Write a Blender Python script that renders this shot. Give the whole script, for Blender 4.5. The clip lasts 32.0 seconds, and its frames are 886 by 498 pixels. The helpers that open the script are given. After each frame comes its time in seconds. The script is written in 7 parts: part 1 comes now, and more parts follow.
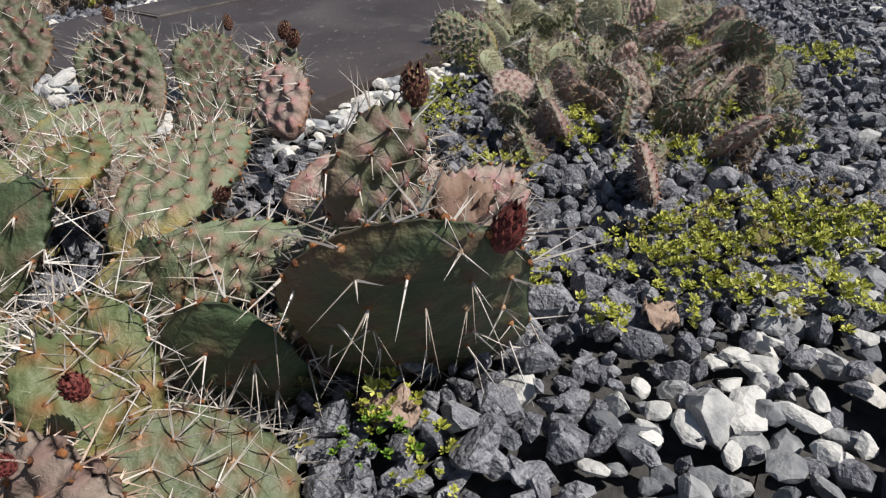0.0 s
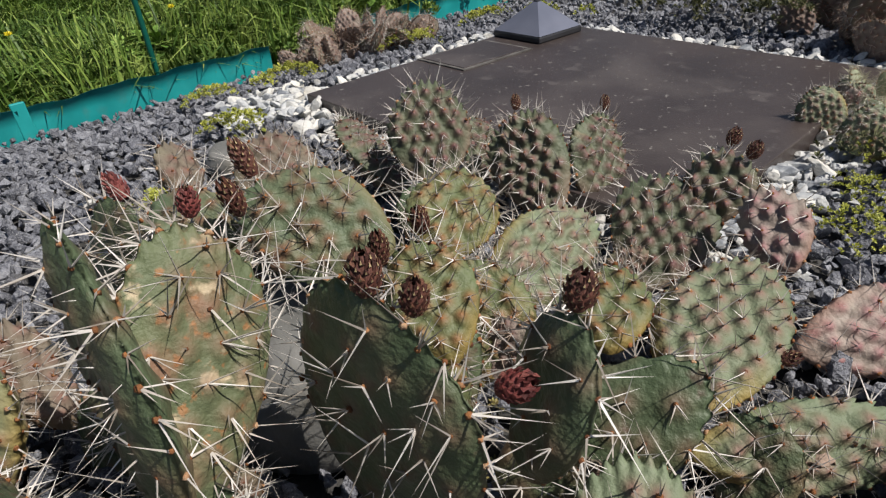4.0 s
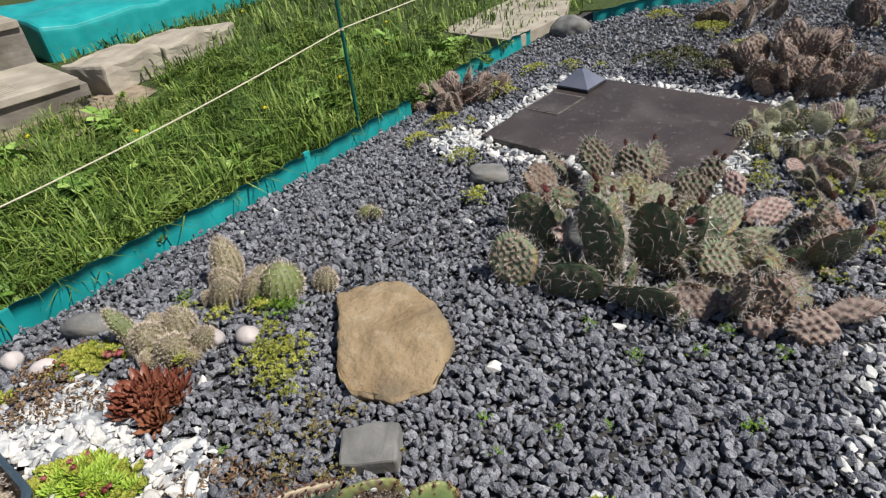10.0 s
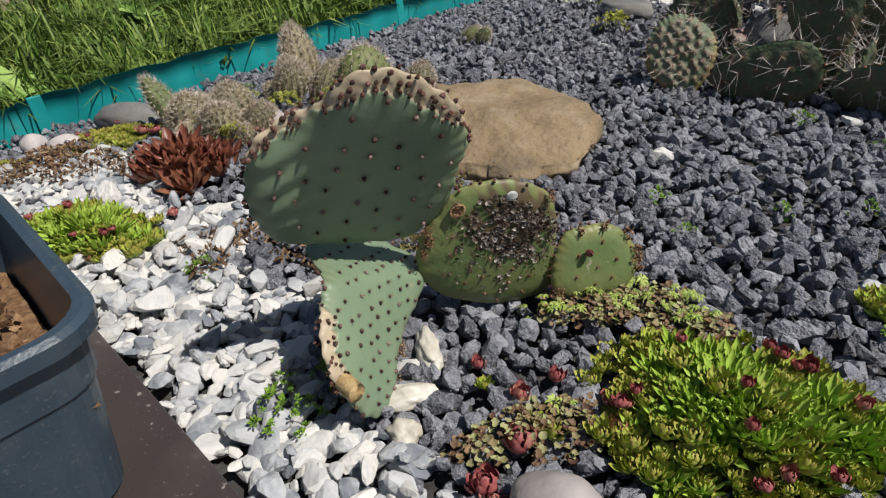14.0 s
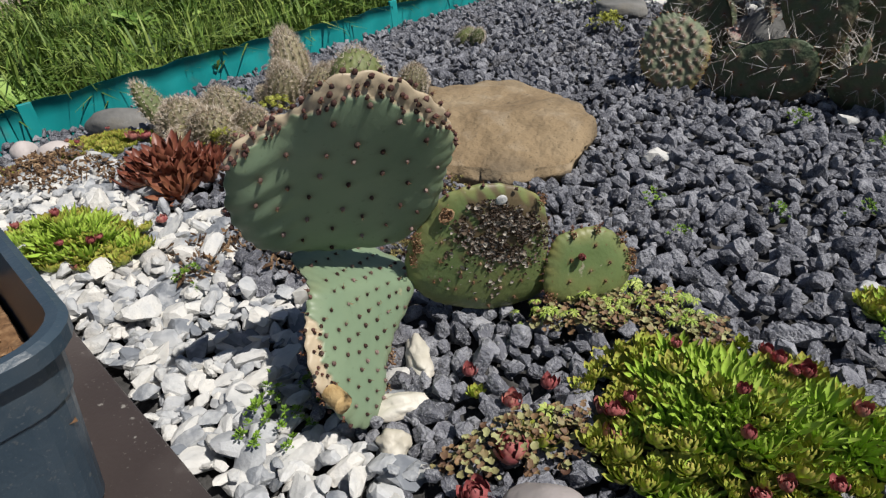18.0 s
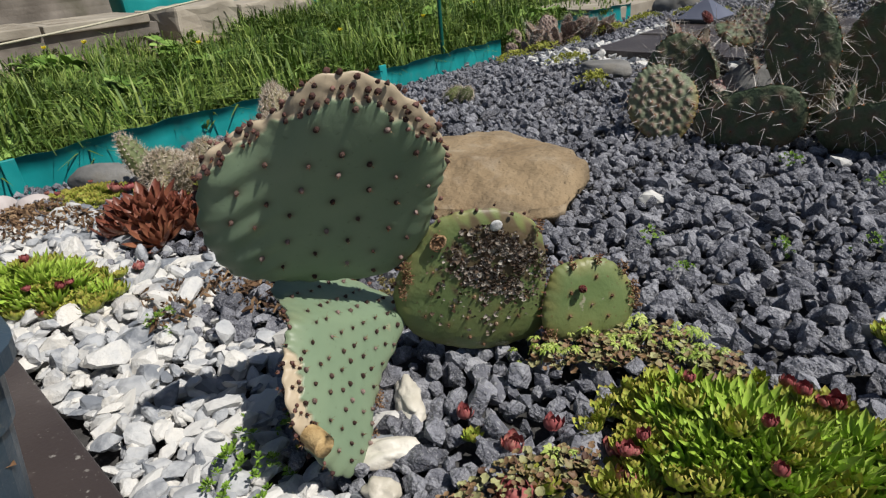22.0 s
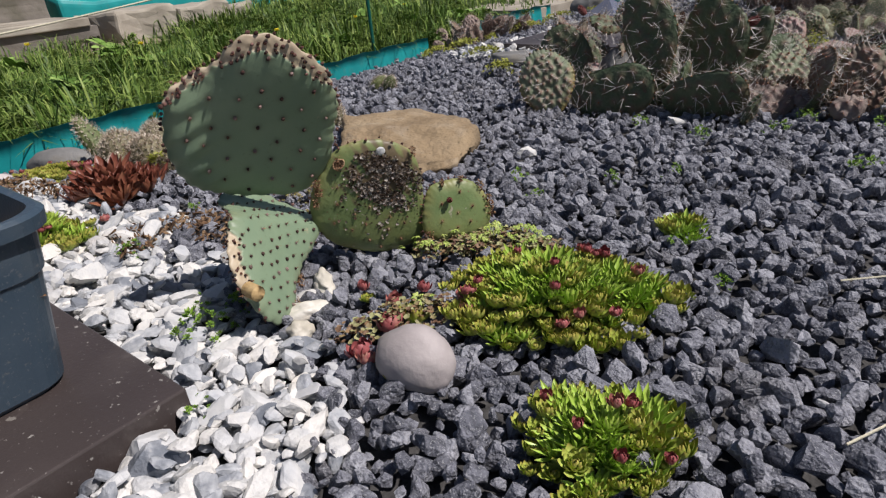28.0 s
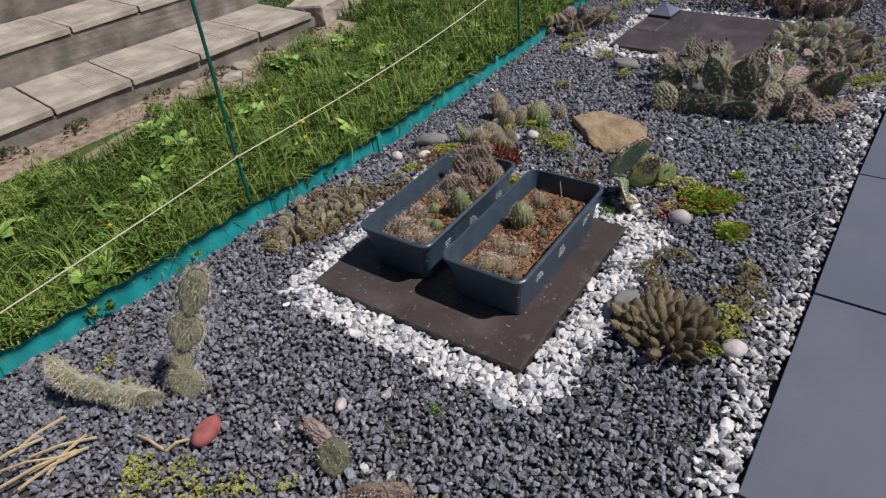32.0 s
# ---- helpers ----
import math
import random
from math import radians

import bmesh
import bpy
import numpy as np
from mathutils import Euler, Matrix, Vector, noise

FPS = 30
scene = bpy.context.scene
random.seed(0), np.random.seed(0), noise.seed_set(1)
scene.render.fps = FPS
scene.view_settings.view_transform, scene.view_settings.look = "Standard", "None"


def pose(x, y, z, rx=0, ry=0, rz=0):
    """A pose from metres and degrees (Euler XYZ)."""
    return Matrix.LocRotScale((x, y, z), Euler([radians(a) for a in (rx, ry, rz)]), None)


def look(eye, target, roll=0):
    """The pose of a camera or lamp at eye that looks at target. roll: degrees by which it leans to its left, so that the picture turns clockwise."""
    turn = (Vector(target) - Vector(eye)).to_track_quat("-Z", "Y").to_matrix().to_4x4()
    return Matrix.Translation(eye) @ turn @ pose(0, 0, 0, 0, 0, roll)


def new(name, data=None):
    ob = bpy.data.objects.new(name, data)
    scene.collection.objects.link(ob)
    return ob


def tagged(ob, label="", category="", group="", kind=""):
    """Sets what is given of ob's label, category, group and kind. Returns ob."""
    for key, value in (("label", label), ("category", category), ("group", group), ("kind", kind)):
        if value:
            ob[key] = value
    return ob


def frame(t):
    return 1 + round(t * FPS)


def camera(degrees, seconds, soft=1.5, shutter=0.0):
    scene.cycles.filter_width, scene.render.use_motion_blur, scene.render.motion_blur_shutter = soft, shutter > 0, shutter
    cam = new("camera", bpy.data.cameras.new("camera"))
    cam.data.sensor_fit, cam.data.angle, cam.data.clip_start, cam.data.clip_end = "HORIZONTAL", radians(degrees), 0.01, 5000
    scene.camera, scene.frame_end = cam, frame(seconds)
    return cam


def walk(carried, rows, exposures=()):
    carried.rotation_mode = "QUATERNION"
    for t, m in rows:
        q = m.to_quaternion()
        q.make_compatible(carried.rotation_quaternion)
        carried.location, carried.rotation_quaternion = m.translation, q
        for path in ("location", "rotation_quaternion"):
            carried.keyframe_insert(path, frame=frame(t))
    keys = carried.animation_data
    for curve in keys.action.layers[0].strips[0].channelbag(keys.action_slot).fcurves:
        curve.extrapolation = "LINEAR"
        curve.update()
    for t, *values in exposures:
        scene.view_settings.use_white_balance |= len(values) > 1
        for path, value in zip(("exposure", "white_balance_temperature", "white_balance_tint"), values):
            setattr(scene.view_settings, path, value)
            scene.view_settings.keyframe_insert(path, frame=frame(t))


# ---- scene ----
cam = camera(72.4, 32.0, soft=1.25)
PATH = [
    (0, (0.45, 1.536, 0.214), (-0.473, 2.946, -0.863), -2.3),
    (0.5, (0.452, 1.537, 0.214), (-0.466, 2.951, -0.862), -2.3),
    (1, (0.453, 1.531, 0.221), (-0.465, 2.949, -0.85), -2.2),
    (1.5, (0.42, 1.502, 0.25), (-0.508, 2.917, -0.816), -2.2),
    (2, (0.325, 1.466, 0.276), (-0.757, 2.819, -0.723), -4.9),
    (2.5, (0.244, 1.423, 0.29), (-0.91, 2.718, -0.705), -4.6),
    (3, (0.226, 1.405, 0.293), (-1.002, 2.639, -0.692), -4.6),
    (3.5, (0.229, 1.408, 0.297), (-1.035, 2.61, -0.682), -4.9),
    (5.5, (0.149, 1.518, 0.286), (-1.004, 2.47, -1.043), -6.6),
    (6, (0.154, 1.515, 0.289), (-1.001, 2.464, -1.041), -6.6),
    (6.5, (0.153, 1.514, 0.289), (-1.0, 2.465, -1.039), -6.5),
    (7, (0.162, 1.505, 0.297), (-0.997, 2.455, -1.027), -7.0),
    (7.5, (0.201, 1.441, 0.356), (-0.957, 2.398, -0.964), -7.0),
    (8, (0.273, 1.351, 0.51), (-0.954, 2.381, -0.689), -7.1),
    (8.5, (0.365, 1.211, 0.72), (-0.879, 2.237, -0.464), -7.7),
    (9, (0.393, 1.035, 0.791), (-0.801, 2.109, -0.401), -8.1),
    (9.5, (0.362, 0.752, 0.788), (-0.749, 1.995, -0.316), -7.5),
    (10, (0.361, 0.573, 0.737), (-0.729, 1.835, -0.366), -7.1),
    (10.5, (0.314, 0.479, 0.683), (-0.775, 1.739, -0.424), -7.1),
    (11, (0.248, 0.466, 0.46), (-0.838, 1.724, -0.653), -7.1),
    (11.5, (0.239, 0.506, 0.368), (-0.861, 1.748, -0.749), -6.7),
    (12, (0.223, 0.532, 0.32), (-0.93, 1.739, -0.782), -5.7),
    (12.5, (0.224, 0.551, 0.307), (-0.983, 1.709, -0.789), -4.9),
    (13, (0.22, 0.559, 0.321), (-1.016, 1.69, -0.771), -5.5),
    (13.5, (0.219, 0.541, 0.321), (-1.022, 1.67, -0.768), -5.4),
    (14, (0.219, 0.55, 0.316), (-1.024, 1.676, -0.774), -5.6),
    (14.5, (0.216, 0.557, 0.308), (-1.022, 1.687, -0.782), -5.6),
    (16.5, (0.213, 0.559, 0.31), (-1.032, 1.686, -0.777), -6.0),
    (17, (0.211, 0.554, 0.312), (-1.034, 1.681, -0.774), -6.1),
    (17.5, (0.213, 0.558, 0.309), (-1.03, 1.686, -0.779), -6.1),
    (18, (0.218, 0.561, 0.313), (-1.026, 1.691, -0.772), -6.2),
    (18.5, (0.219, 0.562, 0.304), (-1.025, 1.691, -0.782), -6.3),
    (19, (0.213, 0.555, 0.305), (-1.028, 1.685, -0.782), -6.4),
    (19.5, (0.214, 0.561, 0.295), (-1.026, 1.694, -0.79), -6.4),
    (20, (0.211, 0.553, 0.3), (-1.043, 1.724, -0.729), -5.8),
    (20.5, (0.213, 0.559, 0.296), (-1.08, 1.798, -0.594), -5.9),
    (21, (0.211, 0.564, 0.288), (-1.078, 1.806, -0.602), -5.7),
    (21.5, (0.216, 0.572, 0.284), (-1.072, 1.816, -0.606), -5.8),
    (22, (0.208, 0.565, 0.276), (-1.079, 1.813, -0.612), -5.8),
    (22.5, (0.212, 0.569, 0.277), (-1.071, 1.822, -0.608), -6.0),
    (23, (0.21, 0.568, 0.277), (-1.072, 1.822, -0.608), -5.9),
    (23.5, (0.209, 0.566, 0.273), (-1.071, 1.823, -0.611), -5.9),
    (24, (0.208, 0.568, 0.262), (-1.071, 1.824, -0.624), -6.0),
    (24.5, (0.209, 0.573, 0.256), (-1.066, 1.835, -0.629), -6.2),
    (25, (0.215, 0.579, 0.258), (-1.054, 1.849, -0.623), -5.9),
    (25.5, (0.159, 0.679, 0.244), (-1.102, 1.958, -0.636), -6.0),
    (26, (0.110, 0.759, 0.172), (-1.127, 2.049, -0.727), -5.6),
    (26.5, (0.102, 0.779, 0.146), (-1.088, 2.103, -0.765), -5.4),
    (28.5, (0.407, 0.37, 0.366), (-0.767, 1.726, -0.52), -5.9),
    (29, (0.372, 0.316, 0.493), (-0.724, 1.531, -0.658), -5.8),
    (29.5, (0.391, 0.208, 0.669), (-0.804, 1.297, -0.509), -6.0),
    (30, (0.404, 0.154, 0.835), (-0.795, 1.233, -0.348), -6.4),
    (30.5, (0.421, 0.05, 0.961), (-0.774, 1.135, -0.22), -6.3),
    (31, (0.455, -0.202, 1.042), (-0.644, 0.965, -0.154), -7.2),
    (31.5, (0.482, -0.469, 1.087), (-0.551, 0.746, -0.12), -7.7),
    (32, (0.461, -0.767, 1.045), (-0.555, 0.463, -0.162), -7.3),
]
walk(cam, [(t, look(eye, target, roll)) for t, eye, target, roll in PATH],
     exposures=[(0, 0.15, 6500, 10), (2, 0.19, 6500, 10), (3, 0.14, 6500, 10), (6, 0.03, 6500, 10), (9, 0.08, 6500, 10), (10, 0.28, 6400, 10), (10.5, 0.23, 6400, 10), (11.2, -0.01, 6400, 10), (12, -0.07, 6400, 10), (20, -0.05, 6400, 10), (24, -0.09, 6400, 10), (25.2, -0.02, 6400, 10), (26, 0.28, 6400, 10), (26.5, 0.28, 6400, 10), (28.5, -0.06, 6250, 17), (30, -0.02, 6250, 17), (32, -0.08, 6250, 17)])

# ---- world and sun ----
SUN_EL, SUN_AZ = 55.0, 18.0  # the sun stands east, a little to the north (degrees from +x towards +y)
world = bpy.data.worlds.new("sky")
scene.world = world
world.use_nodes = True
wn = world.node_tree.nodes
sky = wn.new("ShaderNodeTexSky")
sky.sky_type, sky.sun_disc = "NISHITA", False
sky.sun_elevation, sky.sun_rotation = radians(SUN_EL), radians(90 - SUN_AZ)
world.node_tree.links.new(sky.outputs[0], wn["Background"].inputs[0])
wn["Background"].inputs[1].default_value = 0.052
sun = new("sun", bpy.data.lights.new("sun", "SUN"))
sun.data.energy, sun.data.angle, sun.data.color = 5.0, radians(0.53), (1.0, 0.95, 0.87)
sun.matrix_world = look((math.cos(radians(SUN_AZ)) * 5 * math.cos(radians(SUN_EL)), math.sin(radians(SUN_AZ)) * 5 * math.cos(radians(SUN_EL)), 5 * math.sin(radians(SUN_EL))), (0, 0, 0))
rng = np.random.default_rng(7)


# ---- materials ----
def mat(name, ramp, scale=40, rough=0.7, bump=0.2, bump_scale=None, detail=6, island=0.0, obj=0.0, spec=0.4, metal=0.0, second=None, spot=None, dist=0.003):
    m = bpy.data.materials.new(name)
    m.use_nodes = True
    n, l = m.node_tree.nodes, m.node_tree.links
    b = n["Principled BSDF"]
    b.inputs["Roughness"].default_value, b.inputs["Metallic"].default_value = rough, metal
    b.inputs["Specular IOR Level"].default_value = spec
    co = n.new("ShaderNodeTexCoord")
    no = n.new("ShaderNodeTexNoise")
    no.inputs["Scale"].default_value, no.inputs["Detail"].default_value = scale, detail
    l.new(co.outputs["Object"], no.inputs["Vector"])
    fac = no.outputs["Fac"]
    if island or obj:
        src = n.new("ShaderNodeNewGeometry").outputs["Random Per Island"] if island else n.new("ShaderNodeObjectInfo").outputs["Random"]
        off = n.new("ShaderNodeMath")
        off.operation = "SUBTRACT"
        l.new(src, off.inputs[0])
        off.inputs[1].default_value = 0.5
        mix = n.new("ShaderNodeMath")
        mix.operation = "MULTIPLY_ADD"
        l.new(off.outputs[0], mix.inputs[0])
        mix.inputs[1].default_value = island or obj
        l.new(fac, mix.inputs[2])
        fac = mix.outputs[0]
    cr = n.new("ShaderNodeValToRGB")
    els = cr.color_ramp.elements
    while len(els) < len(ramp):
        els.new(0.5)
    for e, (pos, col) in zip(els, ramp):
        e.position, e.color = pos, (*col, 1)
    l.new(fac, cr.inputs[0])
    out = cr.outputs[0]

    def blend(factor, col):
        mx = n.new("ShaderNodeMix")
        mx.data_type = "RGBA"
        l.new(factor, mx.inputs[0])
        l.new(out, mx.inputs[6])
        mx.inputs[7].default_value = (*col, 1)
        return mx.outputs[2]

    for sc, lo, hi, col, amount in second or ():
        n2 = n.new("ShaderNodeTexNoise")
        n2.inputs["Scale"].default_value, n2.inputs["Detail"].default_value = sc, 4
        l.new(co.outputs["Object"], n2.inputs["Vector"])
        mr = n.new("ShaderNodeMapRange")
        mr.inputs[1].default_value, mr.inputs[2].default_value, mr.inputs[4].default_value = lo, hi, amount
        l.new(n2.outputs["Fac"], mr.inputs[0])
        out = blend(mr.outputs[0], col)
    for key, col, amount in spot or ():
        at = n.new("ShaderNodeAttribute")
        at.attribute_name = key
        sc = n.new("ShaderNodeMath")
        sc.operation = "MULTIPLY"
        l.new(at.outputs["Fac"], sc.inputs[0])
        sc.inputs[1].default_value = amount
        out = blend(sc.outputs[0], col)
    l.new(out, b.inputs["Base Color"])
    if bump:
        nb = n.new("ShaderNodeTexNoise")
        nb.inputs["Scale"].default_value, nb.inputs["Detail"].default_value = bump_scale or scale * 3, 5
        l.new(co.outputs["Object"], nb.inputs["Vector"])
        bp = n.new("ShaderNodeBump")
        bp.inputs["Strength"].default_value, bp.inputs["Distance"].default_value = bump, dist
        l.new(nb.outputs["Fac"], bp.inputs["Height"])
        l.new(bp.outputs[0], b.inputs["Normal"])
    return m


M_SOIL = mat("dark_earth", [(0.3, (0.028, 0.027, 0.027)), (0.7, (0.075, 0.072, 0.070))], 90, 0.95, 0.8, 200)
M_GRAVEL = mat("dark_basalt", [(0.1, (0.052, 0.055, 0.068)), (0.5, (0.176, 0.180, 0.210)), (0.9, (0.39, 0.395, 0.43))], 120, 0.85, 0.9, 300, island=0.45, spec=0.3, second=[(9, 0.58, 0.72, (0.16, 0.145, 0.125), 0.4), (700, 0.55, 0.66, (0.36, 0.365, 0.38), 0.75), (500, 0.56, 0.66, (0.045, 0.047, 0.053), 0.35)], dist=0.006)
M_GRAVEL_PIECE = mat("dark_basalt_piece", [(0.1, (0.052, 0.055, 0.068)), (0.5, (0.176, 0.180, 0.210)), (0.9, (0.39, 0.395, 0.43))], 1.7, 0.85, 0.9, 4.2, obj=0.45, spec=0.3, second=[(0.5, 0.58, 0.72, (0.16, 0.145, 0.125), 0.4), (9, 0.55, 0.66, (0.36, 0.365, 0.38), 0.75), (6.5, 0.56, 0.66, (0.045, 0.047, 0.053), 0.35)], dist=0.006)
WHITE_RAMP = [(0.02, (0.17, 0.185, 0.21)), (0.30, (0.42, 0.43, 0.445)), (0.62, (0.56, 0.555, 0.54)), (0.9, (0.645, 0.625, 0.585))]
WHITE_MARKS = [(12, 0.60, 0.75, (0.50, 0.42, 0.31), 0.5), (160, 0.60, 0.72, (0.46, 0.46, 0.46), 0.45), (45, 0.58, 0.70, (0.40, 0.42, 0.45), 0.45)]
M_WHITE = mat("white_marble", WHITE_RAMP, 90, 0.6, 0.5, 260, island=0.95, spec=0.3, second=WHITE_MARKS)
M_PALE = mat("pale_grey_stone", [(0.02, (0.10, 0.108, 0.125)), (0.35, (0.27, 0.275, 0.285)), (0.75, (0.56, 0.555, 0.54))], 90, 0.7, 0.6, 260, island=1.0, spec=0.3, second=WHITE_MARKS)
M_WHITE_PIECE = mat("white_marble_piece", WHITE_RAMP, 1.5, 0.6, 0.5, 4.0, obj=0.95, spec=0.3, second=[(0.4, 0.60, 0.75, (0.50, 0.42, 0.31), 0.5), (3.0, 0.60, 0.72, (0.46, 0.46, 0.46), 0.45), (1.2, 0.58, 0.70, (0.40, 0.42, 0.45), 0.45)])
M_SLAB = mat("dark_slab", [(0.3, (0.040, 0.031, 0.029)), (0.7, (0.066, 0.052, 0.049))], 5, 0.40, 0.10, 300, second=[(6, 0.52, 0.74, (0.135, 0.115, 0.105), 0.5), (28, 0.62, 0.72, (0.16, 0.14, 0.13), 0.35), (130, 0.68, 0.72, (0.35, 0.33, 0.30), 0.7), (420, 0.68, 0.72, (0.24, 0.22, 0.20), 0.6), (60, 0.70, 0.73, (0.30, 0.28, 0.25), 0.5)])
M_DUST = mat("dusty_slab", [(0.3, (0.05, 0.045, 0.042)), (0.7, (0.16, 0.15, 0.14))], 40, 0.7, 0.1, 300)
M_PAVE = mat("slate_paving", [(0.3, (0.085, 0.095, 0.125)), (0.7, (0.12, 0.13, 0.165))], 3, 0.5, 0.08, 300, second=[(5, 0.6, 0.8, (0.30, 0.29, 0.27), 0.35), (220, 0.68, 0.72, (0.05, 0.05, 0.055), 0.5)])
M_BOX = mat("blue_plastic", [(0.3, (0.030, 0.050, 0.072)), (0.7, (0.045, 0.068, 0.092))], 20, 0.36, 0.12, 300, second=[(30, 0.55, 0.75, (0.10, 0.11, 0.115), 0.35), (420, 0.62, 0.70, (0.13, 0.14, 0.15), 0.5), (160, 0.66, 0.72, (0.16, 0.155, 0.14), 0.4)])
M_INK = mat("white_ink", [(0.3, (0.20, 0.23, 0.26)), (0.7, (0.50, 0.52, 0.53))], 200, 0.7, 0)
M_COMPOST = mat("compost", [(0.1, (0.04, 0.020, 0.010)), (0.5, (0.17, 0.092, 0.044)), (0.9, (0.38, 0.24, 0.13))], 160, 0.95, 0.8, 260, island=0.7)
M_MULCH = mat("dry_mulch", [(0.15, (0.045, 0.026, 0.016)), (0.5, (0.15, 0.085, 0.045)), (0.85, (0.30, 0.20, 0.115))], 120, 0.95, 0.8, 260, island=0.7)
M_TEAL = mat("teal_plastic", [(0.3, (0.008, 0.24, 0.245)), (0.7, (0.022, 0.33, 0.33))], 12, 0.38, 0.06, 150, second=[(22, 0.6, 0.75, (0.09, 0.18, 0.16), 0.4)])
M_POST = mat("green_coated_steel", [(0.3, (0.0, 0.07, 0.05)), (0.7, (0.005, 0.10, 0.075))], 40, 0.4, 0.05)
M_ROPE = mat("pale_cord", [(0.3, (0.45, 0.42, 0.30)), (0.7, (0.62, 0.58, 0.44))], 300, 0.85, 0.4, 900)
M_STONE = mat("tan_sandstone", [(0.25, (0.18, 0.125, 0.07)), (0.5, (0.28, 0.205, 0.12)), (0.8, (0.35, 0.27, 0.17))], 14, 0.9, 0.8, 90, second=[(8, 0.50, 0.70, (0.15, 0.125, 0.09), 0.8), (26, 0.56, 0.70, (0.37, 0.30, 0.21), 0.6), (300, 0.60, 0.7, (0.10, 0.075, 0.045), 0.6)], dist=0.006)
M_GREY = mat("grey_stone", [(0.25, (0.10, 0.10, 0.095)), (0.75, (0.24, 0.235, 0.225))], 25, 0.85, 0.4, 160, second=[(14, 0.55, 0.7, (0.16, 0.14, 0.10), 0.6)])
M_QUARTZ = mat("cream_quartz", [(0.25, (0.46, 0.42, 0.34)), (0.75, (0.66, 0.63, 0.56))], 40, 0.5, 0.4, 160, obj=0.3, second=[(22, 0.58, 0.72, (0.42, 0.31, 0.18), 0.5)])
M_PEBBLE = mat("pale_pebble", [(0.25, (0.36, 0.32, 0.31)), (0.75, (0.58, 0.52, 0.50))], 30, 0.6, 0.2, 200, obj=0.5)
M_BRICK = mat("red_stone", [(0.25, (0.20, 0.055, 0.05)), (0.75, (0.34, 0.11, 0.10))], 40, 0.8, 0.4, 200)
M_TURF = mat("turf", [(0.3, (0.018, 0.035, 0.006)), (0.7, (0.06, 0.085, 0.018))], 40, 0.95, 0.8, 90)
M_DIRT = mat("bare_dirt", [(0.3, (0.16, 0.12, 0.085)), (0.7, (0.34, 0.27, 0.20))], 30, 0.95, 0.6, 120)
M_GRASS = mat("grass_blades", [(0.1, (0.038, 0.078, 0.010)), (0.5, (0.108, 0.180, 0.025)), (0.9, (0.27, 0.345, 0.082))], 5, 0.55, 0, island=0.9, spec=0.3, second=[(4, 0.48, 0.66, (0.055, 0.115, 0.020), 0.6)])
M_WEED = mat("broad_weed_leaves", [(0.1, (0.075, 0.150, 0.020)), (0.5, (0.155, 0.275, 0.050)), (0.9, (0.30, 0.43, 0.11))], 12, 0.5, 0.2, 150, island=0.7, spec=0.35)
M_STRAW = mat("straw", [(0.2, (0.30, 0.22, 0.11)), (0.8, (0.52, 0.42, 0.24))], 60, 0.8, 0.2, island=0.5)
M_YELLOW = mat("yellow_petals", [(0.3, (0.78, 0.62, 0.02)), (0.7, (0.86, 0.74, 0.04))], 60, 0.6, 0)
M_CONC = mat("concrete", [(0.3, (0.25, 0.22, 0.175)), (0.7, (0.43, 0.385, 0.315))], 9, 0.9, 0.4, 150, second=[(5, 0.55, 0.72, (0.20, 0.17, 0.13), 0.6)])
M_WALLC = mat("rough_concrete", [(0.3, (0.12, 0.104, 0.088)), (0.7, (0.26, 0.232, 0.20))], 10, 0.95, 0.7, 60, second=[(7, 0.5, 0.7, (0.07, 0.07, 0.04), 0.6)])
M_SOLAR = mat("solar_panel", [(0.3, (0.10, 0.11, 0.15)), (0.7, (0.16, 0.17, 0.22))], 8, 0.2, 0)
M_BLACK = mat("black_plastic", [(0.3, (0.02, 0.02, 0.022)), (0.7, (0.035, 0.035, 0.04))], 20, 0.45, 0)
M_SPINE = mat("spines", [(0.2, (0.27, 0.23, 0.19)), (0.5, (0.50, 0.46, 0.42)), (0.85, (0.72, 0.69, 0.66))], 60, 0.55, 0, island=0.6)
M_SPINE_BR = mat("brown_spines", [(0.2, (0.22, 0.14, 0.095)), (0.5, (0.42, 0.31, 0.235)), (0.85, (0.66, 0.55, 0.47))], 60, 0.6, 0, island=0.7)
M_WOOL = mat("pale_hair_spines", [(0.2, (0.40, 0.36, 0.24)), (0.8, (0.66, 0.63, 0.50))], 60, 0.6, 0, island=0.6)
M_HAIR = mat("grey_brown_bristles", [(0.2, (0.30, 0.23, 0.16)), (0.5, (0.50, 0.42, 0.33)), (0.85, (0.74, 0.67, 0.58))], 60, 0.65, 0, island=0.7)
M_AREOLE = mat("areoles", [(0.2, (0.12, 0.045, 0.02)), (0.6, (0.30, 0.125, 0.045)), (0.9, (0.48, 0.32, 0.20))], 200, 0.95, 0.5, 900, island=0.7)
M_AREOLE_OLD = mat("old_areoles", [(0.2, (0.045, 0.022, 0.018)), (0.65, (0.125, 0.078, 0.065)), (0.98, (0.38, 0.28, 0.25))], 260, 0.95, 0.5, 900, island=0.8)
M_KNOB = mat("dark_rim_knobs", [(0.2, (0.038, 0.018, 0.015)), (0.6, (0.105, 0.048, 0.040)), (0.95, (0.24, 0.13, 0.11))], 260, 0.9, 0.5, 900, island=0.7)
M_AREOLE_DULL = mat("dull_areoles", [(0.2, (0.08, 0.045, 0.025)), (0.6, (0.20, 0.115, 0.065)), (0.95, (0.36, 0.26, 0.18))], 260, 0.95, 0.5, 900, island=0.8)
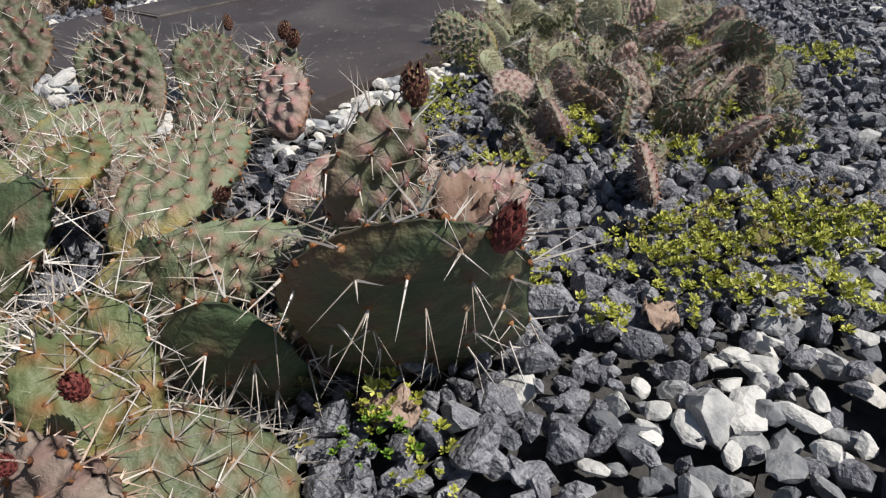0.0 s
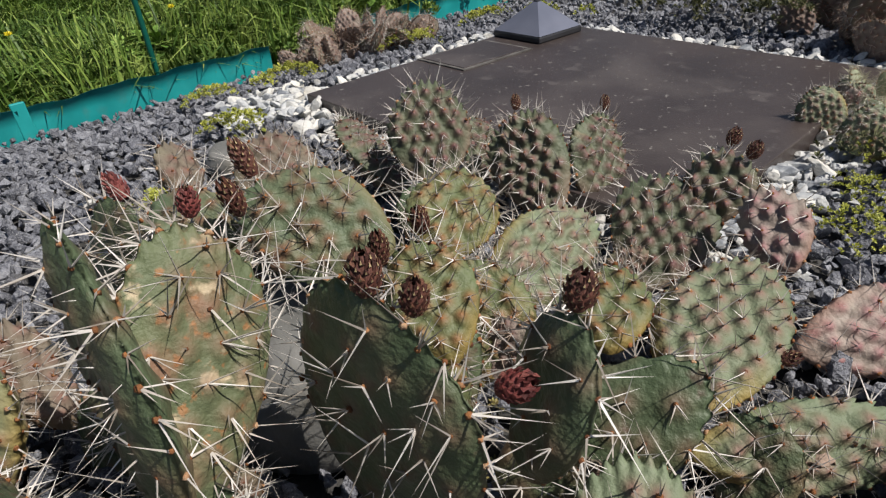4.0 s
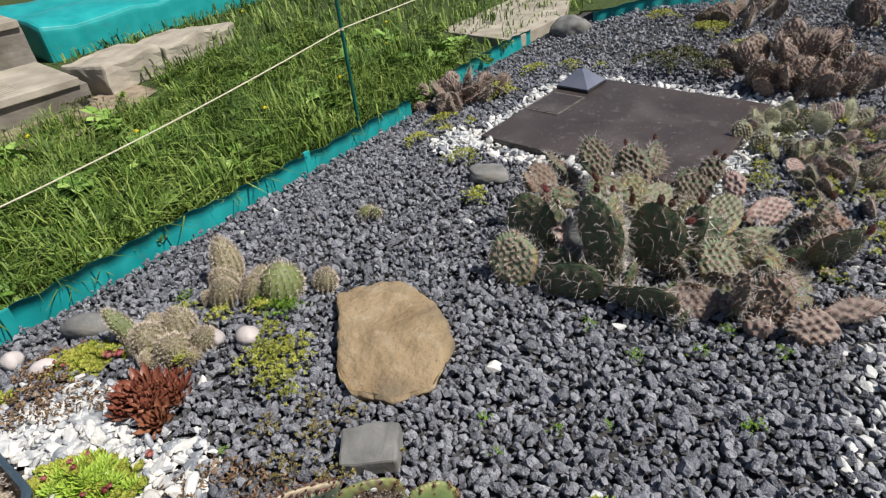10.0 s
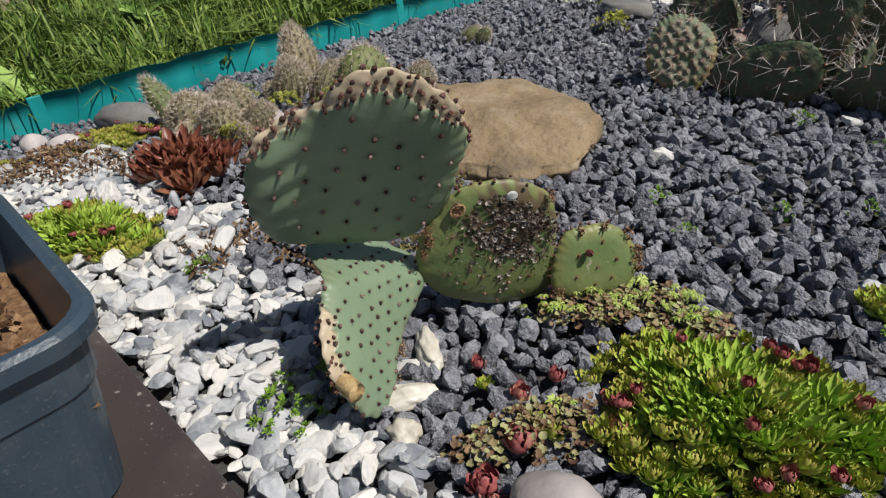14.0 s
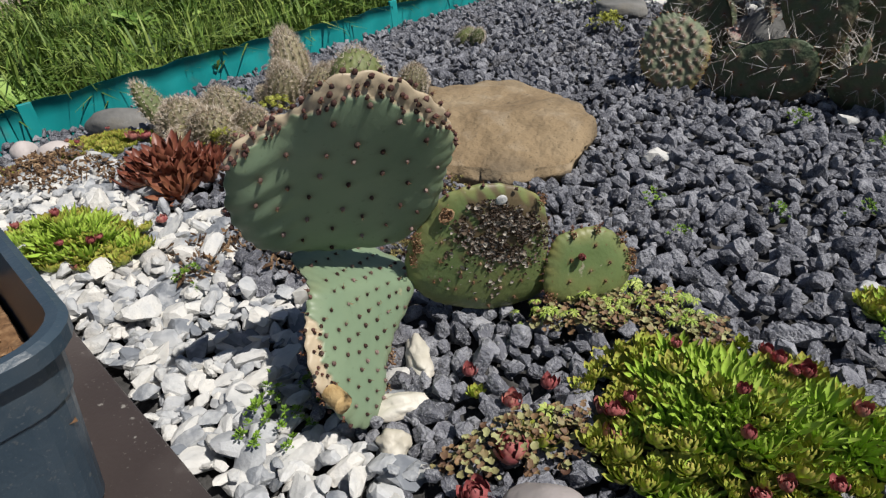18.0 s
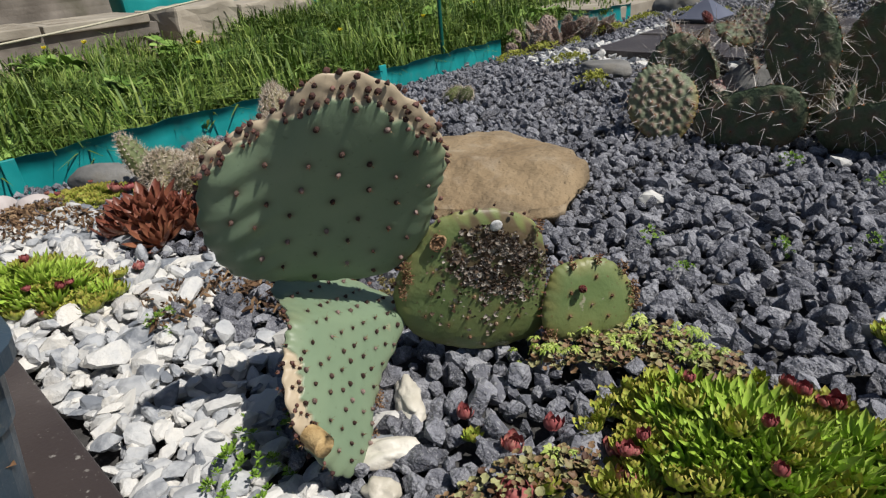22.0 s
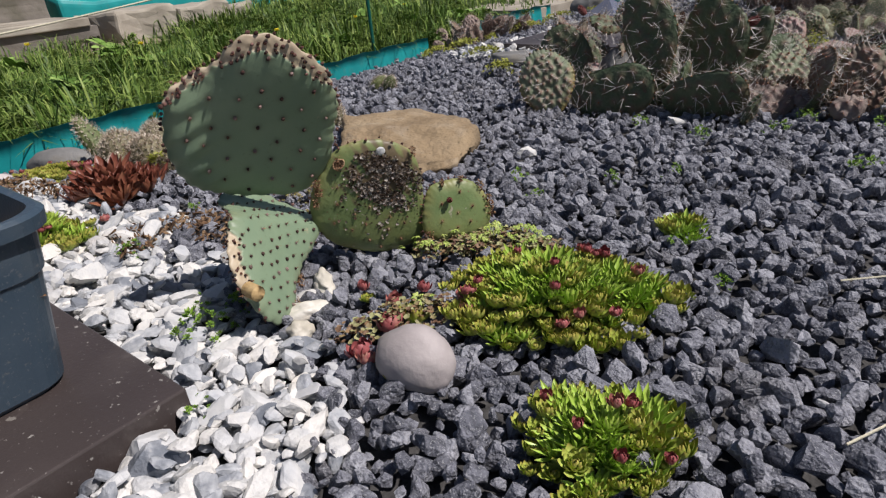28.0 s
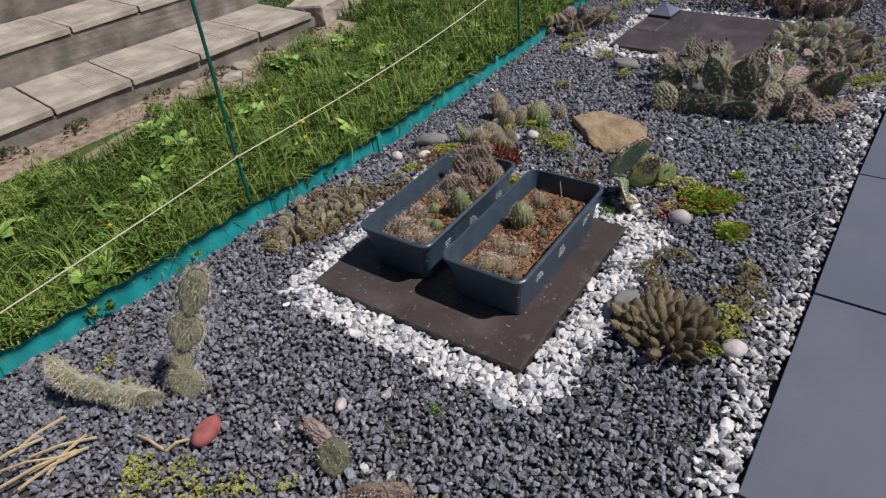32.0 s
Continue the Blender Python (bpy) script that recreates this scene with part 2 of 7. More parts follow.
M_BUD = mat("flower_bud", [(0.2, (0.045, 0.018, 0.014)), (0.6, (0.13, 0.048, 0.036)), (0.9, (0.26, 0.13, 0.07))], 90, 0.6, 0.3, 300, island=0.5)
M_TIP = mat("cream_scale_tips", [(0.2, (0.34, 0.22, 0.09)), (0.8, (0.58, 0.47, 0.28))], 60, 0.6, 0)
M_BUD_RED = mat("red_flower_bud", [(0.2, (0.07, 0.018, 0.016)), (0.6, (0.20, 0.045, 0.042)), (0.9, (0.33, 0.13, 0.10))], 90, 0.55, 0.3, 300, island=0.6)
PURPLE, BROWN = (0.16, 0.085, 0.095), (0.24, 0.12, 0.05)
PADMAT = {
    "green": mat("green_pad", [(0.25, (0.068, 0.098, 0.052)), (0.75, (0.116, 0.148, 0.085))], 30, 0.55, 0.7, 200, obj=0.3, second=[(20, 0.54, 0.68, (0.25, 0.17, 0.085), 0.6), (42, 0.57, 0.68, (0.19, 0.085, 0.065), 0.65), (150, 0.68, 0.72, (0.40, 0.33, 0.22), 0.7)], spot=[("spot", (0.20, 0.095, 0.060), 0.85), ("rim", (0.27, 0.20, 0.10), 0.5)]),
    "yellow": mat("yellow_green_pad", [(0.25, (0.085, 0.112, 0.048)), (0.75, (0.142, 0.168, 0.078))], 30, 0.55, 0.7, 200, obj=0.3, second=[(16, 0.53, 0.68, (0.32, 0.21, 0.08), 0.7), (36, 0.61, 0.71, (0.22, 0.11, 0.07), 0.55), (140, 0.67, 0.71, (0.40, 0.31, 0.20), 0.7)], spot=[("spot", (0.23, 0.105, 0.045), 0.9), ("rim", (0.34, 0.22, 0.06), 0.7)]),
    "pale": mat("pale_green_pad", [(0.25, (0.122, 0.158, 0.090)), (0.75, (0.195, 0.232, 0.145))], 30, 0.6, 0.7, 200, obj=0.25, second=[(12, 0.57, 0.72, (0.34, 0.25, 0.15), 0.6), (30, 0.60, 0.70, (0.24, 0.14, 0.12), 0.5), (150, 0.68, 0.72, (0.44, 0.38, 0.28), 0.7)], spot=[("spot", (0.24, 0.115, 0.100), 0.85), ("rim", (0.36, 0.24, 0.06), 0.75)]),
    "purple": mat("purple_flushed_pad", [(0.25, (0.068, 0.087, 0.051)), (0.75, (0.115, 0.131, 0.079))], 30, 0.55, 0.7, 200, obj=0.3, second=[(18, 0.56, 0.7, (0.34, 0.21, 0.12), 0.7)], spot=[("spot", (0.17, 0.075, 0.075), 1.0), ("rim", (0.30, 0.19, 0.15), 0.6)]),
    "pink": mat("pink_flushed_pad", [(0.25, (0.235, 0.195, 0.165)), (0.75, (0.335, 0.280, 0.240))], 30, 0.6, 0.7, 200, obj=0.3, second=[(16, 0.55, 0.7, (0.23, 0.24, 0.13), 0.6)], spot=[("spot", (0.30, 0.13, 0.14), 0.9), ("rim", (0.36, 0.20, 0.15), 0.6)]),
    "brown": mat("weathered_pad", [(0.25, (0.125, 0.103, 0.076)), (0.75, (0.190, 0.160, 0.120))], 30, 0.7, 0.7, 200, obj=0.3, second=[(14, 0.52, 0.7, (0.20, 0.22, 0.11), 0.7)], spot=[("spot", (0.20, 0.10, 0.08), 0.9), ("rim", (0.33, 0.23, 0.14), 0.8)]),
    "mottled": mat("scarred_pad", [(0.25, (0.085, 0.110, 0.055)), (0.75, (0.145, 0.165, 0.085))], 30, 0.6, 0.7, 200, second=[(38, 0.50, 0.62, (0.26, 0.13, 0.08), 0.7), (60, 0.56, 0.62, (0.52, 0.42, 0.28), 0.9), (150, 0.60, 0.68, (0.36, 0.15, 0.05), 0.7)], spot=[("spot", (0.22, 0.12, 0.08), 0.6)]),
    "dark": mat("deep_green_pad", [(0.25, (0.062, 0.092, 0.046)), (0.75, (0.104, 0.134, 0.074))], 30, 0.5, 0.7, 200, obj=0.3, second=[(26, 0.58, 0.72, (0.16, 0.135, 0.085), 0.40), (70, 0.60, 0.7, (0.09, 0.04, 0.035), 0.6)], spot=[("spot", (0.17, 0.085, 0.065), 0.6), ("rim", (0.23, 0.13, 0.08), 0.6)]),
    "smooth": mat("waxy_pad", [(0.25, (0.165, 0.235, 0.150)), (0.75, (0.215, 0.285, 0.180))], 22, 0.46, 0.10, 160, second=[(300, 0.66, 0.70, (0.13, 0.17, 0.10), 0.5), (38, 0.72, 0.76, (0.42, 0.35, 0.23), 0.7)], spot=[("spot", (0.085, 0.075, 0.045), 0.75), ("rim", (0.24, 0.22, 0.11), 0.4), ("cork", (0.46, 0.375, 0.26), 1.0)]),
    "lichen": mat("lichen_pad", [(0.25, (0.115, 0.170, 0.062)), (0.75, (0.170, 0.220, 0.085))], 18, 0.45, 0.2, 200, second=[(12, 0.5, 0.75, (0.23, 0.23, 0.08), 0.6), (120, 0.66, 0.71, (0.40, 0.36, 0.28), 0.7), (260, 0.66, 0.70, (0.13, 0.06, 0.03), 0.6)], spot=[("spot", (0.26, 0.15, 0.07), 0.5), ("rim", (0.32, 0.26, 0.09), 0.6), ("cork", (0.36, 0.27, 0.20), 0.8), ("crust", (0.130, 0.085, 0.055), 0.85)]),
    "grey": mat("grey_withered_pad", [(0.25, (0.165, 0.132, 0.112)), (0.75, (0.300, 0.240, 0.205))], 30, 0.75, 0.7, 200, obj=0.4, second=[(14, 0.52, 0.7, (0.17, 0.18, 0.11), 0.6)], spot=[("spot", (0.16, 0.095, 0.085), 0.9)]),
    "hairy": mat("grey_green_pad", [(0.25, (0.20, 0.225, 0.14)), (0.75, (0.30, 0.32, 0.21))], 30, 0.6, 0.25, 240, spot=[("spot", (0.26, 0.22, 0.14), 0.6)]),
}
M_ROS_GREEN = mat("green_rosette", [(0.1, (0.19, 0.32, 0.035)), (0.5, (0.33, 0.50, 0.065)), (0.9, (0.48, 0.60, 0.15))], 7, 0.38, 0, spot=[("spot", (0.34, 0.30, 0.07), 0.4)], obj=0.35)
M_ROS_YEL = mat("yellow_green_rosette", [(0.1, (0.22, 0.32, 0.04)), (0.5, (0.35, 0.45, 0.07)), (0.9, (0.48, 0.54, 0.13))], 7, 0.45, 0, spot=[("spot", (0.38, 0.12, 0.06), 0.55)], obj=0.45)
M_ROS_RED = mat("red_rosette", [(0.1, (0.095, 0.026, 0.020)), (0.5, (0.21, 0.070, 0.042)), (0.9, (0.32, 0.16, 0.085))], 7, 0.42, 0, spot=[("spot", (0.13, 0.030, 0.022), 0.6)], obj=0.35)
M_ROS_PINK = mat("crimson_rosette", [(0.1, (0.20, 0.045, 0.05)), (0.5, (0.36, 0.10, 0.10)), (0.9, (0.48, 0.28, 0.20))], 7, 0.5, 0, obj=0.35)
M_SEDUM = mat("sedum_leaves", [(0.1, (0.17, 0.19, 0.025)), (0.5, (0.35, 0.37, 0.055)), (0.9, (0.54, 0.53, 0.12))], 10, 0.55, 0, island=0.7)
M_SEDUM_BR = mat("bronze_sedum_leaves", [(0.1, (0.10, 0.07, 0.03)), (0.5, (0.21, 0.17, 0.06)), (0.9, (0.34, 0.31, 0.11))], 10, 0.6, 0, island=0.9)
M_MOSS = mat("bright_moss", [(0.1, (0.06, 0.14, 0.01)), (0.9, (0.22, 0.36, 0.04))], 10, 0.7, 0, island=0.8)
M_MOSSY = mat("pale_green_stars", [(0.1, (0.16, 0.24, 0.03)), (0.5, (0.33, 0.42, 0.08)), (0.9, (0.50, 0.55, 0.16))], 10, 0.55, 0, island=0.7)
M_LOBE = mat("liverwort_lobes", [(0.05, (0.09, 0.045, 0.03)), (0.4, (0.24, 0.15, 0.075)), (0.6, (0.22, 0.20, 0.09)), (0.95, (0.34, 0.34, 0.16))], 60, 0.6, 0, island=0.9)
M_BUSH = mat("dull_heath_leaves", [(0.1, (0.035, 0.045, 0.02)), (0.5, (0.08, 0.09, 0.035)), (0.9, (0.17, 0.16, 0.07))], 10, 0.7, 0, island=0.9)
M_BODY = mat("cactus_body", [(0.25, (0.095, 0.125, 0.045)), (0.75, (0.18, 0.205, 0.075))], 40, 0.6, 0.3, 240, obj=0.5)
M_BODY_BR = mat("bronze_cactus_body", [(0.25, (0.065, 0.055, 0.030)), (0.75, (0.16, 0.125, 0.065))], 40, 0.65, 0.4, 240, obj=0.6)
M_BODY_TAN = mat("tan_cactus_body", [(0.25, (0.15, 0.135, 0.075)), (0.75, (0.25, 0.22, 0.13))], 40, 0.65, 0.4, 240, obj=0.5)
M_LEAF = mat("dead_leaf", [(0.25, (0.16, 0.10, 0.075)), (0.75, (0.34, 0.25, 0.20))], 90, 0.85, 0.6, 260, obj=0.5)
M_BARK = mat("dry_brown_fibre", [(0.15, (0.10, 0.045, 0.022)), (0.5, (0.23, 0.12, 0.06)), (0.9, (0.42, 0.28, 0.16))], 300, 0.95, 0.6, 700, island=0.8)
M_TAN = mat("dry_tan_wood", [(0.2, (0.34, 0.22, 0.09)), (0.8, (0.55, 0.40, 0.20))], 200, 0.85, 0.4, 600)
M_LICHEN = mat("lichen_flakes", [(0.1, (0.060, 0.038, 0.026)), (0.5, (0.160, 0.118, 0.085)), (0.97, (0.44, 0.40, 0.35))], 120, 0.95, 0.5, 400, island=1.0, spec=0.1)


# ---- builders ----
def low(x):
    """How far the ground falls towards the edging and rises again across the lawn."""
    q, r = np.clip((-0.68 - x) / 0.32, 0, 1), np.clip((-1.14 - x) / 0.9, 0, 1)
    return -0.05 * q * q * (3 - 2 * q) + 0.105 * r


def mesh(name, bm, material, smooth=False):
    me = bpy.data.meshes.new(name)
    bm.to_mesh(me)
    bm.free()
    me.materials.append(material)
    if smooth:
        me.shade_smooth()
    return me


def tri_mesh(name, verts, tris, material, smooth=False):
    verts, tris = np.asarray(verts, np.float32), np.asarray(tris, np.int32)
    me = bpy.data.meshes.new(name)
    me.vertices.add(len(verts))
    me.vertices.foreach_set("co", verts.ravel())
    me.loops.add(3 * len(tris))
    me.loops.foreach_set("vertex_index", tris.ravel())
    me.polygons.add(len(tris))
    me.polygons.foreach_set("loop_start", np.arange(len(tris), dtype=np.int32) * 3)
    me.update(calc_edges=True)
    me.materials.append(material)
    if smooth:
        me.shade_smooth()
    else:
        me.shade_flat()
    return me


def part(name, bm, material=None, parent=None, label="", smooth=False, m=None):
    ob = new(name, bm if bm is None or isinstance(bm, bpy.types.Mesh) else mesh(name, bm, material, smooth))
    if parent:
        ob.parent = parent
    if m is not None:
        ob.matrix_local = m
    return tagged(ob, label)


def thing(name, at, label, category, group="", kind=""):
    ob = new(name)
    ob.empty_display_size = 0.05
    ob.location = at
    bpy.context.view_layer.update()
    return tagged(ob, label, category, group, kind)


def box(bm, x0, y0, z0, x1, y1, z1, bevel=0.0):
    r = bmesh.ops.create_cube(bm, size=1, matrix=Matrix.Translation(((x0 + x1) / 2, (y0 + y1) / 2, (z0 + z1) / 2)) @ Matrix.Diagonal((x1 - x0, y1 - y0, z1 - z0, 1)))
    if bevel:
        es = list({e for v in r["verts"] for e in v.link_edges})
        bmesh.ops.bevel(bm, geom=es, offset=bevel, segments=2, affect="EDGES", profile=0.5)


def prism(bm, pts, z0, z1, bevel=0.0):
    lo = [bm.verts.new((x, y, z0)) for x, y in pts]
    hi = [bm.verts.new((x, y, z1)) for x, y in pts]
    k = len(pts)
    bm.faces.new(lo[::-1])
    bm.faces.new(hi)
    for i in range(k):
        bm.faces.new((lo[i], lo[(i + 1) % k], hi[(i + 1) % k], hi[i]))
    bmesh.ops.recalc_face_normals(bm, faces=bm.faces)
    if bevel:
        bmesh.ops.bevel(bm, geom=list(bm.edges), offset=bevel, segments=2, affect="EDGES", profile=0.5)


def tube(points, radius, sides=6):
    """A bent rod through the points."""
    pts = [Vector(p) for p in points]
    vs, fs = [], []
    for i, p in enumerate(pts):
        d = (pts[min(i + 1, len(pts) - 1)] - pts[max(i - 1, 0)]).normalized()
        a = d.orthogonal().normalized()
        b = d.cross(a)
        for k in range(sides):
            w = 2 * math.pi * k / sides
            vs.append(p + (a * math.cos(w) + b * math.sin(w)) * radius)
    for i in range(len(pts) - 1):
        for k in range(sides):
            q = [i * sides + k, i * sides + (k + 1) % sides, (i + 1) * sides + (k + 1) % sides, (i + 1) * sides + k]
            fs += [(q[0], q[1], q[2]), (q[0], q[2], q[3])]
    return vs, fs


def turns(n, gen):
    """n random turns, as 3 x 3 matrices."""
    q = gen.normal(size=(n, 4))
    q /= np.linalg.norm(q, axis=1, keepdims=True)
    w, x, y, z = q.T
    return np.stack([1 - 2 * (y * y + z * z), 2 * (x * y - z * w), 2 * (x * z + y * w), 2 * (x * y + z * w), 1 - 2 * (x * x + z * z), 2 * (y * z - x * w),
                     2 * (x * z - y * w), 2 * (y * z + x * w), 1 - 2 * (x * x + y * y)], -1).reshape(n, 3, 3)


def scatter(templates, where, turn, size, gen):
    """Copies of the templates (verts, tris), each turned, scaled and moved, joined into one array pair."""
    V, F, base = [], [], 0
    pick = gen.integers(0, len(templates), len(where))
    for k, (tv, tf) in enumerate(templates):
        i = np.nonzero(pick == k)[0]
        if not len(i):
            continue
        v = np.einsum("nij,nvj->nvi", turn[i], tv[None] * size[i][:, None, :]) + where[i][:, None]
        V.append(v.reshape(-1, 3))
        F.append((tf[None] + (np.arange(len(i)) * len(tv))[:, None, None]).reshape(-1, 3) + base)
        base += len(i) * len(tv)
    return np.concatenate(V), np.concatenate(F)


def hull(points):
    bm = bmesh.new()
    for p in points:
        bm.verts.new(p)
    r = bmesh.ops.convex_hull(bm, input=list(bm.verts))
    bmesh.ops.delete(bm, geom=list({g for g in r["geom_interior"] + r["geom_unused"] if isinstance(g, bmesh.types.BMVert)}), context="VERTS")
    bmesh.ops.triangulate(bm, faces=list(bm.faces))
    bm.verts.index_update()
    v = np.array([x.co for x in bm.verts])
    f = np.array([[y.index for y in x.verts] for x in bm.faces])
    bm.free()
    return v, f


def chips(count, sharp, gen, n=13):
    """Broken-stone shapes about one unit across."""
    out = []
    for _ in range(count):
        p = gen.normal(size=(n, 3))
        p /= np.abs(p).max(1, keepdims=True) ** sharp * np.linalg.norm(p, axis=1, keepdims=True) ** (1 - sharp)
        p *= gen.uniform(0.80, 1.0, (n, 1)) * np.array([1, gen.uniform(0.62, 0.9), gen.uniform(0.45, 0.75)]) * 0.5
        out.append(hull(p))
    return out


def needles(pos, way, length, radius):
    """Thin three-sided spikes."""
    n = len(pos)
    way = way / np.linalg.norm(way, axis=1, keepdims=True)
    a = np.cross(way, np.where(np.abs(way[:, 2:3]) < 0.9, [[0, 0, 1.0]], [[1.0, 0, 0]]))
    a /= np.linalg.norm(a, axis=1, keepdims=True)
    b = np.cross(way, a)
    radius = np.broadcast_to(radius, (n,))[:, None]
    ring = [pos + radius * (a * math.cos(w) + b * math.sin(w)) for w in (0, 2.0944, 4.1888)]
    v = np.stack(ring + [pos + way * np.broadcast_to(length, (n,))[:, None]], 1).reshape(-1, 3)
    f = (np.array([[0, 1, 3], [1, 2, 3], [2, 0, 3]])[None] + (np.arange(n) * 4)[:, None, None]).reshape(-1, 3)
    return v, f


def around(normals, gen, spread):
    w = gen.normal(size=normals.shape)
    w -= normals * (w * normals).sum(1, keepdims=True)
    w /= np.linalg.norm(w, axis=1, keepdims=True)
    a = gen.uniform(*spread, len(normals))[:, None]
    return normals * np.cos(a) + w * np.sin(a)


# ---- prickly pears ----
# style: spacing of the areoles, height of their bumps, spines each, their length and radius, material
PADSTYLE = {
    "green": (0.0135, 0.0042, 6, (0.012, 0.036), 0.00053, M_SPINE), "yellow": (0.0125, 0.0042, 6, (0.012, 0.034), 0.00051, M_SPINE),
    "pale": (0.0130, 0.0050, 4, (0.008, 0.027), 0.00050, M_SPINE), "purple": (0.0135, 0.0080, 5, (0.010, 0.026), 0.00052, M_SPINE),
    "pink": (0.0130, 0.0050, 4, (0.008, 0.022), 0.00046, M_SPINE), "brown": (0.0130, 0.0054, 4, (0.012, 0.027), 0.00050, M_SPINE),
    "mottled": (0.0165, 0.0034, 5, (0.014, 0.038), 0.00058, M_SPINE), "dark": (0.0205, 0.0030, 4, (0.014, 0.038), 0.00059, M_SPINE),
    "grey": (0.0140, 0.0055, 4, (0.009, 0.022), 0.00048, M_SPINE_BR), "hairy": (0.0100, 0.0010, 9, (0.013, 0.028), 0.00038, M_WOOL),
}


def pad_shape(style, length, width, thick, gen, bend=0.0, fine=54, form=(0.5, 0.0)):
    """The meshes of one pad: body, areoles, spines; it stands on its base, with z along it and y through it."""
    gap, lump, per, (lo, hi), rad, smat = PADSTYLE[style]
    ng = fine

    def half(h):
        return np.maximum(np.sin(np.pi * np.clip(h, 0, 1) ** (1.22 if form[0] > 0.45 else 1.04)), 0) ** form[0] * (1 - form[1] * (1 - np.clip(h, 0, 1))) * width / 2

    u, w = np.meshgrid(np.linspace(-1, 1, ng), np.linspace(-1, 1, ng))
    su, sw = u * np.sqrt(1 - w * w / 2), w * np.sqrt(1 - u * u / 2)
    rr = np.clip(np.hypot(su, sw), 0, 1)
    hh = 0.5 + 0.5 * sw
    span = np.sqrt(np.clip(1 - sw * sw, 0, 1))
    sway, phase = 0.03, gen.uniform(0, 6)
    wob = 1 + sway * np.sin(3 * np.arctan2(su, sw) + phase) * rr
    count = max(8, int(2.2 * (length + width) / gap))
    knobs = 0.42 * lump / width * np.cos((count - 1) / 0.8 * (np.pi - np.arctan2(su, sw) - 0.2 * np.pi)) * rr**6
    wob = wob + knobs * np.clip(1.6 - 0.8 * rr, 0, 1) * (sw > -0.75)
    px = su / np.maximum(span, 1e-3) * np.maximum(half(hh), 0.10 * width * (hh < 0.3) * span**0.5) * wob
    pz = hh * length * wob
    py = thick / 2 * np.sqrt(np.clip(1 - rr**3.2, 0, 1)) * (0.72 + 0.28 * np.clip(1.3 - hh, 0, 1))
    # areoles on both faces
    ii, jj = np.meshgrid(np.arange(-12, 13), np.arange(0, 26))
    gx = ((ii + 0.5 * (jj % 2)) * gap).ravel()
    gz = (jj * gap * 0.87).ravel()
    gx, gz = gx + gen.normal(0, gap * 0.10, gx.shape), gz + gen.normal(0, gap * 0.10, gz.shape)
    keep = (gz < length * 0.95) & (gz > length * 0.10) & (np.abs(gx) < half(gz / length) * 0.90)
    gx, gz = gx[keep], gz[keep]
    tilt = gen.uniform(0, 6.28)
    verts, spots, rims = [], [], []
    for side in (1, -1):
        d2 = (px[..., None] - gx) ** 2 + (pz[..., None] - gz) ** 2
        near = np.exp(-d2 / (2 * (gap * 0.215) ** 2)).sum(-1)
        hump = np.exp(-((px[..., None] - gx) ** 2 / (2 * (gap * 0.22) ** 2) + (pz[..., None] - gz + gap * 0.12) ** 2 / (2 * (gap * 0.32) ** 2))).sum(-1)
        lift = lump * hump * np.clip(1.15 - rr**5, 0, 1) + 0.0012 * np.sin(px * 75 + tilt) * np.cos(pz * 66) * (1 - rr**4)
        verts.append(np.stack([px, side * (py + lift * (rr < 0.999)), pz], -1).reshape(-1, 3))
        spots.append(np.clip(near, 0, 1).ravel())
        rims.append((np.clip((rr - 0.72) / 0.28, 0, 1) * np.clip(0.25 - sw * 1.1 + 0.5 * np.sin(px * 130 + tilt), 0, 1)).ravel())
    verts = np.concatenate(verts)
    verts[:, 1] += bend * ((verts[:, 2] / length - 0.5) ** 2) * length
    n1 = ng * ng
    g = np.arange(n1).reshape(ng, ng)
    q = np.stack([g[:-1, :-1], g[:-1, 1:], g[1:, 1:], g[1:, :-1]], -1).reshape(-1, 4)
    f = np.concatenate([q[:, [0, 2, 1]], q[:, [0, 3, 2]], q[:, [0, 1, 2]] + n1, q[:, [0, 2, 3]] + n1])
    loop = np.concatenate([g[0, :-1], g[:-1, -1], g[-1, :0:-1], g[:0:-1, 0]])
    nxt = np.roll(loop, -1)
    f = np.concatenate([f, np.stack([loop, nxt, nxt + n1], 1), np.stack([loop, nxt + n1, loop + n1], 1)])
    body = tri_mesh("pad", verts, f[:, ::-1], PADMAT[style], True)
    for key, vals in (("spot", spots), ("rim", rims)):
        body.attributes.new(key, "FLOAT", "POINT").data.foreach_set("value", np.concatenate(vals).astype(np.float32))
    # where the areoles sit
    P, N = [], []
    for side in (1, -1):
        r2 = np.clip(np.hypot(gx / np.maximum(half(gz / length), 1e-4), (gz - 0.55 * length) / (0.5 * length)), 0, 1)
        y = thick / 2 * np.sqrt(1 - r2**3.0) * (0.72 + 0.28 * np.clip(1.3 - gz / length, 0, 1)) + lump * 0.9
        P.append(np.stack([gx, side * y + bend * ((gz / length - 0.5) ** 2) * length, gz], 1))
        N.append(np.stack([gx / width * 0.7, side * np.ones_like(gx), (gz / length - 0.35) * 0.7], 1))
    ra = np.linspace(0.10, 0.90, count) * 2 * np.pi
    h = 0.5 - 0.5 * np.cos(ra)
    sx = np.where(ra < np.pi, 1, -1) * half(h)
    rim = 1 + sway * np.sin(3 * np.arctan2(np.sin(ra), -np.cos(ra)) + phase)
    P.append(np.stack([sx * rim, bend * ((h - 0.5) ** 2) * length + gen.normal(0, thick * 0.1, count), h * length * rim], 1))
    N.append(np.stack([sx / width * 2, gen.normal(0, 0.35, count), (h - 0.5) * 2], 1))
    P, N = np.concatenate(P), np.concatenate(N)
    N /= np.linalg.norm(N, axis=1, keepdims=True)
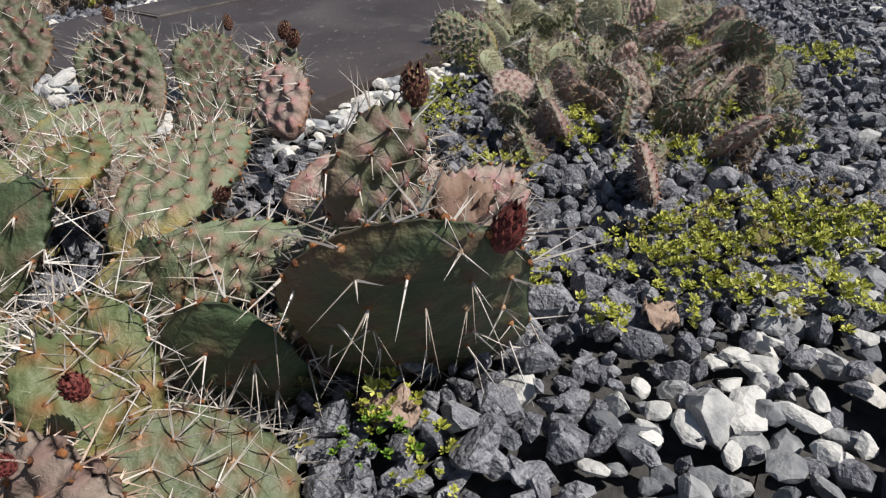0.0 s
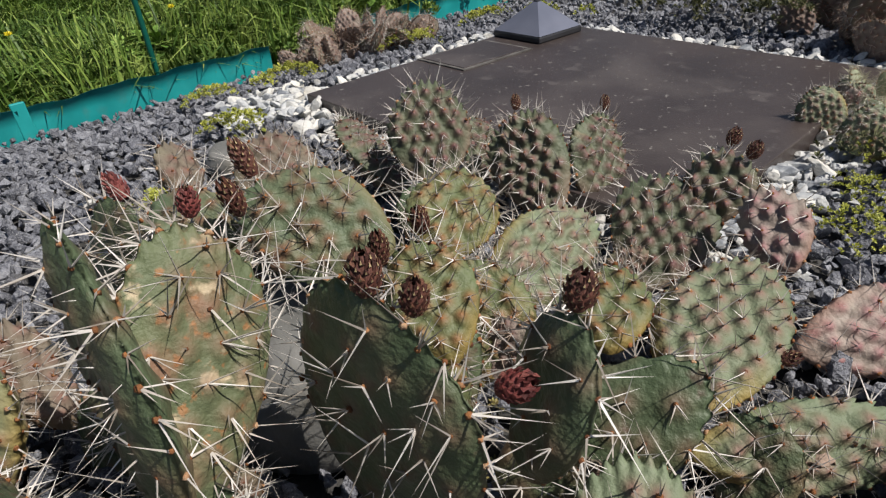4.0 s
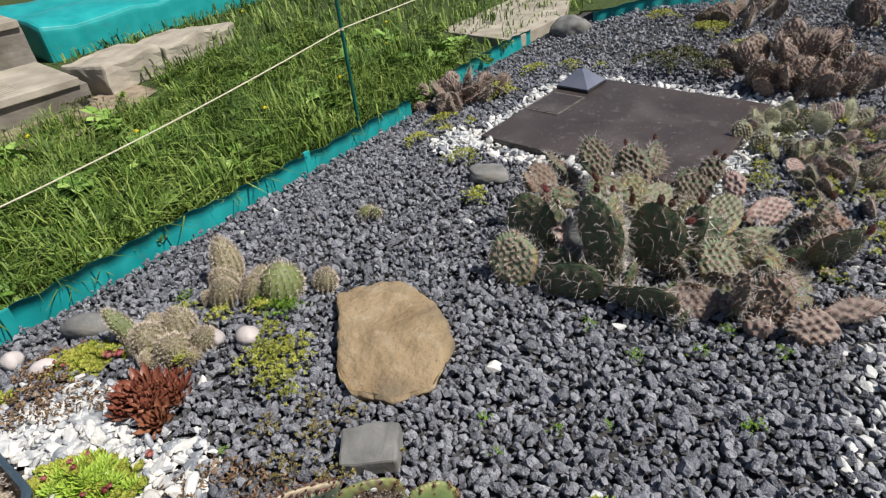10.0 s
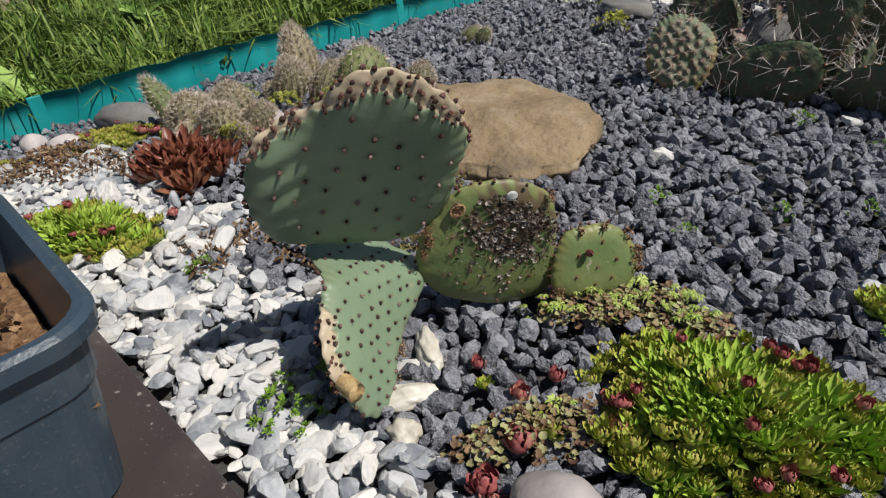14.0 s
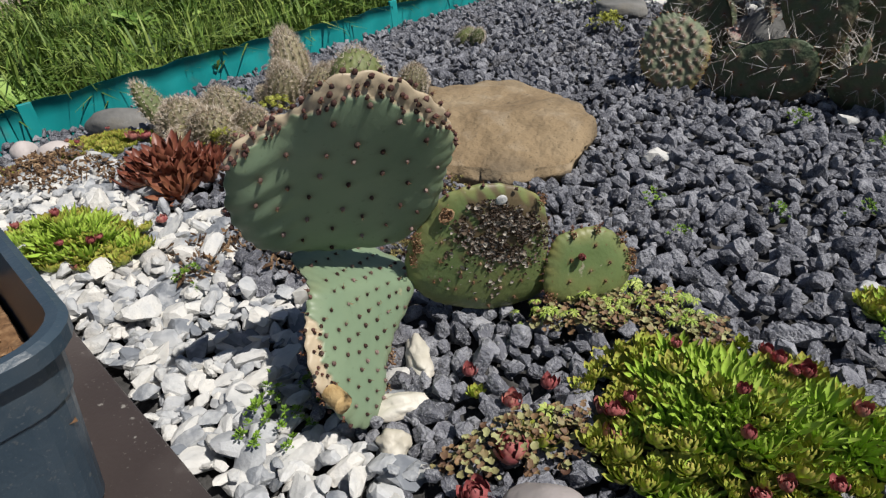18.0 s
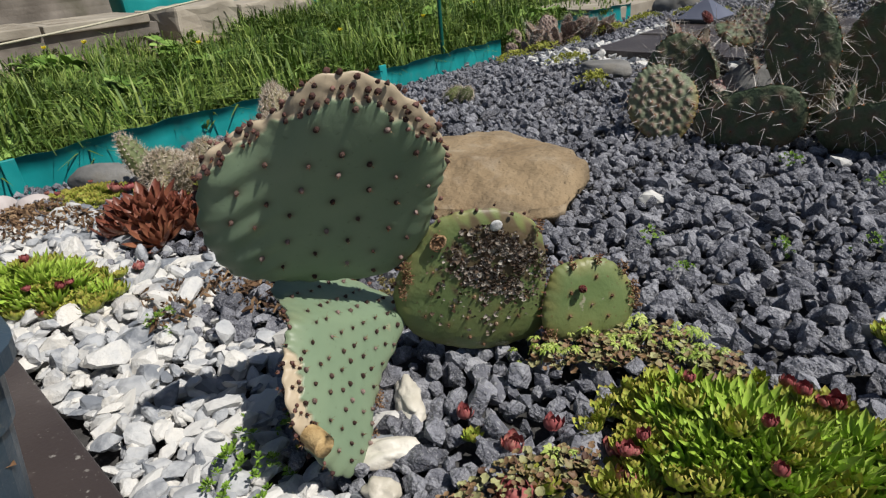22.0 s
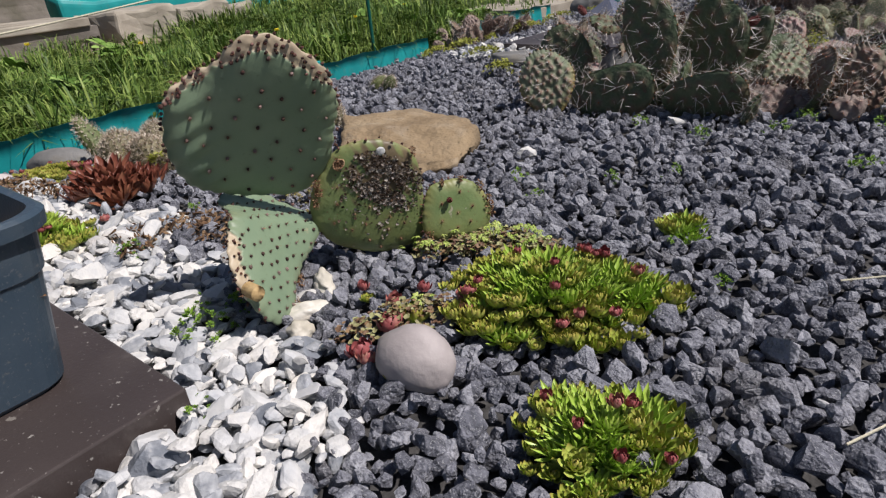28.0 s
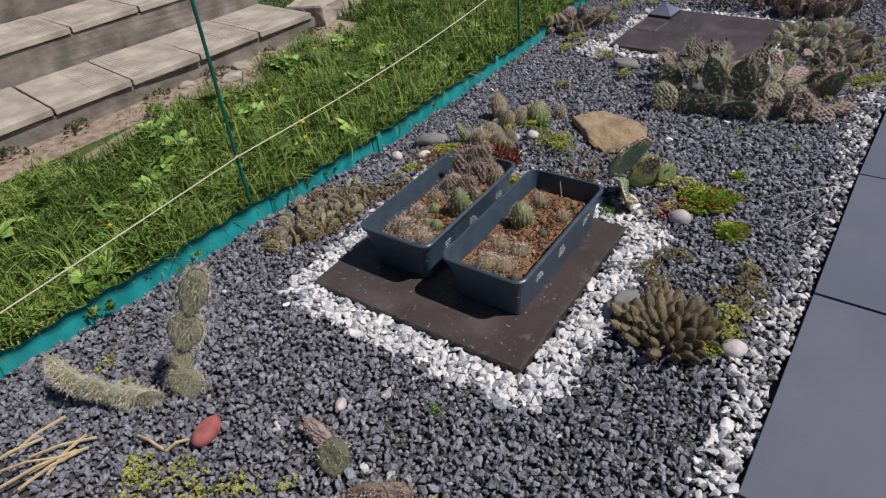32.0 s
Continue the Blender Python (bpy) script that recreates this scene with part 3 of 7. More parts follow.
    knob = hull(np.array([(math.cos(w) * 0.5, math.sin(w) * 0.5, -0.3) for w in np.arange(6) * 1.047] + [(math.cos(w) * 0.33, math.sin(w) * 0.33, 0.25) for w in np.arange(5) * 1.257]))
    z = N
    x = np.cross(z, [0.3, 0.2, 0.93])
    x /= np.linalg.norm(x, axis=1, keepdims=True)
    R = np.stack([x, np.cross(z, x), z], -1)
    big = 0.0030
    grow = np.where(np.arange(len(P)) >= len(P) - count, 1.2, 1.0)[:, None]
    av, af = scatter([knob], P, R, grow * gen.uniform(0.7, 1.25, (len(P), 1)) * np.array([[big, big, big * 0.8]]), gen)
    areoles = tri_mesh("areoles", av, af, M_AREOLE, True)
    spines = None
    if per:
        rep = np.repeat(np.arange(len(P)), per)
        rep = rep[gen.random(len(rep)) < np.clip(0.12 + 0.95 * P[rep, 2] / length, 0, 0.85)]
        way = around(N[rep], gen, (0.15, 1.15))
        way[:, 2] -= 0.25 * (gen.random(len(rep)) < 0.6)
        sv, sf = needles(P[rep], way, gen.uniform(lo, hi, len(rep)) * np.where(gen.random(len(rep)) < 0.4, 0.45, 1.0), rad * gen.uniform(0.7, 1.2, len(rep)))
        spines = tri_mesh("spines", sv, sf, smat)
    return body, areoles, spines


def pad_frame(base, tip, normal):
    z = (Vector(tip) - Vector(base)).normalized()
    x = Vector(normal).cross(z).normalized()
    y = z.cross(x)
    return Matrix((x, y, z)).transposed().to_4x4()


def pad(plant, style, base, tip, normal, width, thick=0.0, bend=0.0, shape=None, form=(0.5, 0.0)):
    """One pad of a prickly pear, from its foot to its tip, facing along the normal."""
    length = (Vector(tip) - Vector(base)).length
    if shape is None:
        shape = pad_shape(style, length, width, thick or 0.011 + 0.05 * width, rng, bend, form=form)
        m = Matrix.Translation(base) @ pad_frame(base, tip, normal)
    else:
        size = length / shape[3]
        m = Matrix.Translation(base) @ pad_frame(base, tip, normal) @ Matrix.Diagonal((size * width / length / shape[4], size, size, 1))
    ob = part("pad", shape[0], parent=plant, m=plant.matrix_world.inverted() @ m)
    tagged(part("areole_cover", shape[1], parent=ob), kind="stuff")
    if shape[2]:
        tagged(part("spine_cover", shape[2], parent=ob), kind="stuff")
    return ob


def bud_mesh(red):
    """A scaly flower bud one unit high: overlapping pointed scales on an egg-shaped core."""
    v, f, na, nh = [], [], 12, 9
    for i in range(nh):
        h = i / (nh - 1)
        r = 0.29 * math.sin(math.pi * min(0.97, 0.16 + 0.80 * h)) ** 0.7
        v += [(r * math.cos(6.2832 * k / na), r * math.sin(6.2832 * k / na), 0.95 * h) for k in range(na)]
    for i in range(nh - 1):
        for k in range(na):
            a, b = i * na + k, i * na + (k + 1) % na
            f += [(a, b, b + na), (a, b + na, a + na)]
    body = len(f)
    for i in range(64):
        h, w = 0.04 + 0.92 * i / 64, i * 2.39996
        r = 0.29 * math.sin(math.pi * min(0.97, 0.16 + 0.80 * h)) ** 0.7
        c, t, l = Vector((math.cos(w), math.sin(w), 0)), Vector((-math.sin(w), math.cos(w), 0)), 0.15 + 0.10 * h
        up = Vector((0, 0, 1))
        base = c * r + up * 0.95 * h
        k = len(v)
        v += [base - t * 0.075, base + t * 0.075, base + c * 0.075 + up * l * 0.5, base + c * (0.05 if h < 0.7 else -0.03) + up * l]
        f += [(k, k + 1, k + 2), (k, k + 2, k + 3), (k + 1, k + 3, k + 2)]
    scales = len(f)
    if not red:
        for i in range(64):
            k = 12 * 9 + 4 * i
            a, b, c, d = (Vector(v[k + j]) for j in range(4))
            out = Vector((c.x, c.y, 0)).normalized() * 0.03
            n = len(v)
            v += [c + out + (a - c) * 0.34, c + out + (b - c) * 0.34, c + out * 1.3 + (d - c) * 0.5]
            f.append((n, n + 1, n + 2))
    me = tri_mesh("flower_bud", [tuple(p) for p in v], f, M_BUD_RED if red else M_BUD)
    me.materials.append(M_TIP)
    idx = np.zeros(len(f), np.int32)
    idx[scales:] = 1
    me.polygons.foreach_set("material_index", idx)
    return me


BUDS = [bud_mesh(False), bud_mesh(True)]


def bud(owner, at, way, length, red=False, fat=1.0):
    m = Matrix.Translation(at) @ Vector(way).to_track_quat("Z", "Y").to_matrix().to_4x4() @ Matrix.Diagonal((length * fat, length * fat, length, 1))
    bpy.context.view_layer.update()
    ob = part("flower_bud", BUDS[red], parent=owner, label="scaly crimson flower bud" if red else "scaly dark red flower bud", m=owner.matrix_world.inverted() @ m)
    return ob


# ---- round cacti ----
def stem_shape(radius, length, ribs, spine, per, body_mat, spine_mat, gen, rows=34, rad=0.0003):
    na = max(24, ribs * 4)
    v, f = [], []
    for i in range(rows):
        h = i / (rows - 1)
        r = radius * max(0.05, math.sin(math.pi * (0.14 + 0.86 * h)) ** 0.55) if h < 1 else 0.0005
        for k in range(na):
            w = 2 * math.pi * k / na
            q = r * (1 + 0.11 * max(0.0, math.cos(ribs * w)) * (0.55 + 0.45 * math.cos(6.2832 * (h * length / 0.009 + 0.5 * (int(ribs * w / 6.2832 + 0.5) % 2)))) + 0.05 * math.sin(2 * w + h * 3))
            v.append((q * math.cos(w), q * math.sin(w), h * length))
    for i in range(rows - 1):
        for k in range(na):
            a, b = i * na + k, i * na + (k + 1) % na
            f += [(a, b, b + na), (a, b + na, a + na)]
    body = tri_mesh("stem", v, f, body_mat, True)
    nz = max(4, int(length / 0.007))
    P, N = [], []
    for k in range(ribs):
        w = 2 * math.pi * k / ribs
        for j in range(nz):
            h = (j + 0.5 * (k % 2) + 0.3) / nz
            if h > 0.99:
                continue
            r = radius * math.sin(math.pi * (0.14 + 0.86 * h)) ** 0.55 * 1.1
            P.append((r * math.cos(w), r * math.sin(w), h * length))
            N.append((math.cos(w) * (1 - 0.7 * h), math.sin(w) * (1 - 0.7 * h), 0.1 + 1.1 * h**2))
    P, N = np.array(P), np.array(N)
    N /= np.linalg.norm(N, axis=1, keepdims=True)
    rep = np.repeat(np.arange(len(P)), per)
    sv, sf = needles(P[rep], around(N[rep], gen, (0.2, 1.3)), gen.uniform(0.45, 1.0, len(rep)) * spine, rad * gen.uniform(0.7, 1.2, len(rep)))
    return body, tri_mesh("spines", sv, sf, spine_mat), radius, length


def stem(plant, shape, base, tip, radius):
    d = Vector(tip) - Vector(base)
    m = Matrix.Translation(base) @ d.to_track_quat("Z", "Y").to_matrix().to_4x4() @ Matrix.Diagonal((radius / shape[2], radius / shape[2], d.length / shape[3], 1))
    ob = part("stem", shape[0], parent=plant, m=plant.matrix_world.inverted() @ m)
    tagged(part("spine_cover", shape[1], parent=ob), kind="stuff")
    return ob


# ---- rosettes and mats ----
def rosette_arrays(leaves, wide, gen, reach=0.5, steep=85, low_angle=18, curl=0.0):
    """A rosette one unit across: thick pointed leaves in a spiral, from upright in its heart to low_angle outside; curl draws the tips inwards."""
    V, F, S = [(0, 0, 0.02)], [], [0]
    for i in range(leaves):
        q, w = (i + 0.5) / leaves, i * 2.39996 + gen.normal(0, 0.08)
        c, s = math.cos(w), math.sin(w)
        big = (0.55 + 0.45 * q) * gen.uniform(0.9, 1.1)
        e = radians(steep - (steep - low_angle) * q**0.8)
        k = len(V)
        for t, half in ((0.0, 0.55), (0.4, 0.95), (0.72, 0.80), (0.9, 0.36), (1.0, 0.04)):
            r = 0.03 + 0.12 * q + reach * big * t * math.cos(e) + 0.5 * curl * t * q - curl * t * t * (0.4 + 0.6 * q)
            z = 0.06 + reach * big * t * math.sin(e) + 0.10 * t * t * q
            hw, out = wide * big * half, 0.055 * half
            for side, d in ((-1, 0.0), (-0.5, 0.8), (0, 1.0), (0.5, 0.8), (1, 0.0)):
                rr = r + out * d * math.sin(e)
                V.append((rr * c - side * hw * s, rr * s + side * hw * c, z - out * d * math.cos(e)))
                S.append(t**4)
        F += [(0, k + b, k + b + 1) for b in range(4)]
        for a in range(4):
            for b in range(4):
                p = k + 5 * a + b
                F += [(p, p + 1, p + 6), (p, p + 6, p + 5)]
    return np.array(V), np.array(F), np.array(S)


def rosette_mesh(name, material, *a, **k):
    v, f, s = rosette_arrays(*a, **k)
    me = tri_mesh(name, v, f, material, True)
    me.attributes.new("spot", "FLOAT", "POINT").data.foreach_set("value", s.astype(np.float32))
    return me


ROS = {
    "green": [rosette_mesh("rosette", M_ROS_GREEN, 30, 0.088, rng, reach=0.58) for _ in range(2)],
    "yellow": [rosette_mesh("rosette", M_ROS_YEL, 30, 0.125, rng, reach=0.42, steep=90, low_angle=24, curl=0.10) for _ in range(2)],
    "red": [rosette_mesh("rosette", M_ROS_RED, 24, 0.118, rng, reach=0.50) for _ in range(2)],
    "pink": [rosette_mesh("rosette", M_ROS_PINK, 26, 0.150, rng, reach=0.44, steep=92, low_angle=38, curl=0.26) for _ in range(2)],
}


def rosettes(plant, kind, spots, gen):
    """Rosettes of a cushion plant at (x, y, z, size)."""
    for x, y, z, size in spots:
        m = pose(x, y, z + low(x), gen.uniform(-16, 16), gen.uniform(-16, 16), gen.uniform(0, 360)) @ Matrix.Diagonal((size, size, size * gen.uniform(0.8, 1.2), 1))
        part("rosette", ROS[kind][int(gen.integers(0, 2))], parent=plant, m=plant.matrix_world.inverted() @ m)


def sprig(leaves, gen, flat=0.35):
    v, f = [], []
    for i in range(leaves):
        w, q = i * 2.39996, i / leaves
        up = flat + (1 - q) * 0.9
        c, s, L = math.cos(w), math.sin(w), 0.5 * (0.45 + 0.55 * q)
        h = 0.25 * (1 - q)
        for a, b, l in ((0.05, 0, 0), (0.6, 0.17, 0.02), (1, 0, 0), (0.6, -0.17, 0.02)):
            r = a * L * math.cos(up)
            v.append((r * c - b * L * 1.4 * s, r * s + b * L * 1.4 * c, h + a * L * math.sin(up) + l))
        k = 4 * i
        f += [(k, k + 1, k + 2), (k, k + 2, k + 3)]
    return np.array(v), np.array(f)


SPRIGS = [sprig(12, rng), sprig(9, rng, 0.5), sprig(14, rng, 0.2)]


def plant_mat(label, material, blobs, size, density, gen, name="sedum_mat", lift=0.018, forms=None):
    """A low creeping mat of tiny leafy sprigs over ragged patches (x, y, radius)."""
    W = []
    for x, y, r in blobs:
        n = int(density * r * r)
        a, q = gen.uniform(0, 2 * np.pi, n), np.sqrt(gen.random(n))
        q = q * (0.75 + 0.25 * np.sin(a * 3 + x * 40) + 0.15 * np.sin(a * 7 + y * 60))
        W.append(np.stack([x + r * q * np.cos(a), y + r * q * np.sin(a), lift * (1.0 - 0.6 * q**2) + gen.uniform(-0.004, 0.006, n) + low(x + r * q * np.cos(a))], 1))
    W = np.concatenate(W)
    n = len(W)
    a, t = gen.uniform(0, 6.28, n), gen.normal(0, 0.3, (n, 2))
    c, s = np.cos(a), np.sin(a)
    R = np.stack([c, -s, t[:, 0], s, c, t[:, 1], -t[:, 0], -t[:, 1], np.ones(n)], -1).reshape(n, 3, 3)
    v, f = scatter(forms or SPRIGS, W, R, gen.uniform(0.6, 1.3, (n, 1)) * np.full((1, 3), size), gen)
    return tagged(new(name, tri_mesh(name, v, f, material)), label, name.replace("_", " "), kind="stuff")


def lobes(gen):
    """A flat ruffled lobe of liverwort with a wavy rim."""
    v, f = [(0, 0, 0.0)], []
    for i in range(10):
        w = 6.2832 * i / 10
        r = 0.5 * (1 + 0.25 * math.sin(3 * w + gen.uniform(0, 6)) * 1.0)
        v += [(0.6 * r * math.cos(w), 0.6 * r * math.sin(w), 0.05), (r * math.cos(w), r * math.sin(w), 0.13 + 0.08 * (i % 2))]
    for i in range(10):
        a, b = 1 + 2 * i, 1 + 2 * ((i + 1) % 10)
        f += [(0, a, b), (a, a + 1, b + 1), (a, b + 1, b)]
    return np.array(v), np.array(f)


def star(gen):
    """A star-tipped stalk: eight narrow drooping rays on a thin stem."""
    v, f = [], []
    for i in range(8):
        w = 6.2832 * i / 8 + gen.normal(0, 0.1)
        c, s = math.cos(w), math.sin(w)
        k = len(v)
        v += [(0, 0, 1.0), (0.28 * c - 0.09 * s, 0.28 * s + 0.09 * c, 0.97), (0.5 * c, 0.5 * s, 0.80), (0.28 * c + 0.09 * s, 0.28 * s - 0.09 * c, 0.97), (0.25 * c, 0.25 * s, 1.03)]
        f += [(k, k + 1, k + 4), (k + 1, k + 2, k + 4), (k + 2, k + 3, k + 4), (k + 3, k, k + 4)]
    k = len(v)
    v += [(0.04, 0, 0), (-0.02, 0.035, 0), (-0.02, -0.035, 0), (0, 0, 1.0)]
    f += [(k, k + 1, k + 3), (k + 1, k + 2, k + 3), (k + 2, k, k + 3)]
    return np.array(v), np.array(f)


def rubble(name, label, category, material, spots, size, gen, kind="stuff", count=400, z=0.0):
    W = []
    for x, y, r in spots:
        n = int(count * r * r * 100)
        a, q = gen.uniform(0, 6.28, n), np.sqrt(gen.random(n))
        W.append(np.stack([x + r * q * np.cos(a), y + r * q * np.sin(a), z + gen.uniform(0, 0.008, n) + low(x + r * q * np.cos(a))], 1))
    W = np.concatenate(W)
    n = len(W)
    v, f = scatter(CHIP, W, turns(n, gen), gen.uniform(0.4, 1.4, (n, 1)) * size * np.array([[1.6, 0.8, 0.6]]), gen)
    return tagged(new(name, tri_mesh(name, v, f, material)), label, category, kind=kind)


CHIP = chips(10, 0.35, rng, 9)


def boulder(name, label, category, material, centre, size, turn=0.0, seed=1, flat=0.0, rough=0.10, group=""):
    """A rounded stone, shaped by noise; flat cuts its top."""
    bm = bmesh.new()
    bmesh.ops.create_icosphere(bm, subdivisions=4, radius=1)
    for v in bm.verts:
        d = noise.noise(v.co * 1.3 + Vector((seed, 0, 0))) * rough * 2 + noise.noise(v.co * 4 + Vector((0, seed, 0))) * rough * 0.5
        v.co *= 1 + d
        if flat and v.co.z > 1 - flat:
            v.co.z = 1 - flat + (v.co.z - 1 + flat) * 0.12
        v.co = Vector((v.co.x * size[0], v.co.y * size[1], v.co.z * size[2]))
    ob = part(name, bm, material, smooth=True)
    ob.matrix_world = pose(centre[0], centre[1], centre[2] + low(centre[0]), 0, 0, turn)
    return tagged(ob, label, category, group)

# ---- ground, lawn, gravel ----
def edge_x(y):
    """The line of the lawn edging."""
    return np.interp(y, (-2.6, -0.6, -0.1, 0.3, 0.75, 1.5, 2.08, 2.45, 3.08), (-1.22, -1.18, -1.12, -1.11, -1.055, -1.045, -1.045, -1.08, -1.09))


def pave_x(y):
    """The near edge of the paving."""
    return 0.464 + 0.0215 * (y + 0.06) + 0.020 * np.clip(y - 1.2, 0, 1.5)


bm = bmesh.new()
xs = [-40, -2.04, -1.14] + [-1.0 + 0.02 * i for i in range(17)] + [30]
top = [[bm.verts.new((x, y, -0.012 + float(low(np.float64(x))))) for x in xs] for y in (-30, 60)]
under = [[bm.verts.new((x, y, -0.4)) for x in (-40, 30)] for y in (-30, 60)]
for i in range(len(xs) - 1):
    bm.faces.new((top[0][i], top[0][i + 1], top[1][i + 1], top[1][i]))
bm.faces.new((under[0][1], under[0][0], under[1][0], under[1][1]))
bm.faces.new(top[0][::-1] + under[0])
bm.faces.new(top[1] + under[1][::-1])
bm.faces.new((top[0][0], top[1][0], under[1][0], under[0][0]))
bm.faces.new((top[1][-1], top[0][-1], under[0][1], under[1][1]))
tagged(part("ground", bm, M_SOIL), "dark bare earth under the gravel bed", "ground", kind="structure")
bm = bmesh.new()
rows = []
for y in (-8, -2.6, -0.6, -0.1, 0.3, 0.75, 1.5, 2.08, 2.45, 3.08, 3.5, 50):
    e = float(edge_x(y)) - 0.012
    rows.append([bm.verts.new((x, y, float(low(np.float64(x))) - 0.002)) for x in (e, e - 0.06, e - 0.3, e - 0.6, -2.04, -2.5, -35)])
for ra, rb in zip(rows, rows[1:]):
    for k in range(6):
        bm.faces.new((ra[k + 1], ra[k], rb[k], rb[k + 1]))
prism(bm, [(-1.03, 3.42), (0.3, 4.25), (6, 5.0), (30, 50), (-1.03, 50)], -0.011, -0.002)
tagged(part("lawn_ground", bm, M_TURF), "mossy sod under the lawn grass", "lawn", kind="structure")

SLAB_A = [(-0.635, -0.004), (0.0, 0.0), (0.0, 0.602), (-0.635, 0.598)]
SLAB_B = [(-0.610, 1.930), (0.03, 1.88), (0.05, 2.452), (-0.586, 2.507)]
for pts in (SLAB_A, SLAB_B):
    bm = bmesh.new()
    prism(bm, pts, -0.008, 0.02, 0.0015)
    tagged(part("stone_slab", bm, M_SLAB), "dark brown-grey stone slab bedded in white gravel", "slab", group="slabs")

bm = bmesh.new()
box(bm, 0.47, -3.2, -0.2, 1.9, 6, -0.011)
tagged(part("pavement_base", bm, M_SOIL), "sand bed under the paving slabs", "pavement", kind="structure")
pave = new("pavement")
tagged(pave, "smooth blue-grey paving slabs in straight rows", "pavement", kind="structure")
bm = bmesh.new()
box(bm, 0, 0.002, -0.03, 0.598, 0.605, 0.013, 0.0018)
slab_mesh = mesh("paving_slab", bm, M_PAVE)
for i in range(-4, 8):
    for j in range(2):
        y0 = -0.052 + 0.61 * i
        part("paving_slab", slab_mesh, parent=pave, m=pose(float(pave_x(y0)) + 0.603 * j, y0, rng.uniform(-0.001, 0.001), 0, 0, -1.2 if y0 < 1.0 else -2.3))


def in_poly(x, y, pts):
    inside = np.zeros(x.shape, bool)
    for (xa, ya), (xb, yb) in zip(pts, pts[1:] + pts[:1]):
        inside ^= ((ya > y) != (yb > y)) & (x < (xb - xa) * (y - ya) / (yb - ya + 1e-12) + xa)
    return inside


def rect_gap(x, y, x0, y0, x1, y1):
    return np.hypot(np.maximum(np.maximum(x0 - x, x - x1), 0), np.maximum(np.maximum(y0 - y, y - y1), 0))


def white_zone(x, y, gen):
    j = gen.normal(0, 0.012, x.shape) + 0.012 * np.sin(x * 31) * np.cos(y * 27)
    a = rect_gap(x, y, -0.635, 0, 0, 0.6)
    w = a + j < np.where((x > 0) & (y > -0.02), 0.105, np.where(y > 0.6, 0.115, 0.085))
    w |= (np.hypot((x + 0.60) / 1.2, y - 0.69) + j < 0.10) | (np.hypot((x + 0.38) / 1.3, y - 0.735) + j < 0.060) | (np.hypot(x + 0.12, (y - 0.70) * 1.2) + j < 0.10)
    w |= (pave_x(y) - x + j < 0.075 + 0.025 * np.sin(y * 5)) & (gen.random(x.shape) < np.where(y > 1.9, 0.12, 0.62))
    b = rect_gap(x, y, -0.6, 1.92, 0.04, 2.48)
    w |= (b + j < 0.06) | (np.hypot(x + 0.65, y - 1.90) + j < 0.11) | (np.hypot(x - 0.09, y - 2.3) + j < 0.07)
    mixed = (np.hypot(x + 0.05, y - 0.78) < 0.1) & (gen.random(x.shape) < 0.8)
    return (w & ~mixed) ^ (gen.random(x.shape) < 0.003)


SANDSTONE = [(-0.432, 1.160), (-0.300, 1.022), (-0.235, 0.990), (-0.165, 1.015), (-0.128, 1.070), (-0.150, 1.160), (-0.245, 1.250), (-0.360, 1.262), (-0.425, 1.212)]


def strew(x0, x1, y0, y1, gap, gen):
    nx, ny = int((x1 - x0) / gap), int((y1 - y0) / gap)
    x, y = np.meshgrid(x0 + gap * np.arange(nx), y0 + gap * np.arange(ny))
    x = x + gap * 0.5 * (np.arange(ny) % 2)[:, None]
    x, y = (x + gen.uniform(-0.45, 0.45, x.shape) * gap).ravel(), (y + gen.uniform(-0.45, 0.45, y.shape) * gap).ravel()
    ok = (x > edge_x(y) + 0.014) & (x < pave_x(y) - 0.008) & (rect_gap(x, y, -0.632, 0, 0, 0.6) > 0.006) & ~in_poly(x, y, SLAB_B) & ~in_poly(x, y, SANDSTONE)
    ok &= y < 3.35 + 0.62 * (x + 1.03)
    return x[ok], y[ok]


def tumbled(count, gen, fine=2):
    """Worn stone shapes about one unit across: spheres cut by many planes, with the corners left soft."""
    out = []
    for _ in range(count):
        bm = bmesh.new()
        bmesh.ops.create_icosphere(bm, subdivisions=fine, radius=1)
        v = np.array([p.co for p in bm.verts])
        f = np.array([[p.index for p in face.verts] for face in bm.faces])
        bm.free()
        v *= 1 + gen.normal(0, 0.012, (len(v), 1))
        for _ in range(13):
            n = gen.normal(size=3)
            n /= np.linalg.norm(n)
            over = np.maximum(v @ n - gen.uniform(0.46, 0.80), 0)
            v = v - over[:, None] * n * 0.97
        v /= np.abs(v).max(0)
        out.append((v * np.array([1, gen.uniform(0.58, 0.9), gen.uniform(0.42, 0.7)]) * 0.5, f))
    return out


def lying(n, gen, tip=0.4):
    """Turns of stones that lie on their broad sides."""
    a, t = gen.uniform(0, 6.28, n), gen.normal(0, tip, (n, 2)).clip(-1, 1)
    ca, sa, cx, sx, cy, sy, o, z = np.cos(a), np.sin(a), np.cos(t[:, 0]), np.sin(t[:, 0]), np.cos(t[:, 1]), np.sin(t[:, 1]), np.ones(n), np.zeros(n)
    A, B, C = ([o, z, z, z, cx, -sx, z, sx, cx], [cy, z, sy, z, o, z, -sy, z, cy], [ca, -sa, z, sa, ca, z, z, z, o])
    A, B, C = (np.stack(k, -1).reshape(n, 3, 3) for k in (A, B, C))
    return A @ B @ C


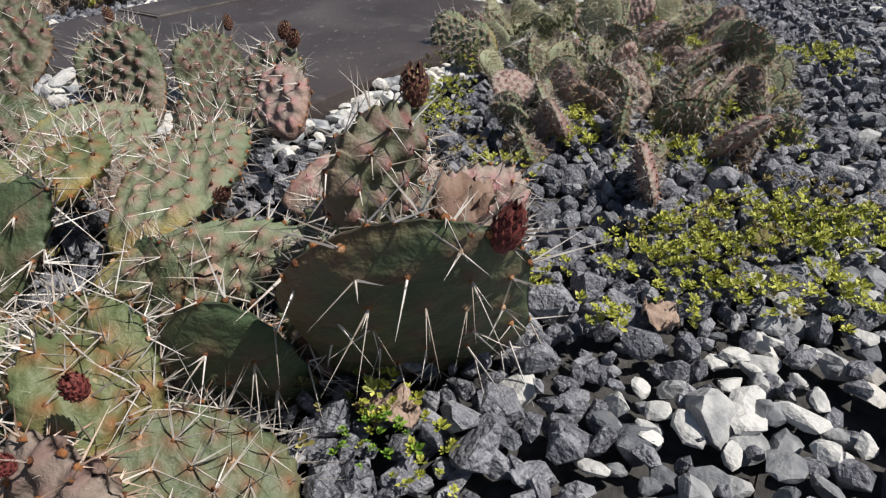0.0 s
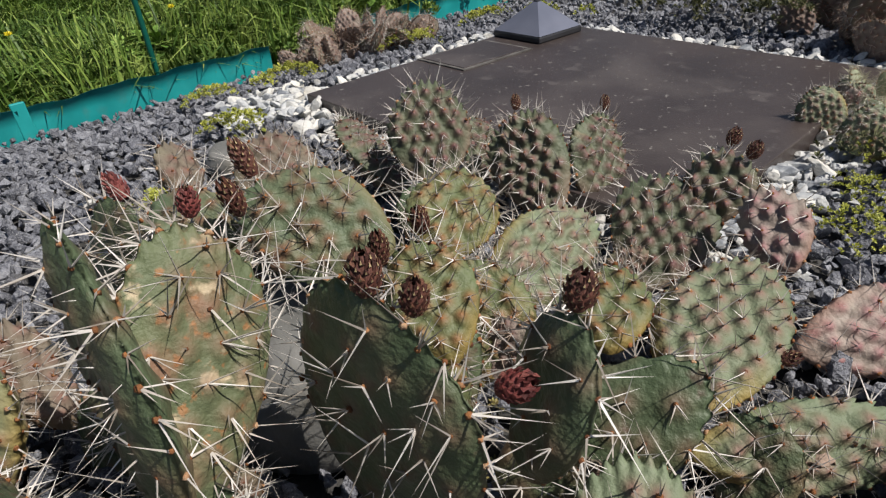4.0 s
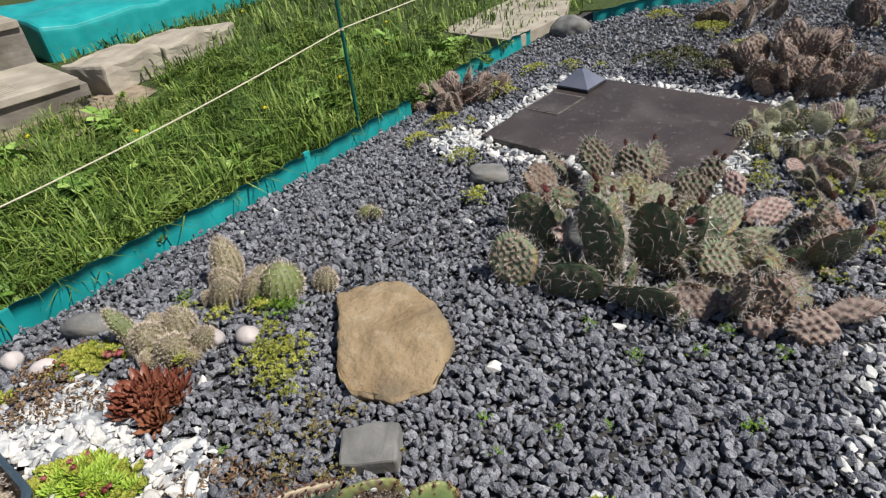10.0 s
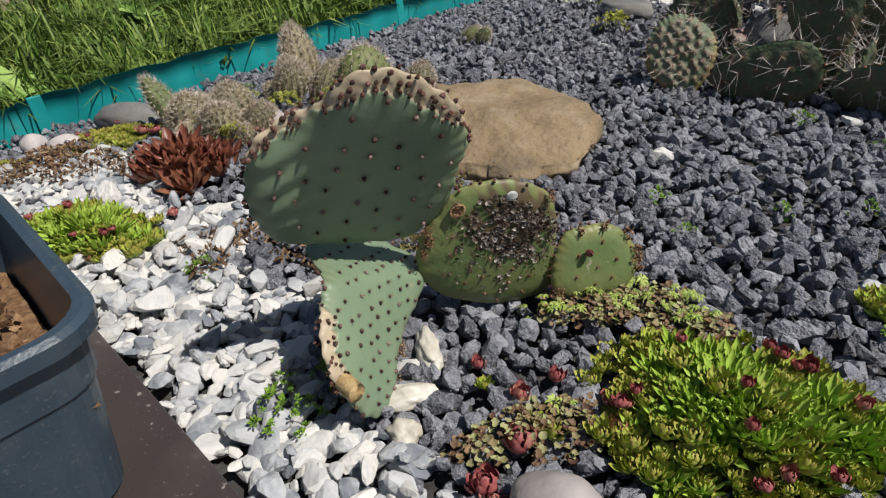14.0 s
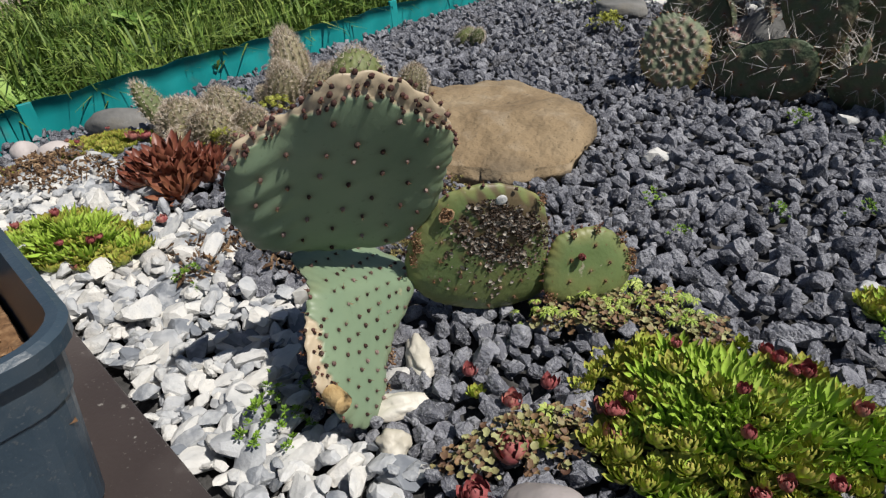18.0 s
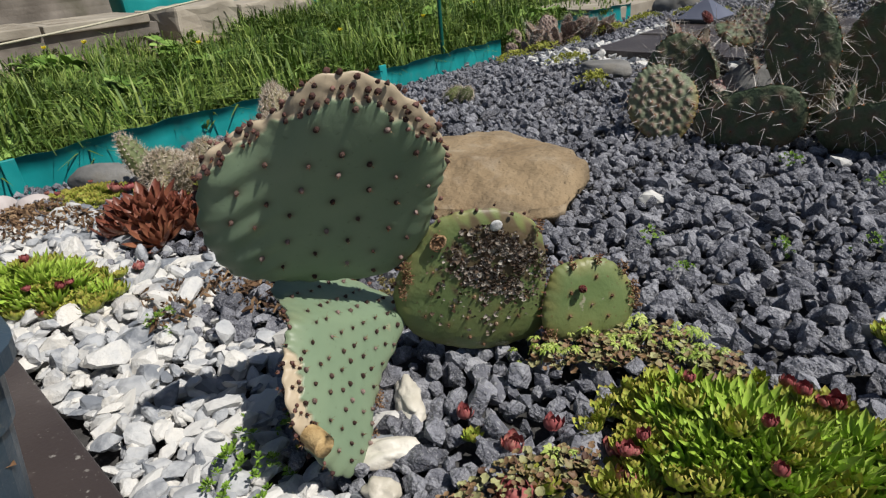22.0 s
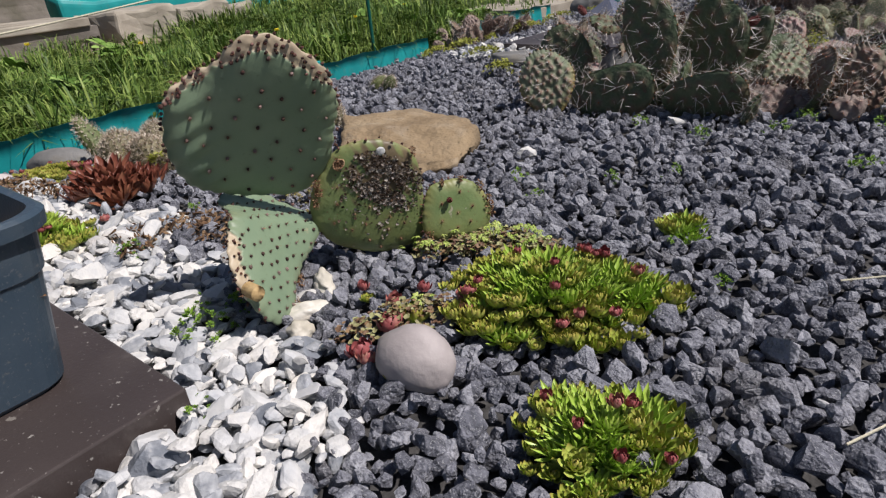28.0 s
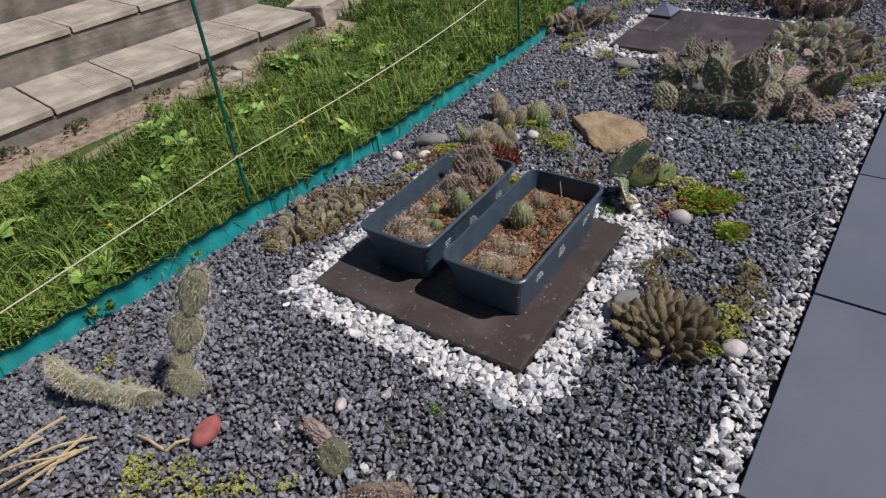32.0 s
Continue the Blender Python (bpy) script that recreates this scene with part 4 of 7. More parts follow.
def gravel(name, label, material, x, y, size, shapes, gen, form=(1, 1, 1), flat=False, pick=None, piece=None, smooth=False, sink=0.0):
    """A bed of stones in one mesh; those that pick(x, y) chooses, up to 300, are pieces of their own under it."""
    n = len(x)
    s = gen.lognormal(0, 0.32, (n, 1)).clip(0.5, 1.9) * size * np.array([form])
    z = gen.uniform(-0.004, 0.005, n) + np.where(gen.random(n) < 0.18, gen.uniform(0.004, 0.010, n), 0) + low(x) - sink
    w, R = np.stack([x, y, z], 1), lying(n, gen) if flat else turns(n, gen)
    own = np.zeros(n, bool)
    if pick is not None:
        own[np.nonzero(pick(x, y))[0][:300]] = True
    v, f = scatter(shapes, w[~own], R[~own], s[~own], gen)
    bed = tagged(new(name, tri_mesh(name, v, f, material, smooth)), label, "gravel", kind="stuff")
    if own.any():
        forms = [tri_mesh("stone", *shape, piece, smooth) for shape in shapes[:16]]
        for i in np.nonzero(own)[0]:
            m = Matrix([[*(R[i][r] * s[i]), w[i][r]] for r in range(3)] + [[0, 0, 0, 1]])
            part("stone", forms[int(gen.integers(0, len(forms)))], parent=bed, m=m)
    return bed


X, Y = [], []
for area in ((-1.20, 0.60, -0.75, 2.75, 0.0112), (-1.25, 0.60, -1.5, -0.75, 0.018), (-1.10, 0.62, 2.75, 4.3, 0.0185)):
    x, y = strew(*area, rng)
    X.append(x), Y.append(y)
X, Y = np.concatenate(X), np.concatenate(Y)
white = white_zone(X, Y, rng)
SHARP, PLAIN, WORN = chips(26, 0.25, rng, 19), chips(26, 0.25, rng, 12), tumbled(20, rng)
near = ((Y > 0.5) & (Y < 1.35) & (X > -0.35)) | ((Y > 1.35) & (Y < 2.15) & (X > 0.15))
gravel("dark_gravel", "angular blue-grey crushed stone gravel", M_GRAVEL, X[~white & ~near], Y[~white & ~near], 0.0170, PLAIN, rng)
gravel("dark_gravel", "angular blue-grey crushed stone gravel", M_GRAVEL, X[~white & near], Y[~white & near], 0.0172, SHARP, rng, pick=lambda x, y: np.hypot(x - 0.06, y - 0.90) < 0.13, piece=M_GRAVEL_PIECE)
keep, strip = rng.random(len(X)) < 0.86, (X > 0.30) & (Y > 0.2)
gravel("white_gravel", "pale grey and white gravel strip along the paving", M_PALE, X[white & strip], Y[white & strip], 0.0165, WORN, rng, (1.1, 1.0, 0.95), flat=True)
keep &= ~strip
gravel("white_gravel", "white and cream marble gravel round the slabs", M_WHITE, X[white & keep], Y[white & keep], 0.0188, WORN, rng, (1.18, 1.0, 0.95), flat=True, pick=lambda x, y: np.hypot(x + 0.09, y - 0.67) < 0.15, piece=M_WHITE_PIECE)
under = white & ~strip & (Y > -0.2) & (Y < 1.1)
gravel("white_gravel", "smaller white stones under the marble gravel", M_WHITE, X[under] + 0.0056, Y[under] + 0.0056, 0.0150, WORN, rng, (1.1, 1.0, 0.9), flat=True, sink=0.004)


# ---- lawn ----
def blades(x, y, length, width, gen, lean=0.55):
    n = len(x)
    a = 3 * np.sin(x * 5 + 2 * np.sin(y * 4)) + 2 * np.sin(y * 7 + x * 3) + gen.normal(0, 1.3, n)
    bend = gen.uniform(0.15, 1.1, n) * length
    d = np.stack([np.cos(a), np.sin(a), np.zeros(n)], 1)
    s = np.stack([-np.sin(a), np.cos(a), np.zeros(n)], 1) * width[:, None] / 2
    p0 = np.stack([x, y, low(x) - 0.004], 1)
    p1 = p0 + d * bend[:, None] * 0.35 + np.array([0, 0, 1]) * (length * 0.62)[:, None]
    p2 = p0 + d * bend[:, None] * 1.25 + np.array([0, 0, 1]) * (length * (0.95 - 0.45 * np.clip(bend / length, 0, 1)))[:, None]
    v = np.stack([p0 - s, p0 + s, p1 - s * 0.8, p1 + s * 0.8, p2], 1).reshape(-1, 3)
    f = (np.array([[0, 1, 3], [0, 3, 2], [2, 3, 4]])[None] + (np.arange(n) * 5)[:, None, None]).reshape(-1, 3)
    return v, f


def lawn(n, x0, x1, y0, y1, lo, hi, wd, gen):
    x, y = gen.uniform(x0, x1, n), gen.uniform(y0, y1, n)
    clump = np.sin(x * 23 + 3 * np.sin(y * 11)) * np.sin(y * 19 + 2 * np.sin(x * 9))
    ok = (x < edge_x(y) - 0.012 - 0.035 * gen.random(n)) & (gen.random(n) < 0.62 + 0.38 * clump) & ~((x < -1.95 + 0.05 * np.sin(y * 9) + 0.03 * np.sin(y * 23) + gen.normal(0, 0.03, n)) & (y < 1.75))
    ok &= (y < 3.3) | (y > 3.40 + 0.62 * (x + 1.03)) | (x < -1.05)
    x, y, clump = x[ok], y[ok], clump[ok]
    return blades(x, y, gen.uniform(lo, hi, len(x)) * (1 + 0.35 * clump), gen.uniform(0.6, 1.3, len(x)) * wd, gen)


parts = [lawn(70000, -2.1, -1.0, -1.6, 2.6, 0.035, 0.10, 0.0042, rng), lawn(26000, -4.5, -1.0, 1.5, 6.0, 0.04, 0.10, 0.0065, rng), lawn(9000, -1.0, 3.0, 3.4, 6.5, 0.04, 0.10, 0.008, rng), lawn(5000, -1.5, -1.0, -1.6, 2.6, 0.09, 0.17, 0.0055, rng)]
off = np.cumsum([0] + [len(v) for v, _ in parts])
tagged(new("lawn_grass", tri_mesh("lawn_grass", np.concatenate([v for v, _ in parts]), np.concatenate([f + o for (_, f), o in zip(parts, off)]), M_GRASS)), "unmown green lawn grass with seed stalks", "grass", kind="stuff")

def dandelion(x, y, h):
    d = thing("dandelion", (x, y, float(low(x)) - 0.002), "yellow dandelion flower on a thin stalk in the grass", "flower", "dandelions in the lawn")
    part("stalk", tri_mesh("stalk", *tube([(0, 0, 0), (0.004, 0, h * 0.5), (0, 0.004, h)], 0.0014, 5), M_GRASS), parent=d)
    n = 40
    a = np.arange(n) * 2.39996
    w = np.stack([np.cos(a), np.sin(a), 0.25 + 1.4 * np.arange(n)[::-1] / n], 1)
    part("petals", tri_mesh("petals", *needles(np.zeros((n, 3)) + (0, 0.004, h), w, np.full(n, 0.010), 0.0016), M_YELLOW), parent=d)


for x, y, h in ((-1.55, 0.45, 0.10), (-1.62, 0.72, 0.09), (-1.30, 0.62, 0.11), (-1.22, 0.50, 0.10), (-1.26, 0.58, 0.08), (-1.9, 0.95, 0.12), (-1.35, 0.33, 0.08), (-1.85, 2.9, 0.12), (-2.3, 2.4, 0.12), (-1.75, 1.15, 0.11)):
    dandelion(x, y, h)

g0 = np.random.default_rng(12)
LAWNX, LAWNY = g0.uniform(-2.0, -1.03, 130), g0.uniform(-1.3, 2.9, 130)
plant_mat("broad-leaved weeds and clover in the lawn", M_GRASS, [(x, y, r) for x, y, r in zip(LAWNX, LAWNY, g0.uniform(0.02, 0.06, 130))], 0.045, 5200, g0, "lawn_weeds", 0.035)



def broad_leaves(count, gen):
    """A low rosette of oval, arching leaves."""
    V, F = [], []
    for k in range(count):
        a, l, up = 2.39996 * k + gen.normal(0, 0.2), gen.uniform(0.7, 1.15), gen.uniform(0.25, 0.75)
        base = len(V)
        for q, wide in ((0.0, 0.03), (0.3, 0.13), (0.55, 0.19), (0.8, 0.14), (1.0, 0.01)):
            r, z = l * q * 0.95, l * (up * q - 0.75 * up * q * q)
            for side, dip in ((-1, 0.0), (0, -0.03), (1, 0.0)):
                V.append((r * math.cos(a) - side * wide * math.sin(a), r * math.sin(a) + side * wide * math.cos(a), z + dip))
        for i in range(4):
            for j in range(2):
                p = base + 3 * i + j
                F += [(p, p + 3, p + 4), (p, p + 4, p + 1)]
    return np.array(V), np.array(F)


WEEDY = g0.uniform(-1.2, 2.9, 70)
WEEDX = edge_x(WEEDY) - 0.11 - g0.uniform(0, 0.75, 70)
plant_mat("broad-leaved weeds standing in the lawn", M_WEED, [(x, y, r) for x, y, r in zip(WEEDX, WEEDY, g0.uniform(0.03, 0.07, 70))], 0.065, 1500, g0, "lawn_weeds", 0.03, [broad_leaves(k, g0) for k in (6, 8, 9)])
for i in range(0, 70, 6):
    dandelion(float(WEEDX[i]), float(WEEDY[i]), 0.075 + 0.0008 * i)

# ---- lawn edging ----
edging = tagged(new("lawn_edging"), "wavy teal plastic lawn edging strip", "edging", kind="structure")


def edging_panel(points, top, lean=0.0):
    """A corrugated strip along the points."""
    pts = np.array(points, float)
    run = np.r_[0, np.cumsum(np.hypot(*np.diff(pts, axis=0).T))]
    n = max(12, int(run[-1] / 0.012))
    s = np.linspace(0, run[-1], n)
    x, y = np.interp(s, run, pts[:, 0]), np.interp(s, run, pts[:, 1])
    tx, ty = np.gradient(x), np.gradient(y)
    k = np.hypot(tx, ty)
    nx, ny = ty / k, -tx / k
    wave = 0.0055 * np.sin(s * 2 * np.pi / 0.085) + 0.004 * np.sin(s * 9)
    vs, fs = [], []
    for side in (0.0, 0.0016):
        for h, q in ((-0.03, 0.3), (0.0, 0.6), (top * 0.5, 0.9), (top, 1.1)):
            o = wave * q + side + lean * h
            vs.append(np.stack([x + nx * o, y + ny * o, low(x) + h + (h > 0.05) * (0.005 * np.sin(s * 6.5) + 0.002 * np.sin(s * 40))], 1))
    vs = np.concatenate(vs)
    for r in (0, 1, 2, 4, 5, 6):
        for i in range(n - 1):
            a, b = r * n + i, r * n + i + 1
            fs += [(a, b, b + n), (a, b + n, a + n)]
    for i in range(n - 1):
        a, b = 3 * n + i, 3 * n + i + 1
        fs += [(a, b, b + 4 * n), (a, b + 4 * n, a + 4 * n)]
    return part("edging_panel", tri_mesh("edging_panel", vs, fs, M_TEAL, True), parent=edging)


ys = (-2.6, -1.4, -0.35, 0.28, 0.76, 1.62, 2.12)
for k, (ya, yb) in enumerate(zip(ys, ys[1:])):
    q = np.linspace(ya - 0.03 * (k > 0), yb, 9)
    edging_panel([(edge_x(v) + 0.003 * (k % 2), v) for v in q], (0.068 + 0.006 * (k % 3)) * (0.84 if k < 5 else 0.66))
edging_panel([(-1.085, 2.42), (-1.09, 2.7), (-1.095, 3.06)], 0.055)
edging_panel([(-0.95, 3.40), (-0.3, 3.82), (0.3, 4.22), (1.2, 4.7)], 0.05)
bm = bmesh.new()
for y in (0.76, 1.62):
    box(bm, edge_x(y) + 0.004, y - 0.012, -0.07, edge_x(y) + 0.011, y + 0.012, 0.018, 0.002)
part("joint_clip", bm, M_TEAL, edging)

# ---- posts and cord ----
for x, y, lx, ly in ((-1.062, 1.875, 0.014, 0.0), (-1.165, 0.205, 0.03, 0.05)):
    p = thing("fence_post", (x, y, 0), "thin dark green plastic-coated steel post behind the edging", "post", "fence posts")
    part("rod", tri_mesh("rod", *tube([(0, 0, -0.12), (lx * 0.3, ly * 0.3, 0.3), (lx, ly, 1.05)], 0.0055, 10), M_POST, True), parent=p)
    zz = 0.31 if y > 1 else 0.172
    part("cord_clip", tri_mesh("cord_clip", *tube([(lx * 0.3 * zz / 0.3, ly * 0.3 * zz / 0.3, zz - 0.004), (lx * 0.3 * zz / 0.3, ly * 0.3 * zz / 0.3, zz + 0.004)], 0.0075, 10), M_ROPE), parent=p)


def sag(a, b, dip, n=24):
    return [tuple(Vector(a).lerp(Vector(b), i / n) - Vector((0, 0, dip * math.sin(math.pi * i / n)))) for i in range(n + 1)]


line = sag((-1.06, -2.2, 0.13), (-1.15, 0.22, 0.172), 0.02) + sag((-1.15, 0.22, 0.172), (-1.057, 1.875, 0.31), 0.03)[1:] + sag((-1.057, 1.875, 0.31), (-1.25, 4.4, 0.34), 0.02)[1:]
tagged(part("cord", tri_mesh("cord", *tube(line, 0.0020, 6), M_ROPE, True)), "pale slack cord strung between the green posts", "cord")

# ---- terrace steps ----
steps = tagged(new("terrace_steps"), "weathered concrete steps topped with ribbed pale tiles", "steps", kind="structure")
along = Vector((0.105, 1.0, 0)).normalized()
across = Vector((-along.y, along.x, 0))
sm = Matrix((along, across, (0, 0, 1))).transposed().to_4x4()
for k in range(3):
    bm = bmesh.new()
    box(bm, -1.75, 0.0, -0.08, 1.36 - 0.02 * k, 0.7, 0.135)
    bmesh.ops.subdivide_edges(bm, edges=list(bm.edges), cuts=7, use_grid_fill=True)
    for v in bm.verts:
        v.co += Vector((0, 1, 0)) * 0.018 * noise.noise(v.co * 9 + Vector((k, 0, 0)))
    part("riser", bm, M_WALLC, steps, m=Matrix.Translation((-2.262, 0.17, 0)) @ sm @ pose(0, 0.48 * k, 0.165 * k))
    for i in range(9):
        bm = bmesh.new()
        box(bm, 0.004, -0.015, 0, 0.336, 0.465, 0.03, 0.004)
        for r in range(13):
            box(bm, 0.03 + 0.16 * (i % 2), 0.02 + 0.031 * r, 0.0302, 0.15 + 0.16 * (i % 2), 0.034 + 0.031 * r, 0.0325)
        part("step_tile", bm, M_CONC, steps, m=Matrix.Translation((-2.262, 0.17, 0)) @ sm @ pose(-1.72 + 0.34 * i, 0.48 * k, 0.136 + 0.165 * k + rng.uniform(0, 0.004), rng.uniform(-0.6, 0.6), rng.uniform(-0.6, 0.6), rng.uniform(-0.8, 0.8)))
for x, y, l, t, h in ((-2.29, 1.72, 0.30, 15, 0.12), (-2.37, 2.03, 0.30, 16, 0.10), (-2.46, 2.27, 0.16, 20, 0.07)):
    bm = bmesh.new()
    box(bm, -0.12, -l / 2, -0.03, 0.12, l / 2, h, 0.012)
    bmesh.ops.subdivide_edges(bm, edges=list(bm.edges), cuts=5, use_grid_fill=True)
    for v in bm.verts:
        v.co += Vector(noise.noise_vector(v.co * 8 + Vector((x, y, 0)))) * 0.016 + Vector(noise.noise_vector(v.co * 30)) * 0.007
    ob = part("stone_block", bm, M_CONC)
    ob.matrix_world = pose(x, y, 0.05, 0, 0, t)
    tagged(ob, "rough pale stone block lying at the lawn's edge", "stone block", "stone blocks")
bm = bmesh.new()
rows = [[bm.verts.new((x, y, float(low(np.float64(x))) + 0.003)) for x in (a, (a + b) / 2, b)] for y, a, b in ((-1.6, -1.98, -2.5), (0.4, -1.90, -2.3), (1.0, -1.88, -2.22), (1.4, -1.88, -2.2), (1.72, -2.0, -2.2))]
for ra, rb in zip(rows, rows[1:]):
    for k in range(2):
        bm.faces.new((ra[k + 1], ra[k], rb[k], rb[k + 1]))
tagged(part("dirt_strip", bm, M_DIRT), "bare trodden dirt along the foot of the steps", "dirt", kind="structure")
rubble("dirt_crumbs", "loose dirt crumbs and litter by the steps", "dirt", M_DIRT, [(-2.12, 0.0, 0.12), (-2.08, 0.4, 0.12), (-2.03, 0.8, 0.12), (-2.0, 1.2, 0.12), (-2.05, 1.5, 0.12), (-1.98, 0.6, 0.1), (-1.95, 1.0, 0.1)], 0.010, rng, count=120)
plant_mat("weeds at the foot of the steps", M_BUSH, [(-2.16, 0.55, 0.07), (-2.12, 0.85, 0.08), (-2.2, 0.2, 0.09), (-2.08, 1.15, 0.06), (-2.02, 0.75, 0.04), (-2.1, 1.45, 0.09), (-2.25, -0.1, 0.1)], 0.03, 5000, np.random.default_rng(3), "weeds", 0.03)
for x, y, l, t in ((-2.10, 0.98, 0.06, 20), (-2.03, 0.86, 0.05, 70), (-2.16, 0.70, 0.04, 40), (-2.06, 0.62, 0.035, 10)):
    boulder("step_stone", "pale broken stone in the dirt by the steps", "stone", M_CONC, (x, y, 0.008), (l, l * 0.6, 0.025), t, l * 90, 0.2, 0.15, "stones by the steps")
bm = bmesh.new()
prism(bm, [(-1.62, 2.95), (-1.10, 2.90), (-1.08, 3.35), (-1.5, 4.4), (-2.1, 4.2)], -0.06, -0.006, 0.003)
tagged(part("concrete_path", bm, M_CONC), "grey concrete path slab beyond the lawn", "path", kind="structure")
bm = bmesh.new()
box(bm, -3.9, 1.75, 0.02, -3.0, 3.3, 0.22, 0.02)
bmesh.ops.subdivide_edges(bm, edges=list(bm.edges), cuts=9, use_grid_fill=True)
for v in bm.verts:
    v.co += Vector((0, 0, 0.06 * noise.noise(v.co * 3)))
tagged(part("ground_cloth", bm, M_TEAL, smooth=True), "crumpled teal plastic sheet beyond the steps", "sheet")
boulder("dark_rock", "dark rock at the end of the edging", "rock", M_GREY, (-0.97, 3.2, 0.02), (0.09, 0.06, 0.06), 20, 4)


# ---- slab lamp ----
lamp = thing("solar_lamp", (-0.525, 2.41, 0.02), "pyramid-shaped solar lamp on the dark slab", "lamp")
bm = bmesh.new()
box(bm, -0.06, -0.06, 0.0, 0.06, 0.06, 0.012, 0.003)
part("base", bm, M_BLACK, lamp, m=pose(0, 0, 0, 0, 0, -5))
for k in range(4):
    bm = bmesh.new()
    w, t, h0, h1 = 0.058, 0.005, 0.0125, 0.060
    q = [bm.verts.new(p) for p in ((-w, -w, h0), (w, -w, h0), (t, -t, h1), (-t, -t, h1), (-w + 0.004, -w + 0.006, h0), (w - 0.004, -w + 0.006, h0), (t - 0.002, -t + 0.003, h1), (-t + 0.002, -t + 0.003, h1))]
    for a in ((0, 1, 2, 3), (7, 6, 5, 4), (0, 4, 5, 1), (1, 5, 6, 2), (2, 6, 7, 3), (3, 7, 4, 0)):
        bm.faces.new([q[i] for i in a])
    part("side_panel", bm, M_SOLAR, lamp, "glossy slanted panel", m=pose(0, 0, 0, 0, 0, 90 * k - 5))
bm = bmesh.new()
box(bm, -0.005, -0.005, 0.0585, 0.005, 0.005, 0.062, 0.001)
part("cap", bm, M_BLACK, lamp, m=pose(0, 0, 0, 0, 0, -5))
mark = thing("tile_plate", (-0.53, 2.235, 0.0202), "thin dark square tile with a dusty pale border", "tile")
bm = bmesh.new()
box(bm, -0.055, -0.075, 0.0, 0.055, 0.075, 0.003, 0.0008)
part("plate", bm, M_SLAB, mark, m=pose(0, 0, 0, 0, 0, -5))
bm = bmesh.new()
for a, b in (((-0.062, -0.082), (0.062, -0.0755)), ((-0.062, 0.0755), (0.062, 0.082)), ((-0.062, -0.0755), (-0.0555, 0.0755)), ((0.0555, -0.0755), (0.062, 0.0755))):
    box(bm, a[0], a[1], 0, b[0], b[1], 0.002)
part("border", bm, M_DUST, mark, m=pose(0, 0, 0, 0, 0, -5))


# ---- planters ----
def ring(w, l, r, n=6):
    out = []
    for k, (cx, cy) in enumerate(((1, 1), (-1, 1), (-1, -1), (1, -1))):
        for i in range(n + 1):
            a = math.pi / 2 * (k + i / n)
            out.append((cx * (w / 2 - r) + r * math.cos(a), cy * (l / 2 - r) + r * math.sin(a)))
    return out


def loft(bm, rings, cap=True):
    rows = [[bm.verts.new((x, y, z)) for x, y in pts] for pts, z in rings]
    for a, b in zip(rows, rows[1:]):
        for i in range(len(a)):
            bm.faces.new((a[i], a[(i + 1) % len(a)], b[(i + 1) % len(a)], b[i]))
    if cap:
        bm.faces.new(rows[0][::-1])
        bm.faces.new(rows[-1])


def planter(cx, cy, turn):
    p = thing("planter_box", (cx, cy, 0.0205), "blue-grey plastic planter box with handwritten marks on the slab", "planter", "planters on the slab")
    p.rotation_euler = (0, 0, radians(turn))
    bm = bmesh.new()
    loft(bm, [(ring(0.180, 0.416, 0.022), 0), (ring(0.187, 0.422, 0.022), 0.004), (ring(0.206, 0.445, 0.025), 0.085), (ring(0.210, 0.449, 0.025), 0.087), (ring(0.217, 0.456, 0.026), 0.116),
              (ring(0.230, 0.469, 0.030), 0.117), (ring(0.232, 0.471, 0.030), 0.126), (ring(0.226, 0.464, 0.028), 0.1285), (ring(0.215, 0.454, 0.025), 0.128), (ring(0.210, 0.449, 0.024), 0.112), (ring(0.203, 0.442, 0.022), 0.090), (ring(0.179, 0.419, 0.020), 0.006)])
    part("tub", bm, M_BOX, p)
    bm = bmesh.new()
    bmesh.ops.create_grid(bm, x_segments=30, y_segments=60, size=0.5, matrix=Matrix.Diagonal((0.192, 0.430, 1, 1)))
    for v in bm.verts:
        v.co.z = 0.069 + 0.010 * noise.noise(v.co * 18 + Vector((cx * 9, 0, 0))) + 0.006 * noise.noise(v.co * 60)
    part("compost", bm, M_COMPOST, p, "crumbly red-brown compost", True)
    n = 2300
    w = np.stack([rng.uniform(-0.089, 0.089, n), rng.uniform(-0.206, 0.206, n), 0.070 + rng.uniform(-0.002, 0.008, n)], 1)
    v, f = scatter(CHIP, w, turns(n, rng), rng.lognormal(0, 0.5, (n, 1)).clip(0.3, 2.6) * 0.0078 * np.ones((1, 3)), rng)
    tagged(part("compost_layer", tri_mesh("compost_layer", v, f, M_COMPOST), parent=p), kind="stuff")
    for y0, rows in ((-0.14, 3), (-0.02, 4), (0.12, 3)):
        bm = bmesh.new()
        for r in range(rows):
            y = y0
            for k in range(int(rng.integers(2, 4))):
                l = rng.uniform(0.005, 0.012)
                z = 0.080 - 0.009 * r
                xx = (0.0882 + z * 0.095) * 1.085 - 0.001
                box(bm, xx, y, z, xx + 0.0016, y + l, z + 0.0011)
                y += l + 0.004
        part("marking", bm, M_INK, p, "faded white handwritten strokes")
    return p


planter(-0.174, 0.352, 0.0)
planter(-0.448, 0.359, 0.5)

